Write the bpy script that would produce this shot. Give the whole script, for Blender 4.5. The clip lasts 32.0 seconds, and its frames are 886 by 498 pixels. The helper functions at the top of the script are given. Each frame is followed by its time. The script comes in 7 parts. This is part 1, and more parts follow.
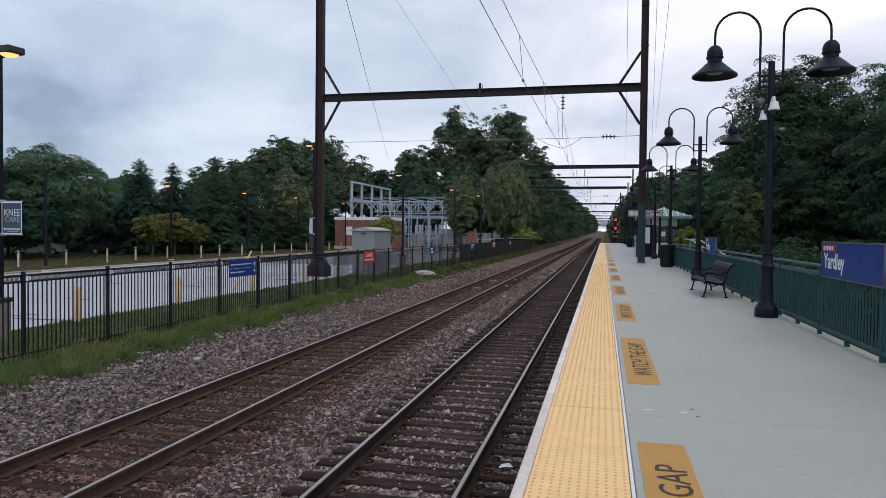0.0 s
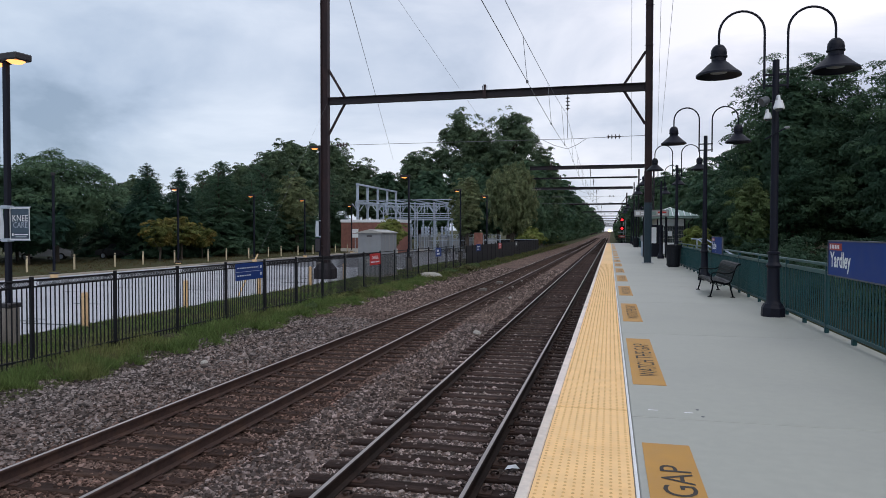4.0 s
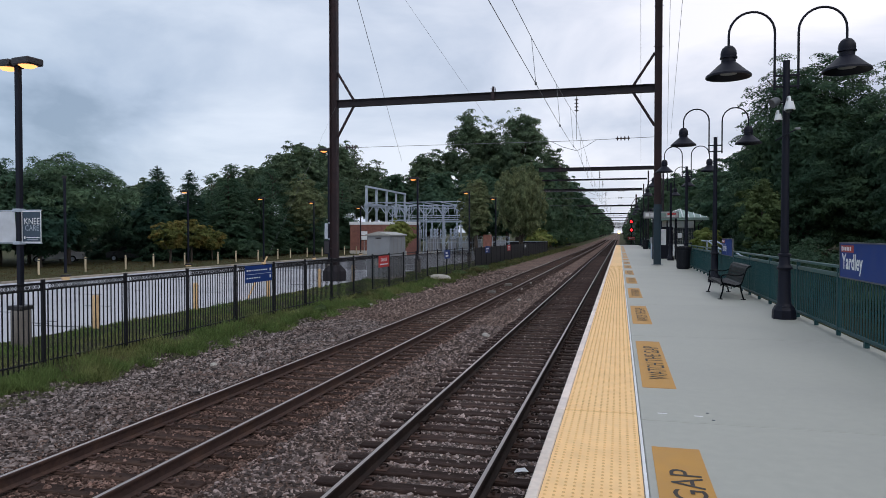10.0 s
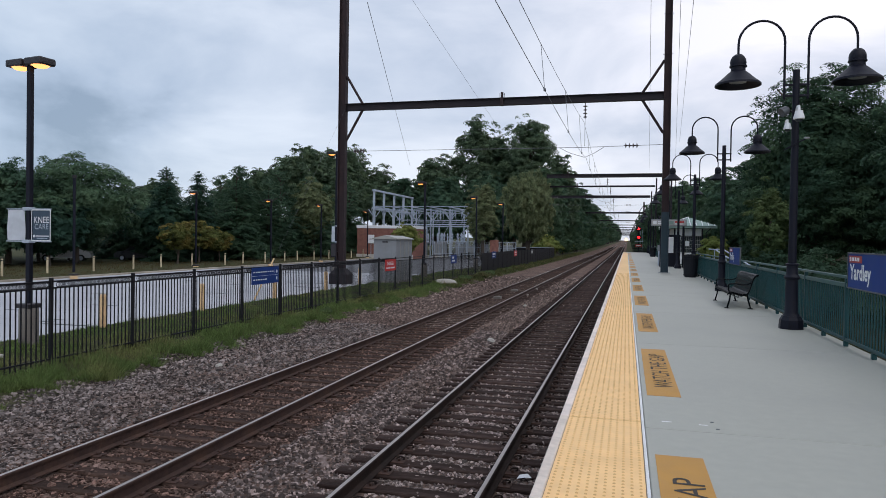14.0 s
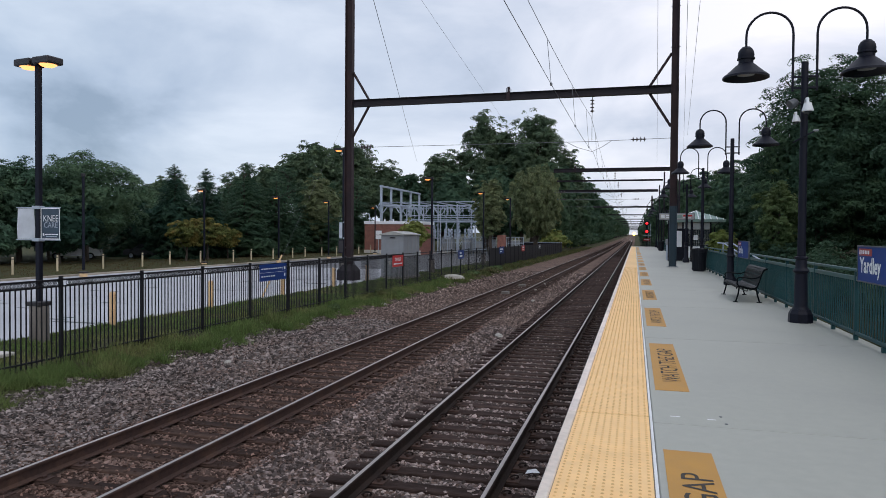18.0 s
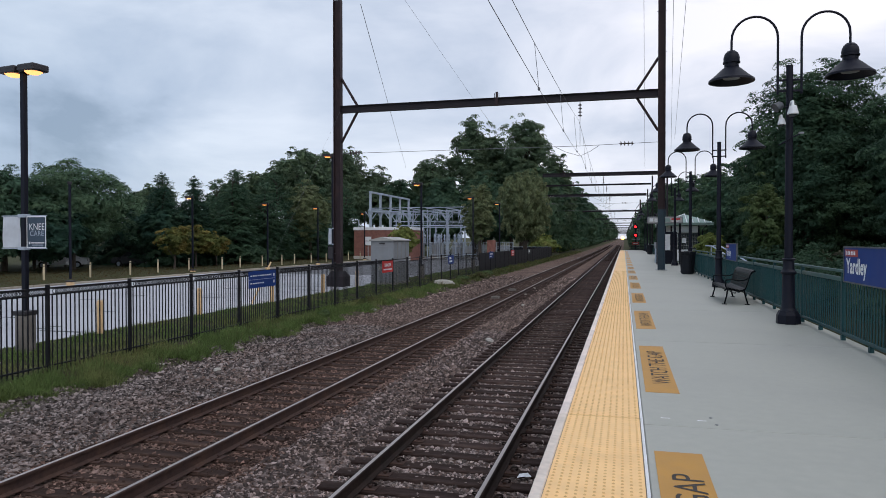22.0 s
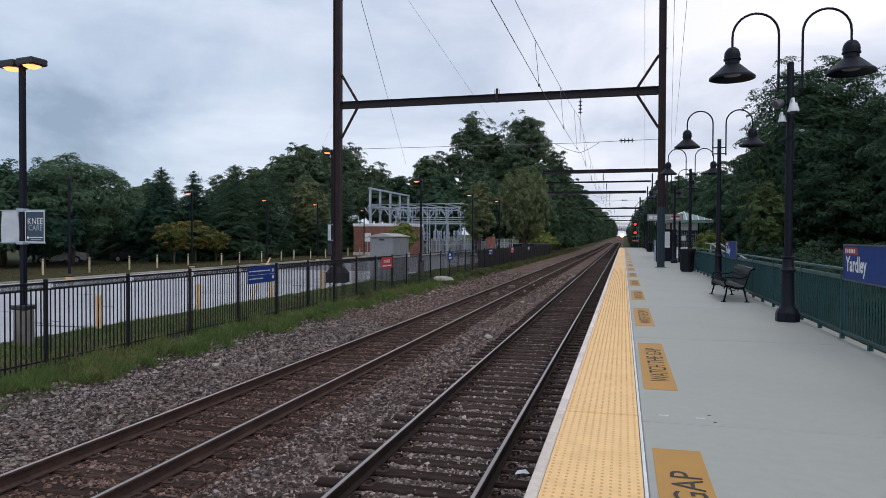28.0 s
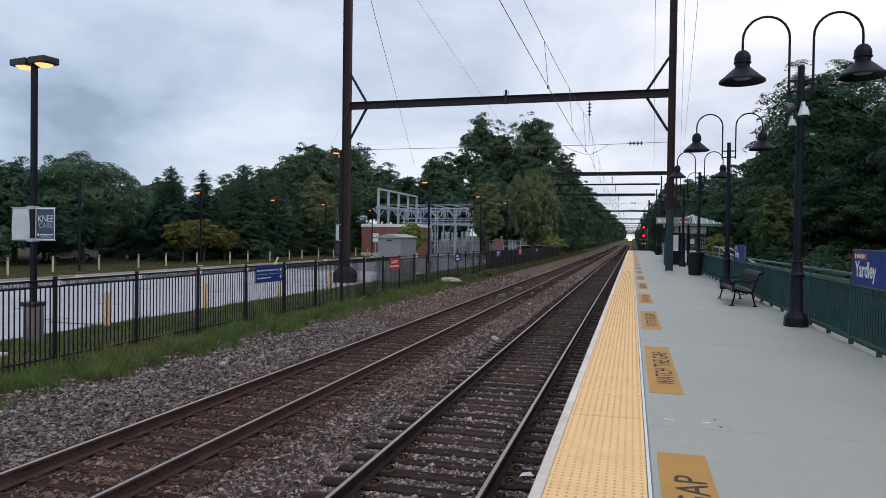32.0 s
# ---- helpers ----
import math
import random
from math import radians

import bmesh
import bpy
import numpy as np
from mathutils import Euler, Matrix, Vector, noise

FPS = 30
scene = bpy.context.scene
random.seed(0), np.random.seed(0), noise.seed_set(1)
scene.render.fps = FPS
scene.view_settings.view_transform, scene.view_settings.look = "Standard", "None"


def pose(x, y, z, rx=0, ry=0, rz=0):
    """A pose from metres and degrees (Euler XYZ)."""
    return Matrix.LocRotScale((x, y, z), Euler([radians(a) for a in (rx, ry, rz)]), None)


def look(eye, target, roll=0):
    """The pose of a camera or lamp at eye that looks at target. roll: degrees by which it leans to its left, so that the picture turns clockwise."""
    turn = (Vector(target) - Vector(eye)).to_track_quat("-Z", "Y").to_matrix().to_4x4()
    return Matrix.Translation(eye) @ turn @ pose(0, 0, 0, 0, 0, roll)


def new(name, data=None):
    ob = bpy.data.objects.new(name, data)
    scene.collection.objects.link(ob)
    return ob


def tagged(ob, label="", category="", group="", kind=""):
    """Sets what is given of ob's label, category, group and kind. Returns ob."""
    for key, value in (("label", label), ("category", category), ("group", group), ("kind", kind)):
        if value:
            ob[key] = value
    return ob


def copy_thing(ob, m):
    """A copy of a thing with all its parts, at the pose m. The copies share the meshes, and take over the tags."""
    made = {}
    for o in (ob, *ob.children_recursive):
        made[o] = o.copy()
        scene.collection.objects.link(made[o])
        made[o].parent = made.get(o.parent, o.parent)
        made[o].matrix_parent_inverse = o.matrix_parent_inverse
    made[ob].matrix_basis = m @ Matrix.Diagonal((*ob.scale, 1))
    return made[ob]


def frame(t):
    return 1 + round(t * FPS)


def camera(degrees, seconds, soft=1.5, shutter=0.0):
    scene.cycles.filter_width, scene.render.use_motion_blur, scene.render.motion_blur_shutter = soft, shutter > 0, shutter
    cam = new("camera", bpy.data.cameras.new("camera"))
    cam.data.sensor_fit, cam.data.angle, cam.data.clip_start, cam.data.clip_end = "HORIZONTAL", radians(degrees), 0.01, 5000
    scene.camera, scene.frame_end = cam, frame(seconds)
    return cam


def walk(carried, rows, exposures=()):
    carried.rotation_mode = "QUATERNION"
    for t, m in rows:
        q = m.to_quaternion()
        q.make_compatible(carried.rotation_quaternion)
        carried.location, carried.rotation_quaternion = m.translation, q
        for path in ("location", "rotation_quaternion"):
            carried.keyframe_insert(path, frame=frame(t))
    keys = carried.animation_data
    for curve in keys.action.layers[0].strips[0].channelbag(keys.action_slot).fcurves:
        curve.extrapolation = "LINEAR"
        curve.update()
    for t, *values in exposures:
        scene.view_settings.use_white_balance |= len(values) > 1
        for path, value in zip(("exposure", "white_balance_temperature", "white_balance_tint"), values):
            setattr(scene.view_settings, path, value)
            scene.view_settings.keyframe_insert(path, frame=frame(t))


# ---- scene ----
PATH = [
    (0, 0.000, 0.000, 1.540, 13.098, -1.456, 0.600),
    (0.5, 0.009, -0.007, 1.550, 12.952, -1.704, 0.383),
    (1, 0.016, -0.011, 1.541, 12.979, -1.704, 0.350),
    (1.5, 0.015, -0.008, 1.539, 12.932, -1.630, 0.112),
    (2, 0.012, -0.016, 1.548, 13.184, -1.708, 0.223),
    (2.5, 0.020, -0.008, 1.538, 13.266, -1.662, 0.128),
    (3, 0.020, -0.009, 1.546, 13.465, -1.352, 0.117),
    (3.5, 0.025, -0.011, 1.547, 13.556, -1.210, 0.104),
    (5.5, 0.026, -0.007, 1.548, 13.817, -1.978, 0.123),
    (6, 0.023, -0.016, 1.553, 13.828, -1.857, 0.045),
    (6.5, 0.029, -0.010, 1.548, 13.991, -1.784, -0.068),
    (7, 0.027, -0.003, 1.547, 14.123, -1.880, -0.018),
    (7.5, 0.033, -0.002, 1.549, 14.226, -1.692, -0.128),
    (8, 0.034, 0.001, 1.543, 14.072, -1.476, -0.171),
    (8.5, 0.029, -0.005, 1.545, 14.103, -1.622, 0.098),
    (9, 0.025, -0.004, 1.551, 14.204, -1.397, 0.027),
    (9.5, 0.032, -0.001, 1.548, 14.342, -1.170, 0.013),
    (10, 0.029, -0.002, 1.553, 14.366, -1.161, 0.012),
    (10.5, 0.030, -0.009, 1.550, 14.325, -1.090, 0.329),
    (11, 0.031, -0.010, 1.551, 14.579, -0.964, 0.330),
    (11.5, 0.032, -0.010, 1.555, 14.261, -1.012, 0.304),
    (12, 0.032, -0.012, 1.555, 14.560, -0.979, 0.472),
    (12.5, 0.039, -0.005, 1.547, 14.590, -0.980, 0.737),
    (13, 0.035, -0.001, 1.551, 14.802, -0.919, 0.879),
    (13.5, 0.034, -0.017, 1.551, 14.991, -0.960, 0.866),
    (14, 0.037, -0.009, 1.551, 14.926, -0.780, 0.854),
    (14.5, 0.038, -0.015, 1.555, 15.059, -0.908, 0.887),
    (16.5, 0.050, -0.016, 1.553, 15.228, -1.273, 0.505),
    (17, 0.052, -0.015, 1.551, 15.525, -1.218, 0.645),
    (17.5, 0.051, -0.006, 1.552, 15.574, -1.120, 0.405),
    (18, 0.045, -0.004, 1.555, 15.550, -1.166, 0.458),
    (18.5, 0.044, 0.003, 1.555, 15.471, -1.205, 0.515),
    (19, 0.045, 0.003, 1.549, 15.477, -1.141, 0.496),
    (19.5, 0.047, 0.004, 1.555, 15.551, -1.004, 0.507),
    (20, 0.046, 0.005, 1.550, 15.419, -1.017, 0.441),
    (20.5, 0.048, 0.006, 1.549, 15.350, -0.858, 0.493),
    (21, 0.048, -0.005, 1.550, 15.418, -0.677, 0.536),
    (21.5, 0.042, -0.010, 1.551, 15.165, -0.475, 0.274),
    (22, 0.046, -0.001, 1.542, 14.698, -0.705, -0.039),
    (22.5, 0.049, -0.010, 1.537, 13.770, -0.509, -0.038),
    (23, 0.057, -0.011, 1.533, 14.442, -1.437, -0.452),
    (23.5, 0.058, -0.014, 1.532, 14.558, -1.644, -0.119),
    (24, 0.057, -0.013, 1.535, 14.606, -1.828, -0.169),
    (24.5, 0.060, -0.006, 1.529, 14.594, -1.668, -0.131),
    (25, 0.049, -0.003, 1.535, 14.477, -1.586, 0.175),
    (25.5, 0.048, 0.001, 1.537, 14.472, -1.540, 0.277),
    (27.5, 0.051, 0.027, 1.543, 14.697, -1.103, 0.117),
    (28, 0.050, 0.026, 1.534, 14.667, -0.986, 0.210),
    (28.5, 0.049, 0.035, 1.542, 14.624, -0.984, 0.435),
    (29, 0.051, 0.028, 1.536, 14.798, -0.898, 0.469),
    (29.5, 0.053, 0.024, 1.538, 14.925, -0.945, 0.419),
    (30, 0.054, 0.019, 1.540, 15.012, -0.961, 0.258),
    (30.5, 0.057, 0.021, 1.538, 15.133, -1.127, 0.307),
    (31, 0.061, 0.015, 1.539, 15.203, -1.206, 0.451),
    (31.5, 0.061, 0.024, 1.536, 15.247, -1.108, 0.690),
    (32, 0.064, 0.026, 1.535, 15.321, -0.901, 0.756),
]
cam = camera(65.5, 32.0, soft=0.6)
walk(cam, [(t, pose(x, y, z, 90 + pitch, 0, yaw) @ pose(0, 0, 0, 0, 0, roll)) for t, x, y, z, yaw, pitch, roll in PATH])

# ---- light: an overcast evening sky ----
SUN_EL, SUN_AZ = 48, 150
world = bpy.data.worlds.new("overcast_sky")
scene.world = world
world.use_nodes = True
wn, wl = world.node_tree.nodes, world.node_tree.links
wn.clear()


def wnode(kind, **values):
    n = wn.new(kind)
    for k, v in values.items():
        n.inputs[k].default_value = v
    return n


w_out = wn.new("ShaderNodeOutputWorld")
w_bg = wn.new("ShaderNodeBackground")
w_bg.inputs["Strength"].default_value = 1.0
w_sky = wn.new("ShaderNodeTexSky")
w_sky.sky_type = "NISHITA"
w_sky.sun_disc = False
w_sky.sun_elevation, w_sky.sun_rotation = radians(SUN_EL), radians(SUN_AZ)
w_bg2 = wn.new("ShaderNodeBackground")
w_bg2.inputs["Strength"].default_value = 0.012
w_add = wn.new("ShaderNodeAddShader")
w_tc = wn.new("ShaderNodeTexCoord")
w_map = wn.new("ShaderNodeMapping")
w_map.inputs["Scale"].default_value = (1.0, 1.0, 2.6)
w_map.inputs["Location"].default_value = (0.35, 0.1, 0.55)
w_n1 = wnode("ShaderNodeTexNoise", Scale=2.1, Detail=7.0, Roughness=0.52, Distortion=0.35)
w_ramp = wn.new("ShaderNodeValToRGB")
e = w_ramp.color_ramp.elements
e[0].position, e[0].color = 0.38, (0.43, 0.505, 0.625, 1)
e[1].position, e[1].color = 0.62, (0.98, 1.01, 1.10, 1)
mid = w_ramp.color_ramp.elements.new(0.47)
mid.color = (0.655, 0.725, 0.86, 1)
w_sep = wn.new("ShaderNodeSeparateXYZ")
w_up = wn.new("ShaderNodeMapRange")
w_up.inputs["From Min"].default_value, w_up.inputs["From Max"].default_value = 0.0, 1.0
w_up.inputs["To Min"].default_value, w_up.inputs["To Max"].default_value = 0.95, 1.02
w_mul = wn.new("ShaderNodeVectorMath")
w_mul.operation = "SCALE"
wl.new(w_tc.outputs["Generated"], w_map.inputs["Vector"])
wl.new(w_map.outputs["Vector"], w_n1.inputs["Vector"])
wl.new(w_n1.outputs["Fac"], w_ramp.inputs["Fac"])
wl.new(w_tc.outputs["Generated"], w_sep.inputs["Vector"])
wl.new(w_sep.outputs["Z"], w_up.inputs["Value"])
w_tint = wn.new("ShaderNodeMix")
w_tint.data_type = "RGBA"
w_tint.inputs["A"].default_value, w_tint.inputs["B"].default_value = (0.895, 1.0, 1.09, 1), (1.05, 1.0, 0.985, 1)
w_cool = wn.new("ShaderNodeVectorMath")
w_cool.operation = "MULTIPLY"
wl.new(w_tint.outputs["Result"], w_cool.inputs[1])
wl.new(w_ramp.outputs["Color"], w_cool.inputs[0])
wl.new(w_cool.outputs["Vector"], w_mul.inputs[0])
w_side = wn.new("ShaderNodeMapRange")
w_side.inputs["From Min"].default_value, w_side.inputs["From Max"].default_value = -0.7, 0.35
w_side.inputs["To Min"].default_value, w_side.inputs["To Max"].default_value = 0.73, 1.04
w_both = wn.new("ShaderNodeMath")
w_both.operation = "MULTIPLY"
wl.new(w_sep.outputs["X"], w_side.inputs["Value"])
w_lr = wn.new("ShaderNodeMapRange")
w_lr.inputs["From Min"].default_value, w_lr.inputs["From Max"].default_value = -0.75, 0.15
wl.new(w_sep.outputs["X"], w_lr.inputs["Value"])
wl.new(w_lr.outputs["Result"], w_tint.inputs["Factor"])
wl.new(w_side.outputs["Result"], w_both.inputs[0])
wl.new(w_up.outputs["Result"], w_both.inputs[1])
wl.new(w_both.outputs["Value"], w_mul.inputs["Scale"])
wl.new(w_mul.outputs["Vector"], w_bg.inputs["Color"])
wl.new(w_sky.outputs["Color"], w_bg2.inputs["Color"])
wl.new(w_bg.outputs["Background"], w_add.inputs[0])
wl.new(w_bg2.outputs["Background"], w_add.inputs[1])
wl.new(w_add.outputs["Shader"], w_out.inputs["Surface"])

sun = new("sun", bpy.data.lights.new("sun", "SUN"))
sun.data.energy, sun.data.angle, sun.data.color = 0.5, radians(40), (1.0, 0.96, 0.9)
sun.matrix_world = look((0, 0, 0), (math.sin(radians(SUN_AZ)) * -1, -math.cos(radians(SUN_AZ)), -math.tan(radians(SUN_EL))))
scene.view_settings.exposure = 0.0


# ---- materials ----
def material(name, color, rough=0.7, metal=0.0, vary=0.15, scale=4.0, stain=None, stain_scale=0.6, stain_amount=0.4, bump=0.0, bump_scale=40.0,
             piece=0.0, island=0.0, skew=0.0, glow=None, power=0.0, coat=0.0, stretch=(1, 1, 1), spec=0.5):
    """A painted, rusty, stony or leafy surface: grain at one scale, stains at a larger one, fine relief; pieces and islands may differ in tone."""
    m = bpy.data.materials.new(name)
    m.use_nodes = True
    nt = m.node_tree
    bs = nt.nodes["Principled BSDF"]
    nd, lk = nt.nodes.new, nt.links.new
    tc, mp = nd("ShaderNodeTexCoord"), nd("ShaderNodeMapping")
    mp.inputs["Scale"].default_value = stretch
    lk(tc.outputs["Object"], mp.inputs["Vector"])
    grain = nd("ShaderNodeTexNoise")
    grain.inputs["Scale"].default_value, grain.inputs["Detail"].default_value = scale, 6
    lk(mp.outputs["Vector"], grain.inputs["Vector"])
    tone = nd("ShaderNodeMapRange")
    tone.inputs["From Min"].default_value, tone.inputs["From Max"].default_value = 0.3, 0.7
    tone.inputs["To Min"].default_value, tone.inputs["To Max"].default_value = 1 - vary, 1 + vary
    lk(grain.outputs["Fac"], tone.inputs["Value"])
    col = nd("ShaderNodeMix")
    col.data_type = "RGBA"
    col.inputs["A"].default_value = (*color, 1)
    col.inputs["B"].default_value = (*(stain or color), 1)
    if stain:
        big = nd("ShaderNodeTexNoise")
        big.inputs["Scale"].default_value, big.inputs["Detail"].default_value = stain_scale, 5
        lk(mp.outputs["Vector"], big.inputs["Vector"])
        cut = nd("ShaderNodeMapRange")
        cut.inputs["From Min"].default_value, cut.inputs["From Max"].default_value = 0.45, 0.68
        cut.inputs["To Max"].default_value = stain_amount
        lk(big.outputs["Fac"], cut.inputs["Value"])
        lk(cut.outputs["Result"], col.inputs["Factor"])
    else:
        col.inputs["Factor"].default_value = 0
    sc = nd("ShaderNodeVectorMath")
    sc.operation = "SCALE"
    lk(col.outputs["Result"], sc.inputs[0])
    lk(tone.outputs["Result"], sc.inputs["Scale"])
    last = sc
    for amount, kind, out in ((piece, "ShaderNodeObjectInfo", "Random"), (island, "ShaderNodeNewGeometry", "Random Per Island")):
        if amount:
            src, mr, s2 = nd(kind), nd("ShaderNodeMapRange"), nd("ShaderNodeVectorMath")
            mr.inputs["To Min"].default_value, mr.inputs["To Max"].default_value = 1 - amount, 1 + amount
            s2.operation = "SCALE"
            lk(src.outputs[out], mr.inputs["Value"])
            if skew and kind == "ShaderNodeNewGeometry":
                # few pale stones among many dark ones
                pw = nd("ShaderNodeMath")
                pw.operation, pw.inputs[1].default_value = "POWER", skew
                lk(src.outputs[out], pw.inputs[0])
                lk(pw.outputs["Value"], mr.inputs["Value"])
                mr.inputs["To Min"].default_value, mr.inputs["To Max"].default_value = 0.36, 0.36 + amount * 2.7
            lk(last.outputs["Vector"], s2.inputs[0])
            lk(mr.outputs["Result"], s2.inputs["Scale"])
            last = s2
    lk(last.outputs["Vector"], bs.inputs["Base Color"])
    rg = nd("ShaderNodeMapRange")
    rg.inputs["To Min"].default_value, rg.inputs["To Max"].default_value = max(0.03, rough - 0.1), min(1, rough + 0.1)
    lk(grain.outputs["Fac"], rg.inputs["Value"])
    lk(rg.outputs["Result"], bs.inputs["Roughness"])
    bs.inputs["Metallic"].default_value = metal
    bs.inputs["Specular IOR Level"].default_value = spec
    bs.inputs["Coat Weight"].default_value = coat
    if bump:
        bn, bm = nd("ShaderNodeTexNoise"), nd("ShaderNodeBump")
        bn.inputs["Scale"].default_value, bn.inputs["Detail"].default_value = bump_scale, 5
        bm.inputs["Strength"].default_value, bm.inputs["Distance"].default_value = min(1, bump), 0.02
        lk(mp.outputs["Vector"], bn.inputs["Vector"])
        lk(bn.outputs["Fac"], bm.inputs["Height"])
        lk(bm.outputs["Normal"], bs.inputs["Normal"])
    if glow:
        bs.inputs["Emission Color"].default_value = (*glow, 1)
        bs.inputs["Emission Strength"].default_value = power
    return m


def leafy(name, dark, light, island=0.28, rough=0.6, holes=0.0):
    m = material(name, dark, rough, vary=0.2, scale=3.0, stain=light, stain_scale=0.55, stain_amount=0.9, island=island)
    nt = m.node_tree
    bs = nt.nodes["Principled BSDF"]
    bs.inputs["Specular IOR Level"].default_value = 0.07
    tint = bs.inputs["Base Color"].links[0].from_socket
    thin, mix = nt.nodes.new("ShaderNodeBsdfTranslucent"), nt.nodes.new("ShaderNodeMixShader")
    mix.inputs["Fac"].default_value = 0.34
    nt.links.new(tint, thin.inputs["Color"])
    nt.links.new(bs.outputs["BSDF"], mix.inputs[1])
    nt.links.new(thin.outputs["BSDF"], mix.inputs[2])
    last = mix
    if holes:
        # each spray of foliage is broken into leaflets
        tc, hole, cut, gap, cover = (nt.nodes.new("ShaderNode" + k) for k in ("TexCoord", "TexNoise", "Math", "BsdfTransparent", "MixShader"))
        hole.inputs["Scale"].default_value, hole.inputs["Detail"].default_value = holes, 2
        cut.operation, cut.inputs[1].default_value = "GREATER_THAN", 0.445
        nt.links.new(tc.outputs["Object"], hole.inputs["Vector"])
        nt.links.new(hole.outputs["Fac"], cut.inputs[0])
        nt.links.new(cut.outputs["Value"], cover.inputs["Fac"])
        nt.links.new(gap.outputs["BSDF"], cover.inputs[1])
        nt.links.new(mix.outputs["Shader"], cover.inputs[2])
        last = cover
    nt.links.new(last.outputs["Shader"], nt.nodes["Material Output"].inputs["Surface"])
    return m


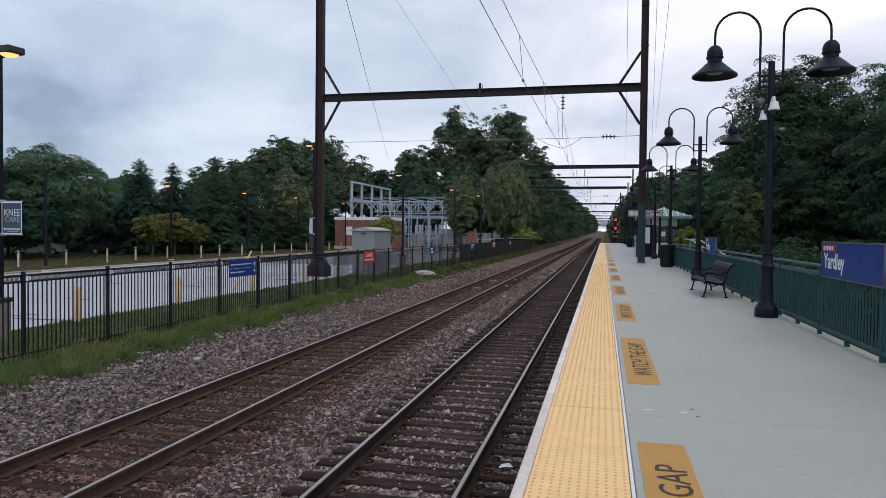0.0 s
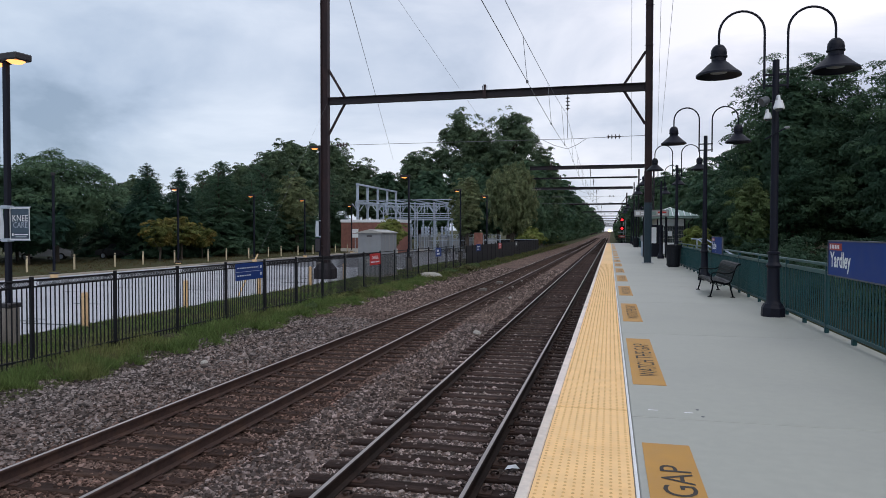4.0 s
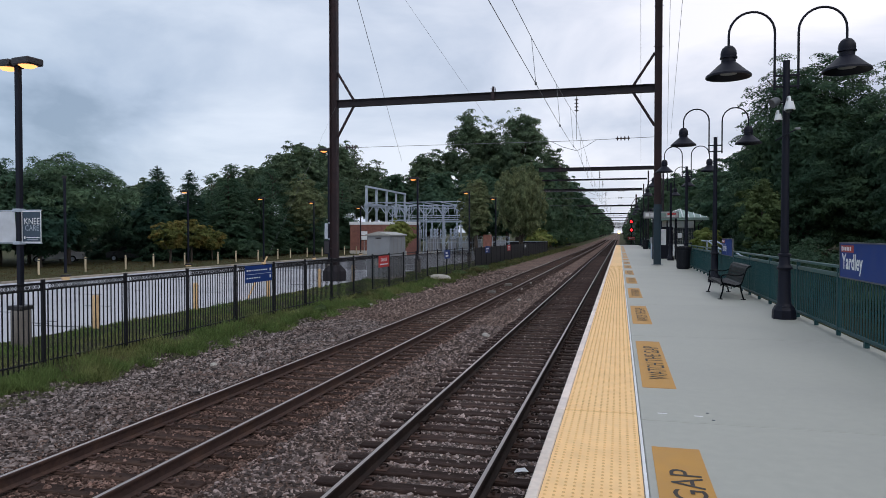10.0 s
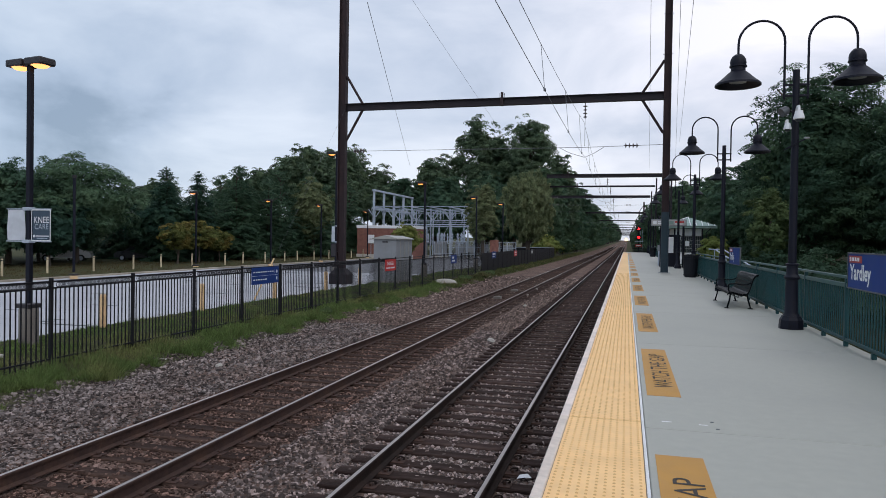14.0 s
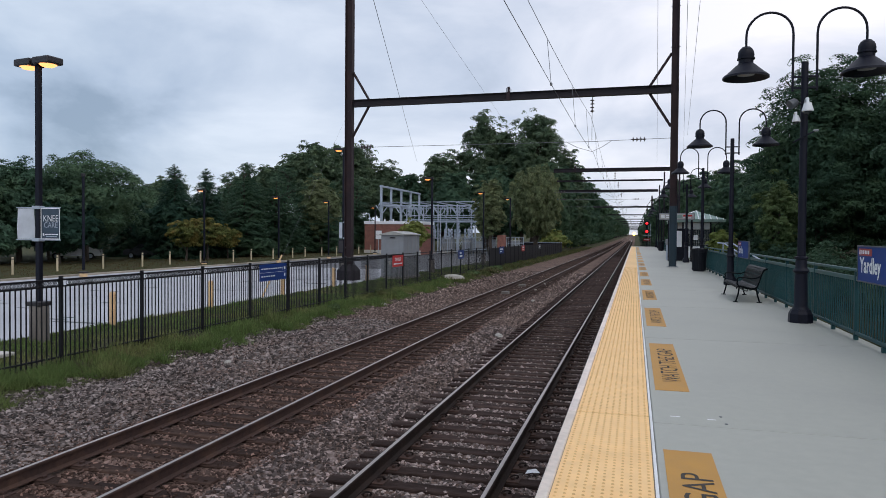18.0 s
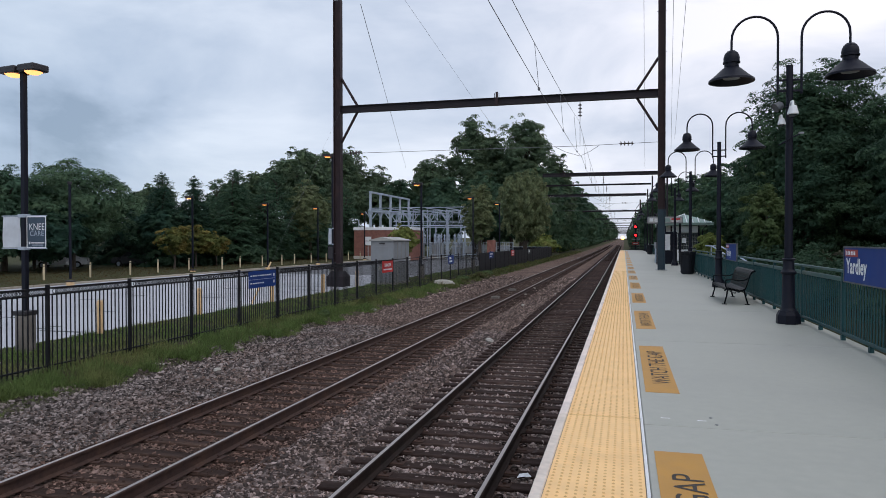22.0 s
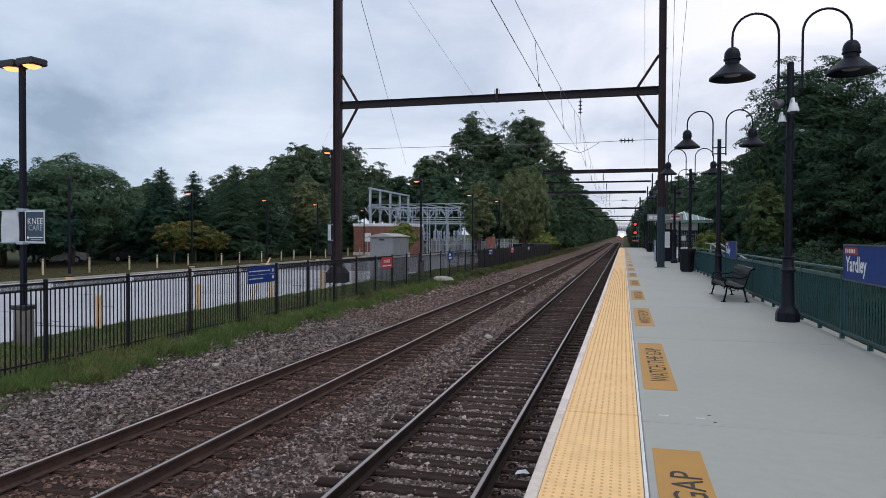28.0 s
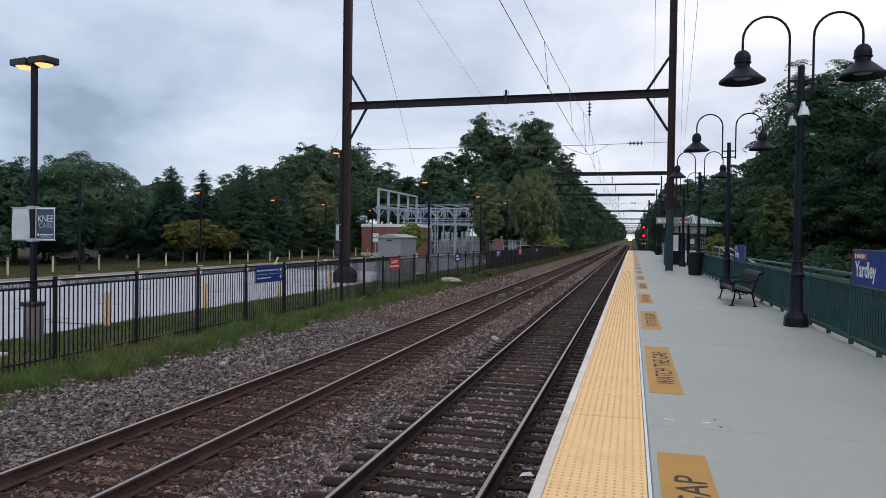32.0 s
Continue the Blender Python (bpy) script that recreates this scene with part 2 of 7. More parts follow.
M = {
    "concrete": material("platform_coating", (0.370, 0.375, 0.330), 0.52, vary=0.06, scale=9, stain=(0.315, 0.315, 0.288), stain_scale=0.5, stain_amount=0.5, bump=0.12, bump_scale=160, piece=0.035),
    "edge_old": material("edge_stone_worn", (0.72, 0.63, 0.55), 0.85, vary=0.1, scale=14, stain=(0.58, 0.49, 0.42), stain_scale=2.0, stain_amount=0.5, bump=0.15, bump_scale=120),
    "edge": material("edge_stone", (0.84, 0.725, 0.655), 0.8, vary=0.09, scale=14, stain=(0.52, 0.47, 0.45), stain_scale=2.0, stain_amount=0.5, bump=0.15, bump_scale=120, piece=0.09),
    "yellow": material("tactile_yellow", (0.94, 0.612, 0.285), 0.7, vary=0.06, scale=7, stain=(0.84, 0.525, 0.23), stain_scale=1.1, stain_amount=0.6, bump=0.1, bump_scale=200, piece=0.04),
    # domes darker than the tiles: wear and their own shading in one colour
    "dome": material("worn_shaded_dome", (0.67, 0.415, 0.17), 0.75, vary=0.1, scale=3, stain=(0.80, 0.505, 0.22), stain_scale=1.3, stain_amount=0.8, island=0.08),
    "decal": material("decal_orange", (0.50, 0.255, 0.045), 0.6, vary=0.07, scale=6, stain=(0.42, 0.22, 0.05), stain_scale=3, stain_amount=0.5, bump=0.1, bump_scale=150),
    "black_ink": material("decal_ink", (0.035, 0.028, 0.022), 0.7, vary=0.3, scale=20),
    "white_paint": material("white_paint", (0.78, 0.79, 0.80), 0.6, vary=0.06, scale=12, stain=(0.6, 0.6, 0.58), stain_scale=3, stain_amount=0.5),
    "wall_concrete": material("cast_concrete", (0.30, 0.285, 0.265), 0.85, vary=0.12, scale=5, stain=(0.17, 0.155, 0.14), stain_scale=0.7, stain_amount=0.7, bump=0.25, bump_scale=50),
    "base_concrete": material("stained_concrete", (0.17, 0.155, 0.14), 0.9, vary=0.2, scale=6, stain=(0.10, 0.088, 0.078), stain_scale=1.5, stain_amount=0.7, bump=0.3, bump_scale=40, stretch=(1, 1, 0.4)),
    "rail_head": material("polished_rail", (0.44, 0.39, 0.37), 0.44, 0.8, vary=0.18, scale=3, stretch=(1, 0.05, 1)),
    "rail_side": material("rusted_rail", (0.055, 0.030, 0.024), 0.85, 0.1, vary=0.25, scale=18, stain=(0.10, 0.052, 0.034), stain_scale=2.5, stain_amount=0.6, bump=0.2, bump_scale=90),
    "rail_dark": material("oiled_rail", (0.022, 0.015, 0.013), 0.8, 0.0, spec=0.2, vary=0.25, scale=18, stain=(0.06, 0.036, 0.028), stain_scale=2.5, stain_amount=0.5, bump=0.2, bump_scale=90),
    "tie": material("creosoted_timber", (0.038, 0.025, 0.022), 0.95, spec=0.1, vary=0.3, scale=22, stain=(0.100, 0.068, 0.058), stain_scale=3, stain_amount=0.6, bump=0.5, bump_scale=60, piece=0.3, stretch=(0.25, 1, 1)),
    "tie_old": material("weathered_timber", (0.036, 0.022, 0.018), 0.95, spec=0.15, vary=0.3, scale=22, stain=(0.10, 0.062, 0.046), stain_scale=2, stain_amount=0.7, bump=0.5, bump_scale=60, piece=0.25, stretch=(0.25, 1, 1)),
    "stone_grey": material("ballast_grey", (0.132, 0.113, 0.107), 0.92, spec=0.1, vary=0.2, scale=30, stain=(0.100, 0.075, 0.066), stain_scale=0.8, stain_amount=0.75, island=1.0, skew=1.8),
    "stone_mixed": material("ballast_mixed", (0.192, 0.153, 0.142), 0.92, spec=0.1, vary=0.15, scale=30, stain=(0.142, 0.108, 0.094), stain_scale=0.9, stain_amount=0.8, island=0.8, skew=3.0),
    "stone_brown": material("ballast_brown", (0.140, 0.088, 0.071), 0.92, spec=0.1, vary=0.15, scale=30, stain=(0.135, 0.10, 0.088), stain_scale=1.3, stain_amount=0.6, island=0.75, skew=3.0),
    "stone_dark": material("ballast_dark", (0.230, 0.184, 0.173), 0.92, spec=0.1, vary=0.15, scale=30, stain=(0.255, 0.215, 0.195), stain_scale=1.6, stain_amount=0.6, island=0.8, skew=2.6),
    "stone_far": material("ballast_far", (0.215, 0.165, 0.146), 0.95, spec=0.1, vary=0.15, scale=30, stain=(0.185, 0.134, 0.114), stain_scale=0.5, stain_amount=0.8, island=0.7, skew=3.0),
    "bed": material("ballast_bed", (0.155, 0.106, 0.087), 0.95, spec=0.08, vary=0.6, scale=28, stain=(0.085, 0.056, 0.046), stain_scale=0.6, stain_amount=0.8, bump=1.0, bump_scale=26),
    "soil": material("grassy_soil", (0.060, 0.066, 0.030), 0.95, spec=0.08, vary=0.5, scale=22, stain=(0.075, 0.062, 0.045), stain_scale=1.2, stain_amount=0.8, bump=1.0, bump_scale=40),
    "asphalt": material("worn_asphalt", (0.44, 0.445, 0.475), 0.6, vary=0.09, scale=30, stain=(0.35, 0.355, 0.385), stain_scale=0.22, stain_amount=0.7, bump=0.12, bump_scale=120),
    "asphalt_dark": material("dark_asphalt", (0.17, 0.172, 0.185), 0.75, vary=0.12, scale=30, stain=(0.12, 0.12, 0.13), stain_scale=0.3, stain_amount=0.7, bump=0.12, bump_scale=120),
    "tar": material("tar_seal", (0.05, 0.05, 0.055), 0.6, vary=0.2, scale=20),
    "fence_black": material("black_powder_coat", (0.007, 0.007, 0.010), 0.6, spec=0.3, vary=0.2, scale=10),
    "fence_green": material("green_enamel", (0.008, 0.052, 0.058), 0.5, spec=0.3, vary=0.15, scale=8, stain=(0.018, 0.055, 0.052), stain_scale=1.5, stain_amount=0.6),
    # paler green, for the railing's top and middle rails
    "green_top": material("green_enamel_pale", (0.035, 0.10, 0.095), 0.42, vary=0.15, scale=8, stain=(0.06, 0.12, 0.115), stain_scale=1.5, stain_amount=0.6),
    "lamp_black": material("lamp_enamel", (0.004, 0.005, 0.013), 0.5, spec=0.25, vary=0.2, scale=9, bump=0.05, bump_scale=80),
    "opal": material("opal_glass", (0.22, 0.225, 0.23), 0.4, vary=0.05),
    "steel_brown": material("rusty_brown_steel", (0.024, 0.013, 0.016), 0.75, 0.1, vary=0.25, scale=9, stain=(0.044, 0.021, 0.022), stain_scale=1.2, stain_amount=0.7, bump=0.15, bump_scale=60),
    "steel_blue": material("blue_grey_paint", (0.018, 0.045, 0.066), 0.6, vary=0.15, scale=7, stain=(0.02, 0.04, 0.055), stain_scale=1.0, stain_amount=0.6, bump=0.08, bump_scale=60),
    "galv": material("galvanised_steel", (0.42, 0.49, 0.58), 0.55, 0.1, vary=0.1, scale=6, stain=(0.36, 0.38, 0.40), stain_scale=1.5, stain_amount=0.6),
    "wire": material("weathered_copper", (0.20, 0.21, 0.23), 0.6, 0.2, vary=0.1),
    "porcelain": material("brown_porcelain", (0.06, 0.045, 0.05), 0.3, vary=0.1),
    "sign_blue": material("sign_blue", (0.006, 0.040, 0.205), 0.5, spec=0.25, vary=0.08, scale=3),
    "sign_red": material("sign_red", (0.55, 0.028, 0.03), 0.5, vary=0.08, scale=4),
    "sign_orange": material("sign_red_fade", (0.33, 0.035, 0.03), 0.5, vary=0.25, scale=4),
    "sign_frame": material("sign_frame_grey", (0.10, 0.11, 0.12), 0.5, 0.3, vary=0.1),
    "sign_white": material("sign_white", (0.78, 0.80, 0.82), 0.5, vary=0.04),
    "banner_slate": material("banner_slate", (0.045, 0.075, 0.11), 0.6, vary=0.15, scale=4, bump=0.3, bump_scale=6),
    "banner_pale": material("banner_pale", (0.55, 0.58, 0.62), 0.6, vary=0.15, scale=3, bump=0.5, bump_scale=5),
    "bronze": material("bronze_paint", (0.022, 0.019, 0.022), 0.5, vary=0.2, scale=5),
    "sodium": material("sodium_lens", (0.5, 0.3, 0.12), 0.4, glow=(1.0, 0.37, 0.115), power=2.2),
    "sodium_far": material("sodium_lens_far", (0.5, 0.3, 0.12), 0.4, glow=(1.0, 0.33, 0.07), power=1.9),
    "signal_red": material("signal_lens", (0.8, 0.05, 0.05), 0.3, glow=(1.0, 0.008, 0.012), power=4.0),
    "head_glare": material("headlight_glare", (0.8, 0.5, 0.2), 0.2, glow=(1.0, 0.52, 0.085), power=9.0),
    "bollard": material("bollard_yellow", (0.68, 0.46, 0.25), 0.7, vary=0.12, scale=6, stain=(0.5, 0.36, 0.2), stain_scale=3, stain_amount=0.6),
    "post_pale": material("pale_timber", (0.50, 0.42, 0.28), 0.85, vary=0.15, scale=9, piece=0.15),
    "kerb_old": material("kerb_worn", (0.34, 0.30, 0.24), 0.85, vary=0.2, scale=5, bump=0.2, bump_scale=40, piece=0.2),
    "beam": material("dark_steel", (0.014, 0.011, 0.016), 0.7, 0.1, vary=0.25, scale=9, stain=(0.028, 0.017, 0.02), stain_scale=1.2, stain_amount=0.6),
    "kerb": material("kerb_concrete", (0.52, 0.50, 0.46), 0.85, vary=0.1, scale=5, bump=0.2, bump_scale=40),
    "brick": material("red_brick", (0.285, 0.125, 0.098), 0.9, vary=0.25, scale=3, stain=(0.22, 0.095, 0.075), stain_scale=0.8, stain_amount=0.6, piece=0.2),
    "mortar": material("brick_mortar", (0.22, 0.12, 0.095), 0.95, vary=0.15, scale=6),
    "cabinet": material("grey_steel_shed", (0.255, 0.272, 0.295), 0.6, vary=0.08, scale=2, stain=(0.21, 0.21, 0.205), stain_scale=0.9, stain_amount=0.6),
    "cabinet_roof": material("shed_roof", (0.36, 0.36, 0.34), 0.6, vary=0.1, scale=2),
    "dark_glass": material("dark_glazing", (0.035, 0.045, 0.05), 0.12, vary=0.1),
    "roof_green": material("green_roof", (0.20, 0.29, 0.26), 0.6, vary=0.12, scale=3, stain=(0.32, 0.44, 0.40), stain_scale=0.8, stain_amount=0.5),
    "shelter_wall": material("shelter_panel", (0.45, 0.44, 0.43), 0.7, vary=0.1, scale=3),
    "bin": material("bin_black", (0.006, 0.008, 0.013), 0.55, spec=0.3, vary=0.15, scale=5),
    "bench": material("bench_enamel", (0.003, 0.0045, 0.006), 0.4, spec=0.08, vary=0.15, scale=6),
    "bark": material("bark", (0.075, 0.060, 0.048), 0.95, vary=0.35, scale=14, bump=0.8, bump_scale=25, stretch=(1, 1, 0.25)),
    "car_white": material("car_white", (0.70, 0.72, 0.74), 0.3, vary=0.03, coat=0.6),
    "car_dark": material("car_dark", (0.03, 0.035, 0.045), 0.3, vary=0.05, coat=0.6),
    "rubber": material("tyre_rubber", (0.02, 0.02, 0.02), 0.9, vary=0.1),
    "loco": material("locomotive_paint", (0.03, 0.05, 0.14), 0.5, vary=0.1),
    "rock": material("pale_rock", (0.42, 0.40, 0.36), 0.9, vary=0.2, scale=8, bump=0.6, bump_scale=20),
    "leaf_deep": leafy("leaf_deep_green", (0.070, 0.130, 0.084), (0.108, 0.172, 0.098), holes=7.0),
    # distant crowns, their green raised to put haze into the colour
    "leaf_tall": leafy("leaf_tall_crown", (0.105, 0.158, 0.098), (0.150, 0.205, 0.112), holes=3.6),
    "leaf_mid": leafy("leaf_mid_green", (0.084, 0.145, 0.086), (0.124, 0.188, 0.102), holes=7.0),
    "leaf_pine": leafy("needle_green", (0.035, 0.078, 0.056), (0.062, 0.110, 0.066), holes=9.0),
    "leaf_white_pine": leafy("soft_needles", (0.056, 0.106, 0.066), (0.086, 0.142, 0.080), holes=9.0),
    "leaf_autumn": leafy("leaf_turning", (0.13, 0.15, 0.05), (0.33, 0.225, 0.07), 0.55),
    "leaf_light": leafy("leaf_light_green", (0.19, 0.235, 0.07), (0.30, 0.285, 0.095)),
    "leaf_fresh": leafy("leaf_fresh_green", (0.105, 0.155, 0.066), (0.155, 0.200, 0.085)),
    "leaf_olive": leafy("leaf_olive_green", (0.168, 0.208, 0.108), (0.225, 0.250, 0.130), holes=9.0),
    "leaf_vine": leafy("leaf_vine", (0.058, 0.108, 0.068), (0.098, 0.160, 0.084)),
    "grass": leafy("grass_blades", (0.135, 0.195, 0.065), (0.24, 0.235, 0.10), 0.45),
    "grass_dull": leafy("dull_grass", (0.105, 0.125, 0.050), (0.180, 0.155, 0.080), 0.45),
    # brown lawn grass, darkened in the colour for the shade by the trees
    "lawn_shaded": leafy("shaded_brown_lawn", (0.090, 0.070, 0.032), (0.115, 0.078, 0.042), 0.3),
    "weed_brown": leafy("dry_weeds", (0.12, 0.085, 0.055), (0.17, 0.12, 0.08), 0.4),
}


# ---- building blocks ----
class Geo:
    """Vertices and faces of one part."""

    def __init__(self):
        self.v, self.f = [], []

    def add(self, verts, faces):
        n = len(self.v)
        self.v += [tuple(p) for p in verts]
        self.f += [tuple(i + n for i in q) for q in faces]
        return self

    def box(self, x0, x1, y0, y1, z0, z1, b=0.0):
        if b <= 0:
            return self.add([(x, y, z) for x in (x0, x1) for y in (y0, y1) for z in (z0, z1)],
                            [(0, 1, 3, 2), (4, 6, 7, 5), (0, 4, 5, 1), (2, 3, 7, 6), (0, 2, 6, 4), (1, 5, 7, 3)])
        b = min(b, (x1 - x0) * 0.45, (y1 - y0) * 0.45, (z1 - z0) * 0.45)
        vs, at = [], {}
        for i, (x, sx) in enumerate(((x0, 1), (x1, -1))):
            for j, (y, sy) in enumerate(((y0, 1), (y1, -1))):
                for k, (z, sz) in enumerate(((z0, 1), (z1, -1))):
                    for a, d in enumerate(((0, sy, sz), (sx, 0, sz), (sx, sy, 0))):
                        at[i, j, k, a] = len(vs)
                        vs.append((x + b * d[0], y + b * d[1], z + b * d[2]))
        fs = []
        for i in (0, 1):
            fs.append([at[i, 0, 0, 0], at[i, 0, 1, 0], at[i, 1, 1, 0], at[i, 1, 0, 0]][::1 if i == 0 else -1])
            fs.append([at[0, i, 0, 1], at[1, i, 0, 1], at[1, i, 1, 1], at[0, i, 1, 1]][::1 if i == 0 else -1])
            fs.append([at[0, 0, i, 2], at[0, 1, i, 2], at[1, 1, i, 2], at[1, 0, i, 2]][::1 if i == 0 else -1])
        for p in (0, 1):
            for q in (0, 1):
                fs.append([at[0, p, q, 1], at[1, p, q, 1], at[1, p, q, 2], at[0, p, q, 2]][::1 if p != q else -1])
                fs.append([at[p, 0, q, 0], at[p, 1, q, 0], at[p, 1, q, 2], at[p, 0, q, 2]][::-1 if p != q else 1])
                fs.append([at[p, q, 0, 0], at[p, q, 1, 0], at[p, q, 1, 1], at[p, q, 0, 1]][::1 if p != q else -1])
        for i in (0, 1):
            for j in (0, 1):
                for k in (0, 1):
                    fs.append([at[i, j, k, 0], at[i, j, k, 1], at[i, j, k, 2]][::1 if (i + j + k) % 2 else -1])
        return self.add(vs, fs)

    def tube(self, points, r, n=8, caps=True):
        """A round bar along points; r one radius or one for each point."""
        ps = [Vector(p) for p in points]
        rs = r if isinstance(r, (list, tuple)) else [r] * len(ps)
        side = None
        rings = []
        for i, p in enumerate(ps):
            d = (ps[min(i + 1, len(ps) - 1)] - ps[max(i - 1, 0)]).normalized()
            if side is None:
                side = d.cross(Vector((0, 0, 1)) if abs(d.z) < 0.9 else Vector((1, 0, 0))).normalized()
            side = (side - d * side.dot(d)).normalized()
            up = d.cross(side)
            rings.append([p + (side * math.cos(2 * math.pi * k / n) + up * math.sin(2 * math.pi * k / n)) * rs[i] for k in range(n)])
        vs = [q for ring in rings for q in ring]
        fs = [(a * n + k, a * n + (k + 1) % n, (a + 1) * n + (k + 1) % n, (a + 1) * n + k) for a in range(len(ps) - 1) for k in range(n)]
        if caps:
            fs += [tuple(range(n))[::-1], tuple(range((len(ps) - 1) * n, len(ps) * n))]
        return self.add(vs, fs)

    def lathe(self, profile, n=16, at=(0, 0, 0), turn=0.0):
        """A turned shape: (radius, height) rows."""
        vs = [(at[0] + r * math.cos(2 * math.pi * k / n + turn), at[1] + r * math.sin(2 * math.pi * k / n + turn), at[2] + z) for r, z in profile for k in range(n)]
        fs = [(a * n + k, a * n + (k + 1) % n, (a + 1) * n + (k + 1) % n, (a + 1) * n + k) for a in range(len(profile) - 1) for k in range(n)]
        fs += [tuple(range(n))[::-1], tuple(range((len(profile) - 1) * n, len(profile) * n))]
        return self.add(vs, fs)

    def prism(self, poly, y0, y1):
        """A polygon of (x, z) drawn out along y."""
        n = len(poly)
        vs = [(x, y0, z) for x, z in poly] + [(x, y1, z) for x, z in poly]
        return self.add(vs, [(k, (k + 1) % n, n + (k + 1) % n, n + k) for k in range(n)] + [tuple(range(n))[::-1], tuple(range(n, 2 * n))])

    def upright(self, poly, z0, z1):
        """A polygon of (x, y) drawn up along z."""
        n = len(poly)
        vs = [(x, y, z0) for x, y in poly] + [(x, y, z1) for x, y in poly]
        return self.add(vs, [(k, (k + 1) % n, n + (k + 1) % n, n + k) for k in range(n)] + [tuple(range(n))[::-1], tuple(range(n, 2 * n))])

    def mesh(self, name, mat, smooth=False):
        me = bpy.data.meshes.new(name)
        me.from_pydata(self.v, [], self.f)
        bm = bmesh.new()
        bm.from_mesh(me)
        bmesh.ops.recalc_face_normals(bm, faces=bm.faces)
        bm.to_mesh(me)
        bm.free()
        me.materials.append(mat)
        if smooth:
            me.polygons.foreach_set("use_smooth", [True] * len(me.polygons))
            me.set_sharp_from_angle(angle=radians(40))
        return me


def big_mesh(name, co, sides, mat):
    """A mesh of many loose faces, each with the same number of corners: co holds sides corners a face."""
    me = bpy.data.meshes.new(name)
    n, nf = len(co), len(co) // sides
    me.vertices.add(n)
    me.vertices.foreach_set("co", np.ascontiguousarray(co, dtype=np.float32).ravel())
    me.loops.add(n)
    me.loops.foreach_set("vertex_index", np.arange(n, dtype=np.int32))
    me.polygons.add(nf)
    me.polygons.foreach_set("loop_start", np.arange(0, n, sides, dtype=np.int32))
    me.update(calc_edges=True)
    me.materials.append(mat)
    return me


def indexed_mesh(name, co, tris, mat):
    me = bpy.data.meshes.new(name)
    me.vertices.add(len(co))
    me.vertices.foreach_set("co", np.ascontiguousarray(co, dtype=np.float32).ravel())
    me.loops.add(tris.size)
    me.loops.foreach_set("vertex_index", np.ascontiguousarray(tris, dtype=np.int32).ravel())
    me.polygons.add(len(tris))
    me.polygons.foreach_set("loop_start", np.arange(0, tris.size, tris.shape[1], dtype=np.int32))
    me.update(calc_edges=True)
    me.shade_flat()
    me.materials.append(mat)
    return me


def part(name, geo, mat, parent, label="", smooth=False, at=None):
    ob = new(name, geo if isinstance(geo, bpy.types.Mesh) else geo.mesh(name, mat, smooth))
    ob.parent = parent
    if at is not None:
        ob.matrix_basis = at
    if label:
        ob["label"] = label
    return ob


def thing(name, label, category, group="", kind="", at=None):
    ob = tagged(new(name), label, category, group, kind)
    if at is not None:
        ob.matrix_basis = at
    return ob


def solid(name, geo, mat, label, category, group="", kind="", smooth=False):
    return tagged(new(name, geo if isinstance(geo, bpy.types.Mesh) else geo.mesh(name, mat, smooth)), label, category, group, kind)


def lettering(text, mat, parent, m, wide, high, name="lettering", thick=0.002, bold=0.0):
    """Raised letters in the built-in font, fitted into a field wide by high round the origin of m, facing its z."""
    cu = bpy.data.curves.new("letters", "FONT")
    cu.body, cu.extrude, cu.resolution_u, cu.offset = text, 0.0, 3, bold
    tmp = bpy.data.objects.new("letters", cu)
    scene.collection.objects.link(tmp)
    me = bpy.data.meshes.new_from_object(tmp.evaluated_get(bpy.context.evaluated_depsgraph_get()))
    bpy.data.objects.remove(tmp)
    xs, ys = [v.co.x for v in me.vertices], [v.co.y for v in me.vertices]
    for v in me.vertices:
        v.co = ((v.co.x - min(xs)) / (max(xs) - min(xs)) * wide - wide / 2, (v.co.y - min(ys)) / (max(ys) - min(ys)) * high - high / 2, thick)
    me.materials.clear()
    me.materials.append(mat)
    ob = new(name, me)
    ob.parent, ob.matrix_basis = parent, m
    return ob


def drift(y):
    """How far the line bends to the right and climbs, past the station."""
    d = max(0.0, y - 150.0)
    d = d * d / (d + 60.0)
    return 0.0014 * d, 0.0047 * d


RAIL_Z = -1.19
TIE_Z = RAIL_Z - 0.185
NEAR_X, FAR_X = -2.21, -6.02
FENCE_X = -11.45
PLAT_L, PLAT_R = -0.51, 3.45

# ---- ground, lot and track bed ----
YS = [-60, -20, 0, 10, 20, 30, 40, 55, 70, 90, 115, 150, 200, 260, 340, 450, 600, 800, 1050, 1400, 1800, 2600, 4000]


def sheet(stations, ys, bend=True):
    """A ground sheet from (x, z) stations, swept along the line."""
    g = Geo()
    vs = []
    for y in ys:
        dx, dz = drift(min(y, 1800)) if bend else (0, 0)
        vs += [(x + dx, y, z + dz) for x, z in stations]
    n = len(stations)
    return g.add(vs, [(a * n + k, a * n + k + 1, (a + 1) * n + k + 1, (a + 1) * n + k) for a in range(len(ys) - 1) for k in range(n - 1)])


GROUND = [(-2500, 4), (-300, 0.5), (-120, -0.6), (-60, -0.85), (-36, -0.95), (-32.9, -1.06), (-32.4, -1.26), (-14.95, -1.26), (-14.6, -1.10), (-13, -1.13), (-11.45, -1.20), (-10.3, -1.33),
          (-9.6, -1.60), (-0.2, -1.66), (3.2, -1.66), (3.6, -1.35), (5.6, -1.25), (7.5, -0.6), (12, 0.1), (25, 0.4), (60, 1.0), (300, 3), (2500, 8)]
solid("ground", sheet(GROUND, YS), M["soil"], "grass and earth ground running along the railway", "ground", kind="structure", smooth=True)
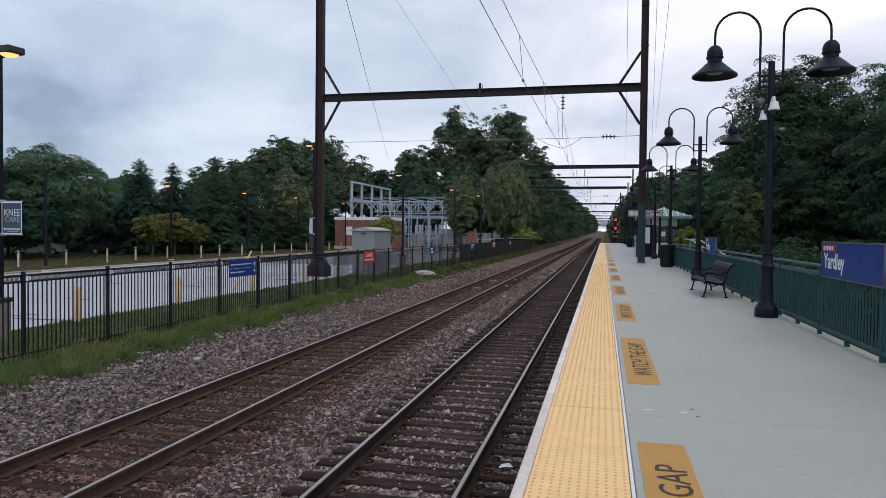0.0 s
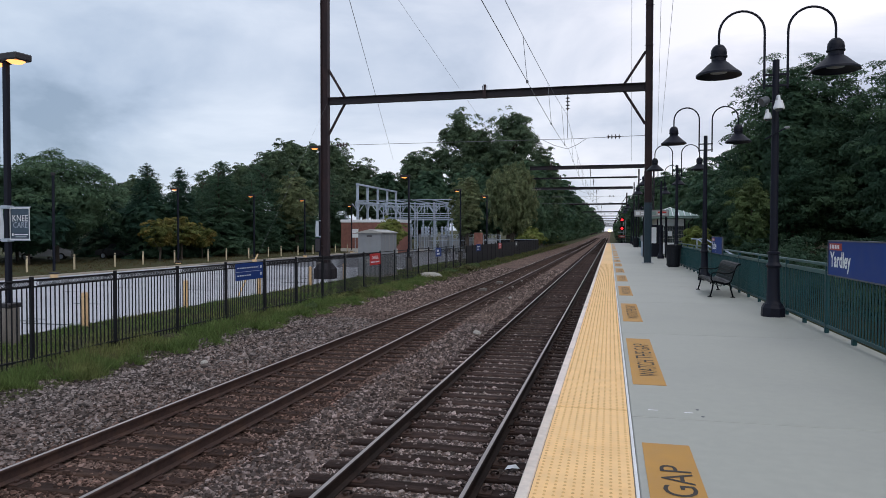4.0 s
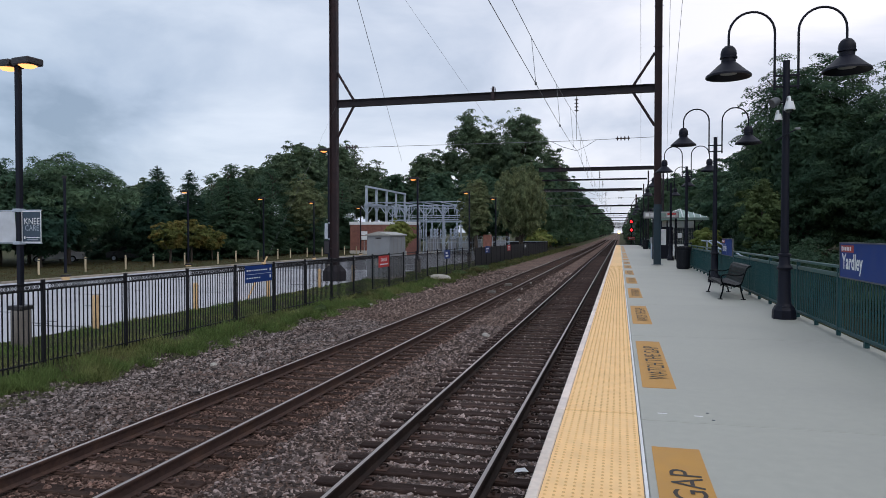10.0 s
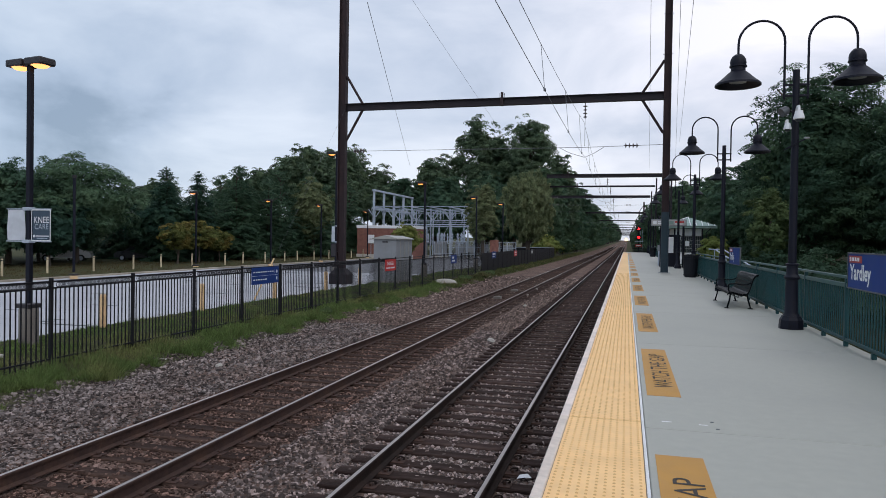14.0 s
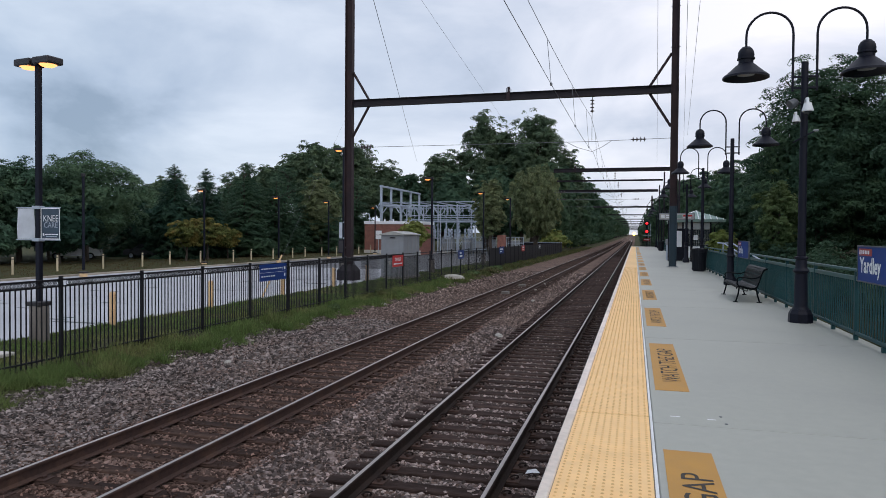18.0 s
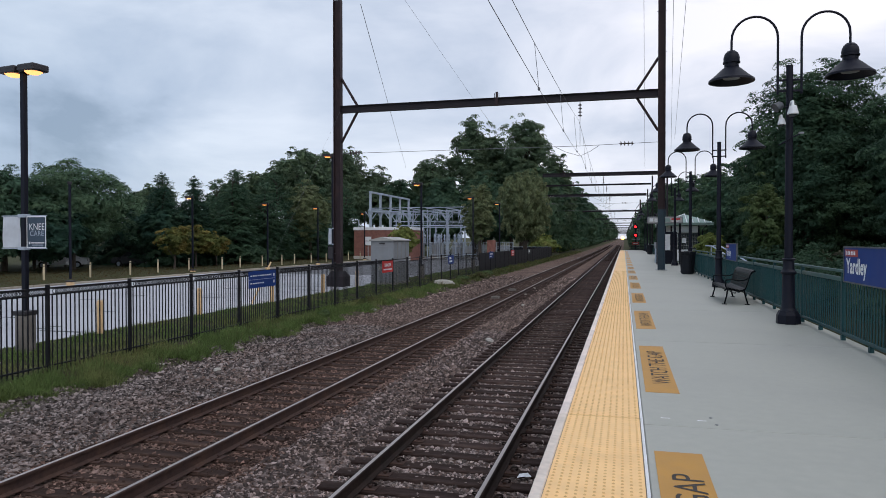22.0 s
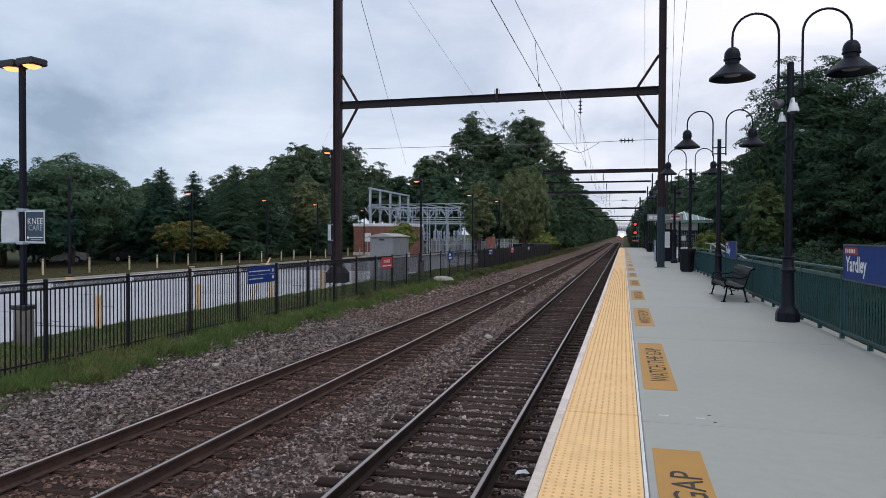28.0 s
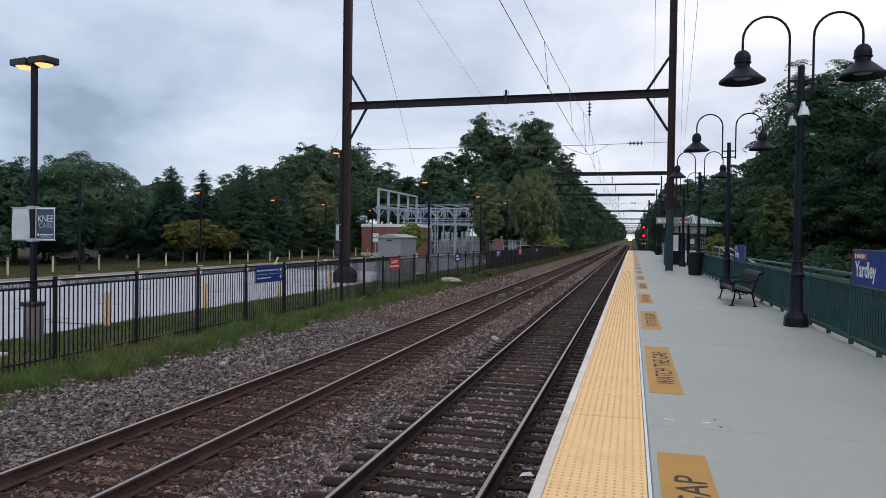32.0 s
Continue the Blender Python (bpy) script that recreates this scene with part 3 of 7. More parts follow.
solid("parking_lot", Geo().box(-32.6, -14.8, -40, 50, -1.4, -1.12), M["asphalt"], "pale worn asphalt of an empty parking lot", "parking lot", kind="structure")
solid("yard_drive", Geo().box(-32.6, -14.8, 50.004, 112, -1.4, -1.122), M["asphalt_dark"], "darker asphalt drive past the parking lot", "drive", kind="structure")
kerb = thing("kerb", "pale concrete kerb along the far side of the lot", "kerb", kind="structure")
kerb_mesh = Geo().box(-0.09, 0.09, 0, 3.0, 0, 0.26, 0.02).mesh("kerb_stone", M["kerb_old"])
for k in range(34):
    part("kerb_stone", kerb_mesh, None, kerb, at=pose(-32.7, 8 + k * 3.02, -1.26))

# dark crack seals on the lot
rng = random.Random(4)
for k in range(44):
    x, y = rng.uniform(-31, -16), rng.uniform(14, 49)
    w = rng.uniform(0.6, 1.5)
    solid("tar_strip", Geo().box(x, x + w, y, y + rng.uniform(0.09, 0.17), -1.119, -1.114), M["tar"], "dark tar crack seal on pale asphalt", "crack seal", "crack seals on the lot")

# track bed: one swept ballast body
BED = [(-10.1, -1.42), (-9.4, -1.375), (-8.0, -1.365), (-7.4, TIE_Z - 0.035), (-6.0, TIE_Z - 0.03), (-4.6, TIE_Z - 0.035), (-4.1, TIE_Z - 0.05), (-3.55, TIE_Z - 0.05), (-2.2, TIE_Z - 0.042), (-0.8, TIE_Z - 0.045), (-0.1, TIE_Z - 0.05)]
solid("ballast_bed", sheet(BED, [-20, 0, 10, 20, 30, 45, 60, 80, 115, 150, 200, 260, 340, 450, 600, 800, 1050, 1400, 1800]), M["bed"], "dark brown ballast bed under two tracks", "ballast", kind="structure", smooth=True)


def bed_z(x):
    xs, zs = zip(*BED)
    return np.interp(x, xs, zs)


def stones(name, mat, x0, x1, y0, y1, per_m2, size, label, seed, ties=None, rails=()):
    """Loose crushed stones lying in the bed."""
    r = np.random.RandomState(seed)
    n = int((x1 - x0) * (y1 - y0) * per_m2)
    x, y = r.uniform(x0, x1, n), r.uniform(y0, y1, n)
    keep = np.ones(n, bool)
    for rx in rails:
        keep &= np.abs(x - rx) > 0.085
    if ties:
        cx, pitch, off, half, chance = ties
        on = (np.abs((y - off + pitch / 2) % pitch - pitch / 2) < half) & (np.abs(x - cx) < 1.28)
        keep &= ~on | (r.rand(n) < chance)
    x, y = x[keep], y[keep]
    n = len(x)
    s = size * np.exp(r.normal(0, 0.28, n))
    lift = r.uniform(-0.35, 0.5, n) * s + np.clip(-10.05 - x, 0, 1) * 0.3
    if ties:
        on = (np.abs((y - ties[2] + ties[1] / 2) % ties[1] - ties[1] / 2) < ties[3]) & (np.abs(x - ties[0]) < 1.28)
        lift = np.minimum(lift, 0.028 - 0.4 * s) + np.where(on, 0.035, 0.0)
    base = np.array([(1, 0, -0.5), (0, 1, -0.5), (-1, 0, -0.5), (0, -1, -0.5), (0, 0, 0.9)], float)
    faces = np.array([(0, 1, 4), (1, 2, 4), (2, 3, 4), (3, 0, 4)])
    if y0 < 12:
        base = np.array([(1, 0, -0.6), (0, 1, -0.6), (-1, 0, -0.6), (0, -1, -0.6), (0.72, 0, 0.55), (0, 0.72, 0.55), (-0.72, 0, 0.55), (0, -0.72, 0.55)], float)
        faces = np.array([(0, 1, 5, 4), (1, 2, 6, 5), (2, 3, 7, 6), (3, 0, 4, 7), (4, 5, 6, 7)])
    v = base[None] + r.uniform(-0.42, 0.42, (n, len(base), 3))
    v *= (s * 0.62)[:, None, None] * r.uniform(0.45, 1.5, (n, 1, 3)) * np.array([1, 1, 0.62])
    a, b = r.uniform(0, 6.283, n), r.uniform(-0.6, 0.6, n)
    cb, sb = np.cos(b)[:, None], np.sin(b)[:, None]
    vy, vz = v[:, :, 1] * cb - v[:, :, 2] * sb, v[:, :, 1] * sb + v[:, :, 2] * cb
    ca, sa = np.cos(a)[:, None], np.sin(a)[:, None]
    vx, vy = v[:, :, 0] * ca - vy * sa, v[:, :, 0] * sa + vy * ca
    co = np.stack([vx + x[:, None], vy + y[:, None], vz + (bed_z(x) + lift)[:, None]], -1).reshape(-1, 3)
    fc = (faces[None] + (np.arange(n) * len(base))[:, None, None]).reshape(-1, faces.shape[1])
    tagged(new(name, indexed_mesh(name, co, fc, mat)), label, "ballast", kind="stuff")


NR, FR = (NEAR_X - 0.753, NEAR_X + 0.753), (FAR_X - 0.753, FAR_X + 0.753)
for y0, y1, per, size, seed in ((5.9, 12.5, 960, 0.037, 1), (12.5, 22, 520, 0.050, 2), (22, 34, 320, 0.046, 3), (34, 56, 80, 0.075, 4)):
    stones("ballast_stones", M["stone_grey" if y0 < 20 else "stone_far"], -10.45, -7.35, max(y0, 6), y1, per * 0.9, size, "loose grey crushed stone on the track shoulder", seed)
    stones("ballast_stones", M["stone_brown" if y0 < 20 else "stone_far"], -7.4, -4.5, y0, y1, per * 0.85, size, "rust-stained crushed stone between rails", seed + 10, (FAR_X, 0.53, 0.2, 0.11, 0.12), FR)
    stones("ballast_stones", M["stone_mixed" if y0 < 20 else "stone_far"], -4.6, -3.50, y0, y1, per, size, "loose grey-brown crushed stone between the tracks", seed + 20)
    stones("ballast_stones", M["stone_dark"], -3.5, -0.45, y0, y1, per * 1.1, size, "dark oily crushed stone between rails", seed + 30, (NEAR_X, 0.5, 0.1, 0.125, 0.03 if y0 < 12 else 0.0), NR)

# ---- tracks ----
RAIL = [(-0.070, -0.172), (0.070, -0.172), (0.070, -0.160), (0.012, -0.140), (0.009, -0.045), (0.034, -0.036), (0.036, -0.012), (0.030, -0.002), (-0.030, -0.002), (-0.036, -0.012), (-0.034, -0.036), (-0.009, -0.045), (-0.012, -0.140), (-0.070, -0.160)]
RAIL_YS = [-20, 0, 40, 80, 120, 150, 175, 200, 230, 260, 300, 340, 390, 450, 520, 600, 700, 800, 920, 1050, 1220, 1400, 1600, 1800]


def swept(poly, x, ys):
    g, n, vs = Geo(), len(poly), []
    for y in ys:
        dx, dz = drift(y)
        vs += [(x + px + dx, y, RAIL_Z + pz + dz) for px, pz in poly]
    return g.add(vs, [(a * n + k, a * n + (k + 1) % n, (a + 1) * n + (k + 1) % n, (a + 1) * n + k) for a in range(len(ys) - 1) for k in range(n)])


def rail_track(cx, label, side_mat, tie_mat, pitch, off, tie_half, clips):
    root = thing("railway_track", label, "railway track")
    for s in (-0.753, 0.753):
        rail = part("rail", swept(RAIL, cx + s, RAIL_YS), side_mat, root, "rust-brown rail with a polished head")
        part("rail_head", swept([(-0.024, -0.003), (0.024, -0.003), (0.020, 0.001), (-0.020, 0.001)], cx + s, RAIL_YS), M["rail_head"], rail, "polished running surface")
    tie_mesh = Geo().box(-1.29, 1.29, -0.11, 0.11, -0.17, 0, 0.012).mesh("tie", tie_mat)
    plate = Geo().box(-0.19, 0.19, -0.09, 0.09, 0, 0.014, 0.004)
    for sx in (-1, 1):
        plate.box(sx * 0.11 - 0.02, sx * 0.11 + 0.02, -0.03, 0.03, 0.014, 0.045, 0.006)
    plate_mesh = plate.mesh("tie_plate", M["rail_side"])
    clip_meshes = []
    for sx in (-1, 1):
        clip = Geo()
        pts = [(sx * (0.085 + 0.05 * (1 - math.cos(a)) * 0.9), -0.05 + 0.1 * a / 4.4, 0.045 + 0.028 * math.sin(a)) for a in (0, 0.7, 1.4, 2.1, 2.8, 3.5, 4.4)]
        clip_meshes.append(clip.tube(pts, 0.011, 5).mesh("rail_clip", M["rail_dark"]))
    rr = random.Random(int(-cx * 10))
    for k in range(int(108 / pitch)):
        y = off + pitch * math.ceil(-8 / pitch) + k * pitch
        tie = part("tie", tie_mesh, None, root, at=pose(cx + rr.uniform(-0.05, 0.05), y, TIE_Z + rr.uniform(-0.012, 0.004), 0, 0, rr.uniform(-0.7, 0.7)))
        if 3 < y < 26:
            for s in (-0.753, 0.753):
                part("tie_plate", plate_mesh, None, tie, at=pose(s, 0, 0.0))
                if clips:
                    for clip_mesh in clip_meshes:
                        part("rail_clip", clip_mesh, None, tie, at=pose(s, 0, 0.0))
    rest = Geo()
    y = off + pitch * math.ceil(-8 / pitch) + int(108 / pitch) * pitch
    while y < 330:
        dx, dz = drift(y)
        rest.box(cx - 1.29 + dx, cx + 1.29 + dx, y - 0.11, y + 0.11, TIE_Z - 0.17 + dz, TIE_Z + dz)
        y += pitch
    tagged(part("far_ties", rest, tie_mat, root), kind="stuff")
    return root


rail_track(NEAR_X, "railway track with polished rails on dark creosoted ties", M["rail_dark"], M["tie"], 0.5, 0.1, 0.115, True)
rail_track(FAR_X, "rust-stained railway track sunk in brown ballast", M["rail_side"], M["tie_old"], 0.53, 0.2, 0.11, False)
# small equipment boxes between the far rails
for x, y in ((FAR_X - 0.2, 34.3), (FAR_X - 0.2, 39.7)):
    solid("track_box", Geo().box(x - 0.19, x + 0.19, y - 0.22, y + 0.22, TIE_Z - 0.05, TIE_Z + 0.11, 0.02), M["base_concrete"], "low grey box between the rails", "track box", "boxes between the rails")

# ---- platform ----
platform = thing("platform", "high grey concrete station platform with a yellow tactile edge", "platform", kind="structure")
part("platform_wall", Geo().box(-0.12, 3.3, -12, 113.2, -1.8, -0.30), M["wall_concrete"], platform)
part("platform_deck", Geo().box(-0.47, 3.42, -12, 113.4, -0.31, -0.012), M["wall_concrete"], platform)
part("platform_annex", Geo().box(3.424, 6.3, 50, 63, -1.6, -0.02), M["wall_concrete"], platform)
slab_mesh = Geo().box(0.215, PLAT_R, 0.004, 5.036, -0.1, 0, 0.006).mesh("slab", M["concrete"])
edge_mesh = Geo().box(PLAT_L, -0.435, 0.004, 2.736, -0.16, 0.0, 0.008).mesh("edge_stone", M["edge"])
edge_old = Geo().box(PLAT_L, -0.435, 0.004, 2.736, -0.16, 0.0, 0.008).mesh("edge_stone", M["edge_old"])
tile_mesh = Geo().box(-0.43, 0.182, 0.011, 5.469, -0.05, 0.0, 0.004).mesh("tactile_tile", M["yellow"])
seal_mesh = Geo().box(-0.43, 0.182, -0.011, 0.011, -0.05, -0.004).mesh("joint_seal", M["decal"])
line_mesh = Geo().box(0.189, 0.209, 0.002, 2.738, -0.05, 0.001).mesh("edge_line", M["white_paint"])
for k in range(24):
    part("slab", slab_mesh, None, platform, at=pose(0, 11.04 - 4 * 5.04 + k * 5.04, 0))
part("annex_slab", Geo().box(PLAT_R + 0.006, 6.25, 50.05, 62.9, -0.1, -0.001, 0.006), M["concrete"], platform)
for k in range(44):
    y = 6.19 - 6 * 2.74 + k * 2.74
    part("edge_stone", edge_old if y < 6 else edge_mesh, None, platform, at=pose(0, y, 0))
    if k % 2 == 0:
        part("tactile_tile", tile_mesh, None, platform, at=pose(0, y, 0))
        part("joint_seal", seal_mesh, None, platform, at=pose(0, y, 0))
    part("edge_line", line_mesh, None, platform, at=pose(0, y, 0))


def domes():
    """Truncated domes in rows along the tactile strip."""
    n = 6
    ang = np.arange(n) * 2 * math.pi / n
    ring0 = np.stack([0.0115 * np.cos(ang), 0.0115 * np.sin(ang), np.full(n, -0.0005)], -1)
    ring1 = np.stack([0.0065 * np.cos(ang), 0.0065 * np.sin(ang), np.full(n, 0.0055)], -1)
    one = np.concatenate([ring0, ring1])
    quads = np.array([(k, (k + 1) % n, n + (k + 1) % n, n + k) for k in range(n)])
    tops = np.array([(n, n + 1, n + 2, n + 3), (n, n + 3, n + 4, n + 5)])
    faces = np.concatenate([quads, tops])
    xs = -0.43 + 0.03 + np.arange(11) * 0.0552
    ys = np.arange(3.4, 36, 0.0598)
    gx, gy = np.meshgrid(xs, ys)
    p = np.stack([gx.ravel(), gy.ravel(), np.zeros(gx.size)], -1)
    co = (one[None] + p[:, None]).reshape(-1, 3)
    fc = (faces[None] + (np.arange(len(p)) * len(one))[:, None, None]).reshape(-1, 4)
    ob = new("tactile_domes", indexed_mesh("tactile_domes", co, fc, M["dome"]))
    ob.parent = platform
    tagged(ob, kind="stuff")


domes()

for k in range(20):
    y = 2.08 + k * 5.2
    d = thing("floor_decal", "orange floor decal warning to watch the gap", "floor decal", "gap warnings along the edge", at=pose(0.43, y, 0.002))
    part("decal_sheet", Geo().box(-0.165, 0.165, 0, 3.17, -0.002, 0.001), M["decal"], d)
    if k < 8:
        for word, cy, w in (("WATCH", 0.92, 0.97), ("THE", 1.765, 0.52), ("GAP", 2.405, 0.56)):
            lettering(word, M["black_ink"], d, pose(0.02, cy, 0.0012, 0, 0, 90), w, 0.20)
# scuffs on the coating
for x, y, w in ((0.66, 6.22, 0.07), (0.36, 6.24, 0.08)):
    solid("paint_scuff", Geo().box(x, x + w, y, y + 0.02, 0.0005, 0.002), M["white_paint"], "small white paint scuff on the platform", "scuff", "scuffs on the platform")
for x, y in ((0.78, 6.35), (0.80, 6.12)):
    solid("anchor_bolt", Geo().lathe([(0.016, 0), (0.014, 0.004), (0.0, 0.005)], 8, (x, y, 0)), M["sign_frame"], "small dark anchor patch on the platform", "anchor", "anchors on the platform")

# scrap of litter between rail and platform
LIT = (-1.13, 8.42)
litter = Geo().add([(-0.16, -0.10, 0), (0.02, -0.13, 0.05), (0.17, -0.02, 0.02), (0.06, 0.12, 0.06), (-0.12, 0.09, 0.03), (0, 0, 0.075)], [(0, 1, 5), (1, 2, 5), (2, 3, 5), (3, 4, 5), (4, 0, 5)])
solid("litter", litter, M["sign_white"], "crumpled white paper scrap on the ballast", "litter").matrix_basis = pose(LIT[0], LIT[1], TIE_Z + 0.005) @ Matrix.Diagonal((0.55, 0.55, 0.6, 1))


# a few pale stones lying loose on the bed
pale = Geo().lathe([(0.05, -0.03), (0.075, 0.0), (0.055, 0.045), (0.02, 0.06)], 6).mesh("pale_stone", M["rock"])
for k, (x, y, w) in enumerate(((-5.06, 36.98, 0.80), (-4.34, 30.89, 1.05), (-5.22, 41.89, 1.30), (-10.03, 27.01, 1.55), (-3.56, 37.96, 0.80), (-8.65, 13.44, 1.05), (-10.35, 13.77, 1.30), (-3.73, 19.72, 1.55), (-5.47, 15.34, 0.80))):
    st = tagged(new("pale_stone", pale), "pale loose stone lying on the dark ballast", "stone", "pale stones on the ballast")
    st.matrix_basis = pose(x, y, float(bed_z(x)) + 0.05, 8, -6, k * 70) @ Matrix.Diagonal((w * 1.3, w, w * 0.8, 1))


# ---- platform railing ----
def railing(y0, y1, parts_to):
    root = thing("platform_railing", "dark green steel picket railing along the platform", "railing", kind="structure")
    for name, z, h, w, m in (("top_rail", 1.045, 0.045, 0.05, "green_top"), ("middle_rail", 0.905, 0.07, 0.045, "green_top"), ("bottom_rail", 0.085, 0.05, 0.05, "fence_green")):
        y = y0
        while y < y1 - 0.1:
            e1 = min(y + 2.5, y1)
            part(name, Geo().box(3.325 - w / 2, 3.325 + w / 2, y + 0.002, e1 - 0.002, z, z + h, 0.008), M[m], root)
            y = e1
    foot = Geo().box(-0.03, 0.03, -0.035, 0.035, 0, 0.084, 0.004).mesh("foot", M["fence_green"])
    post = Geo().box(-0.028, 0.028, -0.028, 0.028, 0.136, 1.044, 0.004).mesh("post", M["fence_green"])
    bar = Geo().box(-0.008, 0.008, -0.0115, 0.011, 0.136, 0.904).mesh("picket", M["fence_green"])
    k, y = 0, y0 + 0.03
    rest, n = Geo(), 0
    while y < y1:
        if k % 11 == 0:
            part("foot", foot, None, root, at=pose(3.325, y, 0))
            if k % 22 == 0:
                part("post", post, None, root, at=pose(3.325, y, 0))
        if k % 22:
            if n < parts_to:
                part("picket", bar, None, root, at=pose(3.325, y, 0))
                n += 1
            else:
                rest.box(3.319, 3.331, y - 0.011, y + 0.011, 0.136, 0.904)
        k += 1
        y += 2.5 / 22
    if rest.v:
        tagged(part("far_pickets", rest, M["fence_green"], root), kind="stuff")
    return root


railing(4.30, 36.8, 300)
railing(78, 112.5, 0)
end_rail = thing("end_railing", "dark railing across the far end of the platform", "railing", kind="structure")
for z in (0.10, 0.55, 1.0):
    part("rail_bar", Geo().box(0.9, 3.3, 113.0, 113.05, z, z + 0.06, 0.008), M["fence_black"], end_rail)
for k in range(21):
    part("picket", Geo().box(0.9 + k * 0.12 - 0.012, 0.9 + k * 0.12 + 0.012, 113.06, 113.08, 0.0, 1.05), M["fence_black"], end_rail)
# stair handrail running down behind the railing
hr = thing("stair_handrail", "pale metal handrails sloping down to the stairs", "handrail", kind="structure")
for dx in (0, 0.35):
    part("rail_bar", Geo().tube([(3.9 + dx, 25.5, 0.75), (3.95 + dx, 33.5, 1.28), (3.95 + dx, 36, 1.28)], 0.03, 8), M["galv"], hr, smooth=True)
    for y, z in ((26, 0.78), (29.6, 1.02), (33.4, 1.27)):
        part("rail_post", Geo().tube([(3.9 + dx, y, -1.25), (3.9 + dx, y, z)], 0.025, 8), M["galv"], hr)
ramp = Geo().prism([(3.75, -1.6), (5.3, -1.6), (5.3, -1.12), (3.75, -1.12)], 2, 37)
solid("ramp_walk", ramp, M["kerb"], "pale concrete walk below the platform railing", "walkway", kind="structure")

# ---- station name signs on the railing ----
def name_sign(y0, y1, label):
    s = thing("station_sign", label, "station sign", "station name signs", at=pose(3.285, y1, 0.93))
    ln = y1 - y0
    part("panel", Geo().box(-0.012, 0.012, -ln, 0, 0.0, 0.50, 0.003), M["sign_blue"], s)
    for z0, z1, a, b in ((-0.02, 0.0, -ln - 0.02, 0.02), (0.5, 0.52, -ln - 0.02, 0.02), (0.0, 0.5, 0.0, 0.02), (0.0, 0.5, -ln - 0.02, -ln)):
        part("frame_bar", Geo().box(-0.022, 0.022, a, b, z0 + 0.0005, z1 - 0.0005, 0.002), M["sign_frame"], s)
    side = pose(-0.013, 0, 0, 90, 0, -90)
    part("emblem", Geo().box(-0.0135, -0.0125, -0.62, -0.04, 0.37, 0.475), M["sign_orange"], s, "red fading emblem band")
    for k in range(5):
        part("emblem_bar", Geo().box(-0.0155, -0.0140, -0.16 - k * 0.075 - 0.045, -0.16 - k * 0.075, 0.395, 0.45), M["sign_white"], s)
    part("emblem_mark", Geo().box(-0.0155, -0.0140, -0.115, -0.07, 0.39, 0.455, 0.0003), M["sign_white"], s)
    lettering("Yardley", M["sign_white"], s, pose(-0.014, -0.55, 0.20, 90, 0, -90), 0.92, 0.30, bold=0.028)
    return s


name_sign(9.2, 11.6, "blue station name sign with white lettering on the railing")
name_sign(21.9, 24.0, "blue station name sign farther along the railing")


# ---- platform lamps ----
def platform_lamp():
    root = thing("platform_lamp", "black twin-arm lamp post with bell shades on the platform", "lamp post", "lamps along the platform")
    part("base", Geo().lathe([(0.212, 0), (0.212, 0.045), (0.205, 0.16), (0.175, 0.215), (0.165, 0.24)], 8, turn=math.pi / 8), M["lamp_black"], root)
    part("pedestal", Geo().lathe([(0.155, 0.235), (0.135, 0.27), (0.118, 0.30), (0.106, 0.90), (0.135, 0.93), (0.138, 0.955), (0.115, 0.985), (0.10, 1.02), (0.097, 1.16), (0.118, 1.175), (0.118, 1.20), (0.08, 1.215)], 16), M["lamp_black"], root, smooth=True)
    part("pole", Geo().lathe([(0.074, 1.20), (0.066, 3.0), (0.060, 4.77), (0.0, 4.775)], 14), M["lamp_black"], root, smooth=True)
    for z in (4.30, 4.50):
        part("cross_bar", Geo().box(-0.225, 0.225, -0.02, 0.02, z - 0.018, z + 0.018, 0.004), M["lamp_black"], root)
    for s in (-1, 1):
        pts = [(s * 0.2, 0, 4.24), (s * 0.2, 0, 4.8), (s * 0.2, 0, 5.28)]
        pts += [(s * (0.6 - 0.4 * math.cos(a)), 0, 5.30 + 0.41 * math.sin(a)) for a in [i * math.pi / 14 for i in range(1, 14)]]
        pts += [(s * 1.0, 0, 5.28), (s * 1.0, 0, 5.04)]
        part("arm", Geo().tube(pts, 0.022, 8), M["lamp_black"], root, smooth=True)
        shade = part("shade", Geo().lathe([(0.0, 0.0), (0.11, -0.0), (0.135, -0.04), (0.145, -0.10), (0.14, -0.155), (0.155, -0.16), (0.155, -0.185), (0.13, -0.19), (0.13, -0.26), (0.19, -0.31), (0.33, -0.44), (0.405, -0.50), (0.41, -0.535), (0.385, -0.535), (0.18, -0.36), (0.10, -0.30)], 24),
                     M["lamp_black"], root, "black bell-shaped shade", smooth=True, at=pose(s * 1.0, 0, 5.055))
        part("cap", Geo().lathe([(0.03, 0.05), (0.07, 0.045), (0.115, 0.0), (0.115, -0.02), (0.02, -0.02)], 16), M["lamp_black"], shade, smooth=True)
        part("lens", Geo().lathe([(0.0, -0.44), (0.10, -0.45), (0.15, -0.47), (0.15, -0.445), (0.10, -0.41), (0.0, -0.40)], 18), M["opal"], shade, "pale unlit lens", smooth=True)
    return root


LAMP_Y = (13.95, 24.2, 34.2, 44.4, 54.6, 85.2, 95.4, 105.6)
lamp = platform_lamp()
lamp.matrix_basis = pose(3.0, LAMP_Y[0], 0)
for k, y in enumerate(LAMP_Y[1:]):
    copy_thing(lamp, pose(3.07, y, 0))

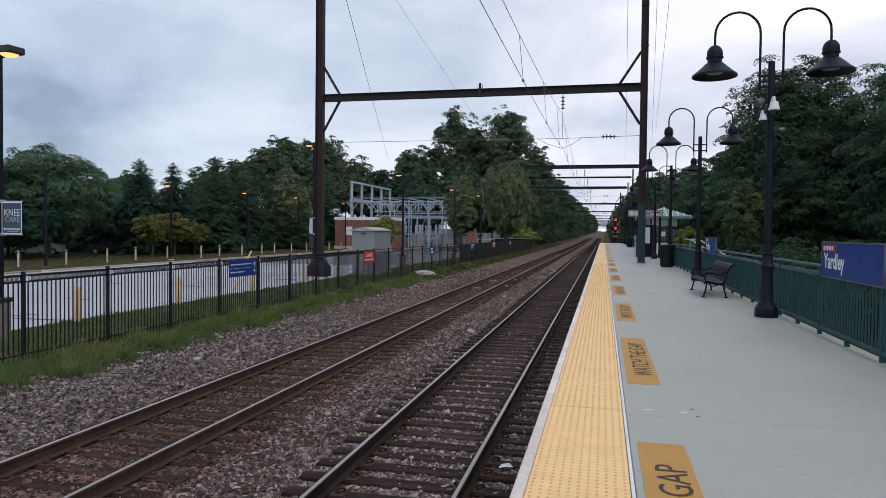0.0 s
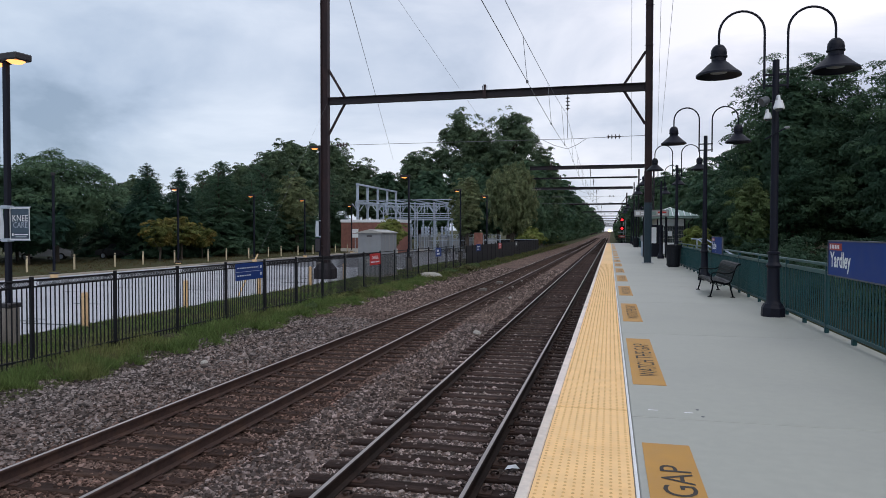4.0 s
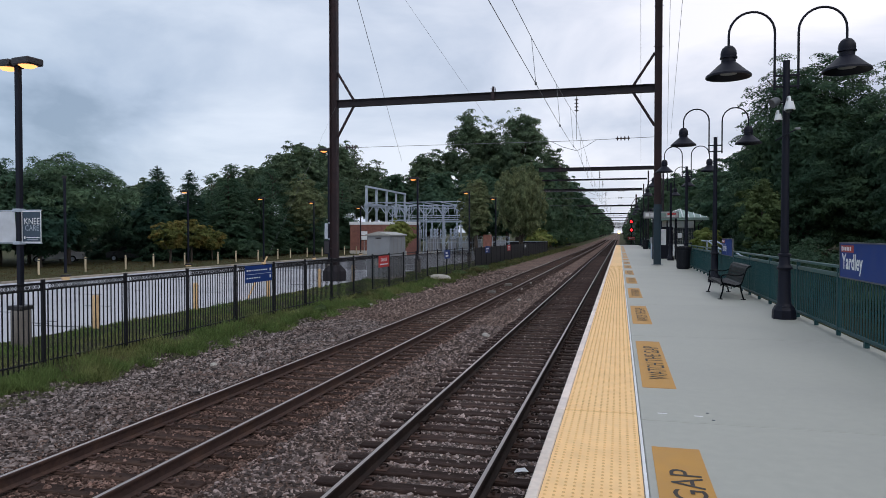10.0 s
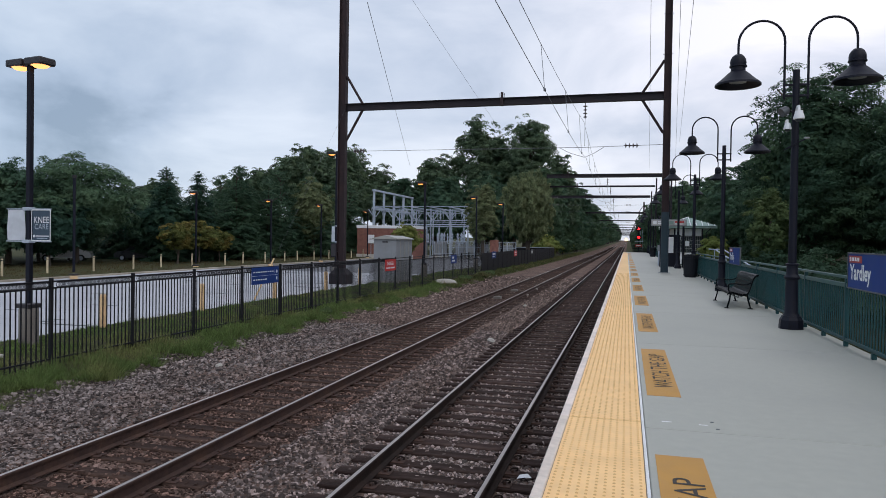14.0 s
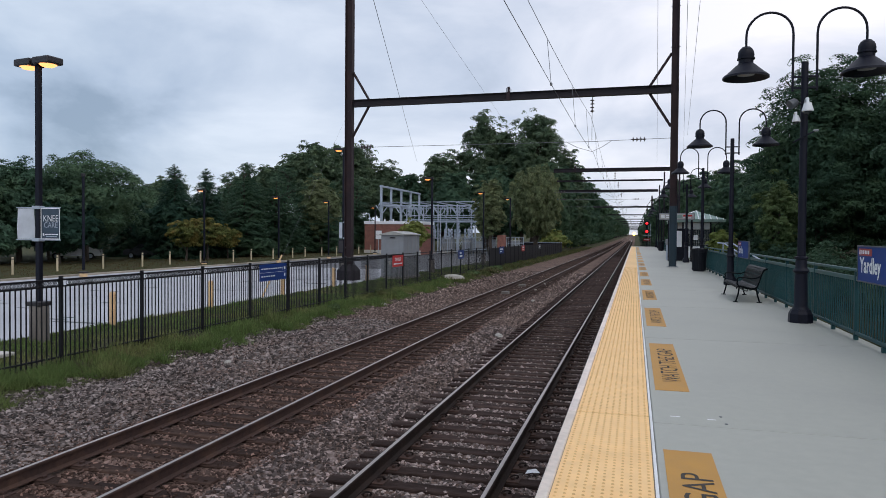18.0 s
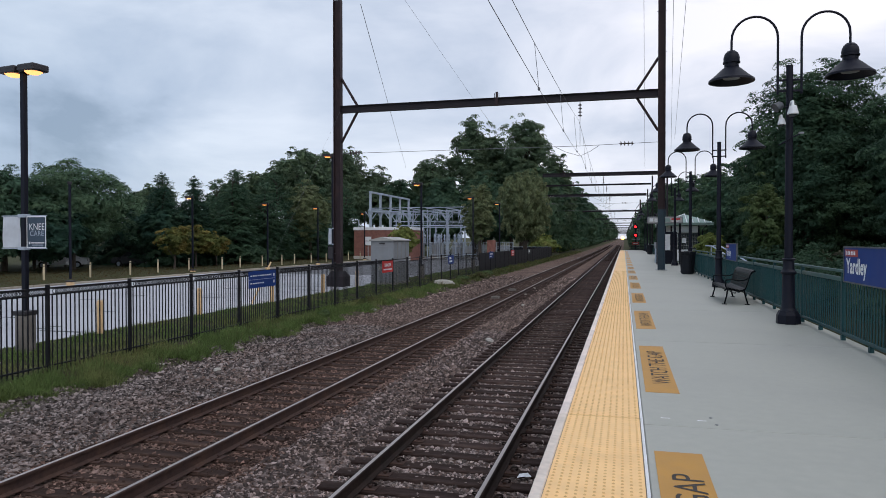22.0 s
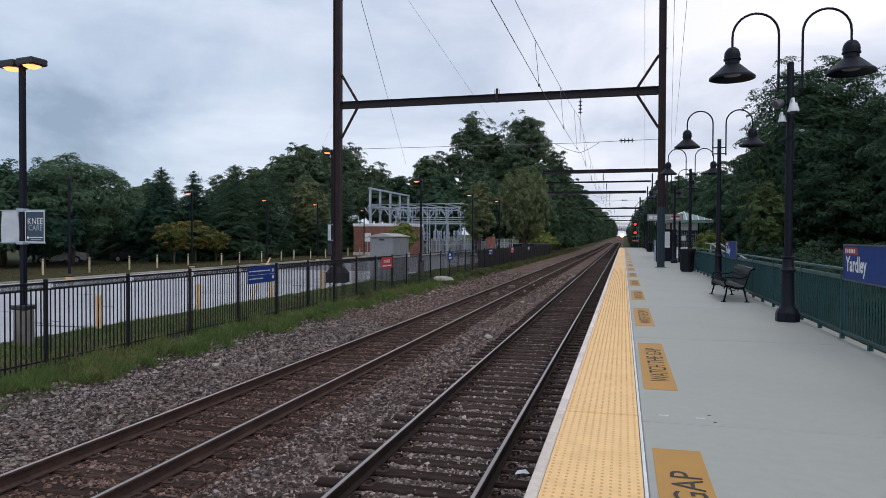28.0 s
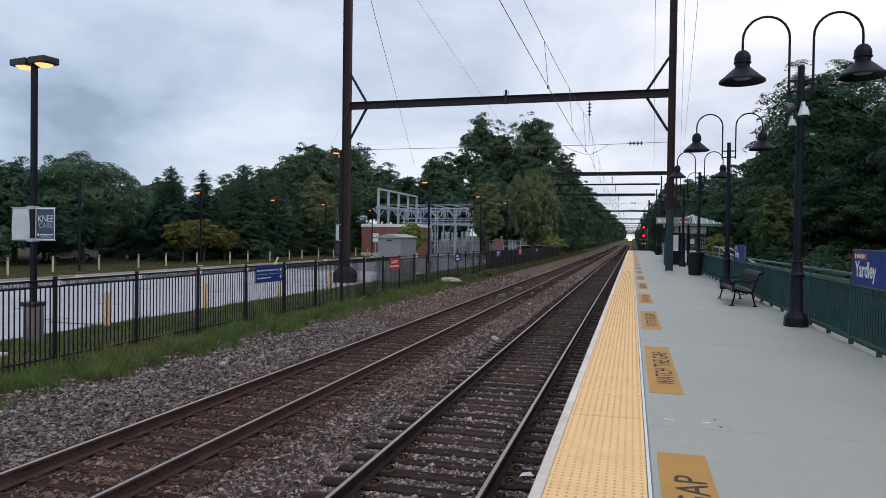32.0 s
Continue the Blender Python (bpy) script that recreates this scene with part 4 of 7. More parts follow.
# cameras and flood light on the first post
for x, y, z, s in ((3.00, 13.76, 3.93, 0.85), (2.84, 13.88, 3.74, 0.62)):
    c = thing("security_camera", "white dome security camera bracketed to a lamp post", "security camera", "cameras on the lamp post", at=pose(x, y, z))
    part("bracket", Geo().tube([(0.0, 0.10, 0.10 * s), (0, 0.02, 0.16 * s), (0, -0.06, 0.15 * s), (0, -0.08, 0.05 * s)], 0.03 * s, 8), M["sign_white"], c, smooth=True)
    part("housing", Geo().lathe([(0.04 * s, 0.06 * s), (0.075 * s, 0.05 * s), (0.085 * s, 0.0), (0.115 * s, -0.10 * s), (0.115 * s, -0.125 * s), (0.09 * s, -0.13 * s)], 16, (0, -0.08, 0)), M["sign_white"], c, smooth=True)
    part("dome", Geo().lathe([(0.08 * s, -0.13 * s), (0.07 * s, -0.165 * s), (0.04 * s, -0.19 * s), (0, -0.195 * s)], 14, (0, -0.08, 0)), M["dark_glass"], c, smooth=True)
fl = thing("flood_light", "grey flood light clamped to a lamp post", "flood light", at=pose(2.86, 13.86, 3.99))
part("housing", Geo().lathe([(0.05, 0.10), (0.09, 0.06), (0.11, -0.08), (0.11, -0.10), (0.02, -0.09)], 12), M["sign_frame"], fl, smooth=True, at=pose(-0.06, 0, 0.02, 0, 62, 20) @ Matrix.Diagonal((0.8, 0.8, 0.8, 1)))
part("arm", Geo().tube([(-0.03, 0, 0.02), (0.09, 0.03, 0.0)], 0.016, 6), M["lamp_black"], fl)
br = thing("camera_arm", "thin dark bracket arms crossing a lamp post", "bracket", at=pose(3.0, 13.9, 3.45))
part("arm", Geo().tube([(-0.20, -0.05, -0.16), (0.02, -0.09, -0.03), (0.18, -0.05, 0.05)], 0.014, 6), M["lamp_black"], br)
part("sensor", Geo().box(0.13, 0.22, -0.09, -0.02, 0.03, 0.07, 0.012), M["cabinet"], br)


# ---- bench and bins ----
def bench():
    root = thing("platform_bench", "glossy dark metal slatted bench with curled armrests", "bench", at=pose(2.42, 17.72, 0))
    ln = 2.42
    # side profile: front roll, dished seat, leaning back, rolled top
    prof = [(-0.015, 0.345), (0.0, 0.385), (0.05, 0.400), (0.13, 0.385), (0.22, 0.362), (0.31, 0.345), (0.39, 0.350), (0.445, 0.395), (0.475, 0.47), (0.50, 0.56), (0.525, 0.65), (0.55, 0.73), (0.585, 0.79), (0.635, 0.815)]
    for k in range(len(prof) - 1):
        (xa, za), (xb, zb) = prof[k], prof[k + 1]
        wide, tilt = math.hypot(xb - xa, zb - za), -math.degrees(math.atan2(zb - za, xb - xa))
        part("seat_slat" if k < 7 else "back_slat", Geo().box(0.004, wide - 0.004, 0.0, ln, -0.012, 0.012, 0.005), M["bench"], root, at=pose(xa, 0, za, 0, tilt, 0))
    part("top_roll", Geo().tube([(0.64, -0.01, 0.805), (0.64, ln + 0.01, 0.805)], 0.026, 10), M["bench"], root, smooth=True)
    for y in (0.05, ln - 0.05):
        part("bench_frame", Geo().tube([(x, y, z - 0.028) for x, z in prof], 0.016, 8), M["bench"], root, smooth=True)
        for pts in ([(0.05, y, 0.37), (0.03, y, 0.2), (-0.02, y, 0.02)], [(0.42, y, 0.35), (0.45, y, 0.2), (0.50, y, 0.02)]):
            leg = part("leg", Geo().tube(pts, 0.019, 8), M["bench"], root, smooth=True)
            part("foot", Geo().box(pts[-1][0] - 0.06, pts[-1][0] + 0.05, y - 0.035, y + 0.035, 0, 0.02, 0.006), M["bench"], leg)
        arm = [(0.045 + 0.045 * math.cos(a), y, 0.545 + 0.045 * math.sin(a)) for a in (4.6, 3.9, 3.1, 2.3, 1.57)] + [(0.16, y, 0.60), (0.30, y, 0.575), (0.42, y, 0.585), (0.53, y, 0.64)]
        part("armrest", Geo().tube([(0.03, y, 0.39), (0.0, y, 0.45)] + arm[1:], 0.017, 8), M["bench"], root, smooth=True)
    part("brace", Geo().tube([(0.25, 0.06, 0.33), (0.29, 0.5, 0.24), (0.31, 1.2, 0.21), (0.29, 1.9, 0.24), (0.25, ln - 0.06, 0.33)], 0.013, 6), M["bench"], root, smooth=True)


bench()


def bin_thing(x, y):
    b = thing("litter_bin", "black slatted steel litter bin with a flared rim", "litter bin", "bins on the platform", at=pose(x, y, 0))
    part("liner", Geo().lathe([(0.27, 0.06), (0.31, 0.86), (0.29, 0.87)], 20), M["bin"], b, smooth=True)
    slat = Geo().add([(-0.032, -0.285, 0.05), (0.032, -0.285, 0.05), (0.036, -0.335, 0.88), (-0.036, -0.335, 0.88), (-0.045, -0.40, 1.02), (0.045, -0.40, 1.02),
                      (-0.032, -0.272, 0.05), (0.032, -0.272, 0.05), (0.036, -0.322, 0.885), (-0.036, -0.322, 0.885), (-0.045, -0.39, 1.03), (0.045, -0.39, 1.03)],
                     [(0, 1, 2, 3), (3, 2, 5, 4), (7, 6, 9, 8), (8, 9, 10, 11), (0, 3, 9, 6), (3, 4, 10, 9), (1, 7, 8, 2), (2, 8, 11, 5), (4, 5, 11, 10), (0, 6, 7, 1)]).mesh("slat", M["bin"])
    for k in range(22):
        part("slat", slat, None, b, at=pose(0, 0, 0, 0, 0, k * 360 / 22))
    for z, r in ((0.1, 0.30), (0.84, 0.35)):
        part("hoop", Geo().lathe([(r - 0.02, z), (r + 0.012, z), (r + 0.012, z + 0.045), (r - 0.02, z + 0.045), (r - 0.02, z)], 22), M["bin"], b)
    part("foot_ring", Geo().lathe([(0.24, 0), (0.25, 0), (0.25, 0.06), (0.24, 0.06)], 18), M["bin"], b)
    part("dome_lid", Geo().lathe([(0.30, 0.87), (0.30, 0.93), (0.24, 1.02), (0.17, 1.05), (0.15, 1.03), (0.15, 0.9)], 20), M["bin"], b, smooth=True)


bin_thing(2.87, 33.3)
bin_thing(2.84, 79.3)


# ---- catenary gantries and wires ----
def h_column(g, x, y, z0, z1, w, d, t=0.03):
    a, b = w / 2, d / 2
    poly = [(-a, -b), (-a + t, -b), (-a + t, -t / 2), (a - t, -t / 2), (a - t, -b), (a, -b), (a, b), (a - t, b), (a - t, t / 2), (-a + t, t / 2), (-a + t, b), (-a, b)]
    return g.upright([(x + px, y + py) for px, py in poly], z0, z1)


def insulator(name, m, parent, ln=0.6, r=0.10, n=4):
    prof = [(0.015, 0.0)]
    for k in range(n):
        z = -ln * (k + 0.5) / n
        prof += [(0.03, z + 0.05), (r, z + 0.005), (r, z - 0.012), (0.03, z - 0.03)]
    prof += [(0.015, -ln)]
    return part(name, Geo().lathe(prof, 10), M["porcelain"], parent, smooth=True, at=m)


def gantry(y, label, painted=False, beam=0.40, top=15.5, left=-16.05, right=1.93, extra=0.0, brace=True, left_top=99.0):
    dx, dz = drift(y)
    root = thing("catenary_gantry", label, "gantry", "gantries over the tracks", at=pose(dx, y, dz))
    slim = 60 < y < 130
    lw, rw = (0.13 if slim else 0.44), 0.36
    z0 = 3.15 if painted else -1.5
    if not slim:
        part("column", h_column(Geo(), left, 0, -1.4, min(top, left_top), lw, 0.13 if slim else 0.36), M["lamp_black" if slim else "steel_brown"], root)
    if not slim:
        part("footing", Geo().box(left - 0.56, left + 0.56, -0.5, 0.5, -1.5, -0.50, 0.05).add([(left + a * 0.5, b * 0.45, -0.50) for a, b in ((-1, -1), (1, -1), (1, 1), (-1, 1))] + [(left + a * 0.3, b * 0.25, -0.22) for a, b in ((-1, -1), (1, -1), (1, 1), (-1, 1))], [(0, 1, 5, 4), (1, 2, 6, 5), (2, 3, 7, 6), (3, 0, 4, 7), (4, 5, 6, 7)]), M["beam"], root)
    if slim:
        part("column", Geo().tube([(right, 0, -0.6), (right, 0, top)], 0.10, 8), M["beam"], root)
    else:
        part("column", h_column(Geo(), right, 0, z0, top, rw, 0.36), M["steel_brown"], root)
    if painted:
        part("painted_column_foot", h_column(Geo(), right, 0, 0.001, 3.15, rw + 0.004, 0.364, 0.034), M["steel_blue"], root, "column foot painted blue-grey")
        part("base_plate", Geo().box(right - 0.28, right + 0.28, -0.28, 0.28, 0.001, 0.03, 0.006), M["cabinet"], root)
        for z in (13.33, 11.25):
            part("step", Geo().tube([(right - 0.24, -0.05, z), (right + 0.24, -0.05, z)], 0.014, 5), M["steel_brown"], root)
    b = Geo()
    zc = 9.14 + extra
    hb, tw = beam / 2, 0.025
    prof = [(-0.16, -hb), (0.16, -hb), (0.16, -hb + tw), (0.013, -hb + tw), (0.013, hb - tw), (0.16, hb - tw), (0.16, hb), (-0.16, hb), (-0.16, hb - tw), (-0.013, hb - tw), (-0.013, -hb + tw), (-0.16, -hb + tw)]
    n, x0, x1 = len(prof), left + lw / 2, right - rw / 2
    b.add([(x0, py, zc + pz) for py, pz in prof] + [(x1, py, zc + pz) for py, pz in prof], [(k, (k + 1) % n, n + (k + 1) % n, n + k) for k in range(n)] + [tuple(range(n))[::-1], tuple(range(n, 2 * n))])
    part("beam", b, M["beam"], root)
    part("beam_splice", Geo().box(-6.78, -6.60, -0.172, 0.172, zc - beam / 2 - 0.012, zc + beam / 2 + 0.015), M["steel_brown"], root)
    part("beam_bracket", Geo().box(-6.75, -6.63, -0.05, 0.05, zc + beam / 2 + 0.015, zc + beam / 2 + 0.32).box(-6.82, -6.80, -0.03, 0.03, zc + beam / 2, zc + beam / 2 + 0.26).box(-6.58, -6.56, -0.03, 0.03, zc + beam / 2, zc + beam / 2 + 0.26), M["steel_brown"], root)
    if brace:
        for xa, xb in ((left + lw / 2, left + 1.25), (right - rw / 2, right - 1.28)):
            for zb in (10.95, 7.22):
                part("knee_brace", Geo().tube([(xa, 0, zb + extra), (xb, 0, zc + (0.12 if zb > 9 else -0.12))], 0.075, 6), M["steel_brown"], root)
    for tx in (NEAR_X,):
        insulator("insulator", pose(tx, 0, zc - beam / 2 - 0.12), root, 0.75, 0.11, 4)
        part("hanger_rod", Geo().tube([(tx, 0, zc - beam / 2), (tx, 0, zc - beam / 2 - 0.14)], 0.02, 5), M["wire"], root)
        part("suspension_rod", Geo().tube([(tx, 0, zc - beam / 2 - 0.86), (tx, 0, 6.62 + extra)], 0.013, 5), M["wire"], root)
    # cross-span with pull-off and strain insulators
    zs = 6.58 + extra
    part("span_wire", Geo().tube([(left + lw / 2, 0, zs + 0.02), (NEAR_X, 0, zs - 0.02), (right - rw / 2, 0, zs + 0.05)], 0.014, 5), M["wire"], root)
    ins = insulator("insulator", pose(0.55, 0, zs + 0.03, 0, 90, 0), root, 0.75, 0.13, 4)
    insulator("insulator", pose(left + 1.4, 0, zs + 0.03, 0, 90, 0), root, 0.7, 0.13, 4)
    part("bridle", Geo().tube([(-3.57, 0, zs), (-2.95, 0, zs - 0.32), (NEAR_X, 0, zs - 0.55), (-1.7, 0, zs - 0.33), (-1.22, 0, zs - 0.03)], 0.013, 5), M["wire"], root)
    return root


gantry(37.3, "brown steel catenary gantry with one column foot painted blue", painted=True)
for y, lx, bm_, rx, tp in ((81, -9.2, 0.42, 4.75, 9.4), (96.5, -10.5, 0.22, 3.75, 10.2), (118.5, -13.1, 0.42, 3.85, 10.0)):
    gantry(y, "brown steel catenary gantry farther down the line", beam=bm_, left=lx, brace=False, top=tp, right=rx, left_top=9.3)
for y in (185, 262, 340, 418, 496, 574, 652, 730, 808, 886, 964, 1050, 1150, 1250, 1350):
    gantry(y, "distant brown catenary gantry over two tracks", top=12.0, right=4.15, left=-13.0)

SUPPORTS = [-38, 37.3, 118.5, 185, 262, 340, 418, 496, 574, 652, 730]


def catenary(tx):
    root = thing("overhead_line", "overhead catenary wires with vertical droppers", "overhead wire", "overhead lines")
    for a, b in zip(SUPPORTS, SUPPORTS[1:]):
        n = 20
        mess, cont = [], []
        for i in range(n + 1):
            u = i / n
            y = a + (b - a) * u
            dx, dz = drift(y)
            x = tx - 0.06 + dx
            mess.append((x, y, 6.45 + 1.45 * (2 * u - 1) ** 2 + dz))
            cont.append((tx + 0.06 + 0.03 * math.cos(u * 6.28) + dx, y, 5.58 + 0.40 * (2 * u - 1) ** 6 + dz))
        part("messenger_wire", Geo().tube(mess, 0.008, 5), M["wire"], root)
        part("contact_wire", Geo().tube(cont, 0.008, 5), M["wire"], root)
        if b < 260:
            for i in range(1, n, 2):
                part("dropper", Geo().tube([mess[i], cont[i]], 0.008, 5), M["wire"], root)
                part("clamp", Geo().box(-0.03, 0.03, -0.05, 0.05, -0.035, 0.035, 0.008), M["wire"], root, at=pose(*cont[i]))


catenary(NEAR_X)
# feeders and line wires
for name, label, pts in (
    ("feeder_wire", "thin feeder wire slanting down towards the substation", [(-32.0, 100, 12.63), (-17.54, 50, 12.52), (-11.76, 30, 12.48)]),
    ("feeder_wire", "thin high feeder wire over the tracks", [(-12.7, 77, 12.1), (-13.5, 60, 15.0), (-14.2, 45, 17.6), (-14.9, 30, 20.2)]),
    ("feeder_wire", "thin feeder wire beside the gantry column", [(2.22, 77, 9.38), (0.84, 30, 11.4), (0.66, 24, 11.65)]),
    ("feeder_wire", "thin feeder wire hung along the gantry columns", [(4.88, 77, 10.5), (2.01, 30, 11.27), (1.64, 24, 11.37)]),
    ("feeder_wire", "second thin feeder wire hung along the gantry columns", [(5.25, 77, 12.3), (2.49, 30, 11.23), (2.14, 24, 11.1)]),
):
    solid(name, Geo().tube(pts, 0.015 if "substation" in label else 0.010, 5), M["wire"], label, "overhead wire", "feeder wires")


# ---- black ornamental fence along the lot ----
def fence():
    root = thing("ornamental_fence", "black ornamental steel fence with a ring frieze", "fence", kind="structure")
    gz = lambda y: -1.19 - 0.0012 * max(0, y - 30)
    pitch = 2.44
    first = 11.66 - 4 * pitch
    post = Geo().box(-0.034, 0.034, -0.034, 0.034, -0.05, 1.80, 0.004).box(-0.038, 0.038, -0.038, 0.038, 1.80, 1.83, 0.01).mesh("post", M["fence_black"])
    picket = Geo().box(-0.007, 0.007, -0.0135, 0.0135, 0.02, 1.60).mesh("picket", M["fence_black"])
    ang = [i * math.pi / 5 for i in range(10)]
    ring = Geo().tube([(0, 0.052 * math.cos(a), 0.047 * math.sin(a)) for a in ang + ang[:1]], 0.009, 4, caps=False).tube([(0.006, 0.061 + 0.052 * math.cos(a), 0.047 * math.sin(a)) for a in ang + ang[:1]], 0.009, 4, caps=False).mesh("ring", M["fence_black"])
    rail = Geo().box(-0.018, 0.018, 0.04, pitch - 0.04, 0, 0.035, 0.004).mesh("rail", M["fence_black"])
    rest = Geo()
    npk = 19
    k, y = 0, first
    while y < 53.5:
        part("post", post, None, root, at=pose(FENCE_X, y, gz(y)))
        for z in (1.735, 1.60, 0.13):
            part("rail", rail, None, root, at=pose(FENCE_X, y, gz(y) + z))
        single = 9.0 < y < 40.0
        for i in range(npk):
            yy = y + pitch * (i + 1) / (npk + 1)
            if single:
                part("picket", picket, None, root, at=pose(FENCE_X, yy, gz(y)))
                if y < 32:
                    part("ring", ring, None, root, at=pose(FENCE_X, yy + pitch / 40, gz(y) + 1.685))
            else:
                rest.box(FENCE_X - 0.006, FENCE_X + 0.006, yy - 0.01, yy + 0.01, gz(y) + 0.02, gz(y) + 1.6)
        k += 1
        y += pitch
    tagged(part("far_pickets", rest, M["fence_black"], root), kind="stuff")
    screen = thing("screened_fence", "black fence backed with dark privacy screening", "fence", kind="structure")
    y0 = y
    while y < 114:
        part("post", post, None, screen, at=pose(FENCE_X, y, gz(y)))
        part("screen_panel", Geo().box(-0.012, 0.012, 0.045, pitch - 0.045, 0.05, 1.72, 0.003), M["fence_black"], screen, at=pose(FENCE_X, y, gz(y)))
        y += pitch
    part("post", post, None, screen, at=pose(FENCE_X, y, gz(y)))
    part("return_panel", Geo().box(FENCE_X - 9, FENCE_X - 0.05, y - 0.012, y + 0.012, gz(y) + 0.05, gz(y) + 1.72), M["fence_black"], screen)
    part("wall_cap", Geo().box(FENCE_X - 9, FENCE_X - 0.05, y - 0.05, y + 0.05, gz(y) + 1.725, gz(y) + 1.80), M["galv"], screen)


fence()


def fence_sign(y, ln, z0, z1, mat, label, bars):
    s = thing("fence_sign", label, "sign", "signs on the fence", at=pose(FENCE_X + 0.05, y, z0))
    h = z1 - z0
    part("plate", Geo().box(-0.004, 0.004, 0, ln, 0, h, 0.001), M[mat], s)
    for a, b, c, d, m in bars:
        part("text_bar", Geo().box(0.005, 0.007, ln * a, ln * b, h * c, h * d), M[m], s)
    return s


W = "sign_white"
fence_sign(19.45, 1.75, 0.02, 0.56, "sign_blue", "blue fence sign with two white lines of small text",
           [(0.06 + k * 0.085, 0.12 + k * 0.085, 0.69, 0.76, W) for k in range(9)] + [(0.06 + k * 0.085, 0.12 + k * 0.085, 0.24, 0.31, W) for k in range(6)] + [(0.84, 0.845, 0.6, 0.8, W), (0.9, 0.95, 0.62, 0.8, W), (0.9, 0.95, 0.2, 0.38, W), (0.02, 0.98, 0.49, 0.505, W)])
red = fence_sign(31.9, 1.6, -0.05, 0.52, "sign_red", "red danger sign with white lettering on the fence", [(0.1, 0.5, 0.2, 0.32, W), (0.53, 0.9, 0.2, 0.32, W)])
lettering("DANGER", M["sign_white"], red, pose(0.006, 0.8, 0.37, 90, 0, 90), 0.95, 0.17, bold=0.03)
fence_sign(45.0, 1.6, -0.05, 0.52, "sign_blue", "small blue sign with white text on the fence", [(0.2, 0.55, 0.55, 0.8, W), (0.2, 0.7, 0.2, 0.4, W)])
fence_sign(59.6, 2.1, -0.05, 0.55, "sign_blue", "dark blue sign on the screened fence", [(0.15, 0.8, 0.55, 0.75, W), (0.15, 0.6, 0.2, 0.35, W)])
fence_sign(72.0, 2.0, -0.1, 0.5, "sign_red", "small red sign on the screened fence", [(0.2, 0.8, 0.55, 0.8, W), (0.2, 0.8, 0.2, 0.35, W)])
fence_sign(85.2, 2.0, -0.1, 0.5, "sign_frame", "small dark sign with white text on the screened fence", [(0.2, 0.8, 0.3, 0.7, W)])


# dark switch box on the gantry's column
sw = thing("switch_box", "black steel switch box strapped to the gantry column", "switch box", at=pose(-16.46, 37.25, 0.45))
part("case", Geo().box(-0.17, 0.17, -0.14, 0.14, 0, 0.78, 0.02), M["lamp_black"], sw)
part("door", Geo().box(-0.14, 0.14, -0.152, -0.141, 0.05, 0.73, 0.004), M["bronze"], sw)
part("strap", Geo().box(0.17, 0.22, -0.05, 0.05, 0.3, 0.36), M["galv"], sw)


# ---- lot lamps, bollards, banner ----
def lot_lamp(x, y, top, heads, label, lens="sodium", base=True, turn=0.0, gz=-1.12, paint="base_concrete"):
    root = thing("parking_lamp", label, "parking lamp", "lamps over the lot", at=pose(x, y, gz))
    h = top - gz
    if base:
        bh = 0.2 if paint == "bollard" else 0.88
        part("concrete_base", Geo().lathe([(0.218, 0.0), (0.218, bh - 0.02), (0.205, bh)], 18), M[paint], root, smooth=True)
        part("base_cover", Geo().box(-0.20, 0.20, -0.20, 0.20, bh, bh + 0.11, 0.02), M["bronze"], root)
    part("pole", Geo().box(-0.06, 0.06, -0.06, 0.06, 0.4 if base else 0.0, h - 0.08, 0.012), M["lamp_black"], root)
    for s in heads:
        hd = part("lamp_head", Geo().box(0.05, 0.60, -0.22, 0.22, -0.01, 0.155, 0.025), M["bronze"], root, "bronze shoebox head", at=pose(0, 0, h - 0.1, 0, 0, turn + (180 if s < 0 else 0)))
        part("lens", Geo().lathe([(0.0, -0.075), (0.13, -0.06), (0.20, -0.011), (0.0, -0.0105)], 14), M[lens], hd, "lit amber lens", smooth=True, at=pose(0.34, 0, 0))
    part("tenon", Geo().box(-0.09, 0.09, -0.09, 0.09, h - 0.1, h + 0.06, 0.01), M["bronze"], root)
    return root


lot_lamp(-13.86, 13.45, 5.66, (-1, 1), "bronze twin-head parking lamp, lit, on a concrete base", turn=-8)
lot_lamp(-17.32, 39.4, 6.82, (-1,), "bronze parking lamp, lit, behind the gantry column", "sodium_far", turn=0)
lot_lamp(-13.87, 47.0, 5.6, (-1,), "bronze parking lamp with a lit amber head", "sodium_far")
for x, y in ((-13.68, 63.5), (-13.05, 74.3)):
    lot_lamp(x, y, 5.6, (-1,), "bronze parking lamp with a lit amber head", "sodium_far", turn=-10)
for x, y, z, lit in ((-31.8, 34.0, 5.0, False), (-34.27, 49.6, 5.15, True), (-31.85, 57.6, 4.98, True), (-32.25, 69.3, 5.15, True), (-33.3, 86.0, 5.2, True)):
    lot_lamp(x, y, z, (-1,) if lit else (), "slim parking lamp with a lit amber head" if lit else "slim unlit parking lamp pole", "sodium_far", paint="bollard")


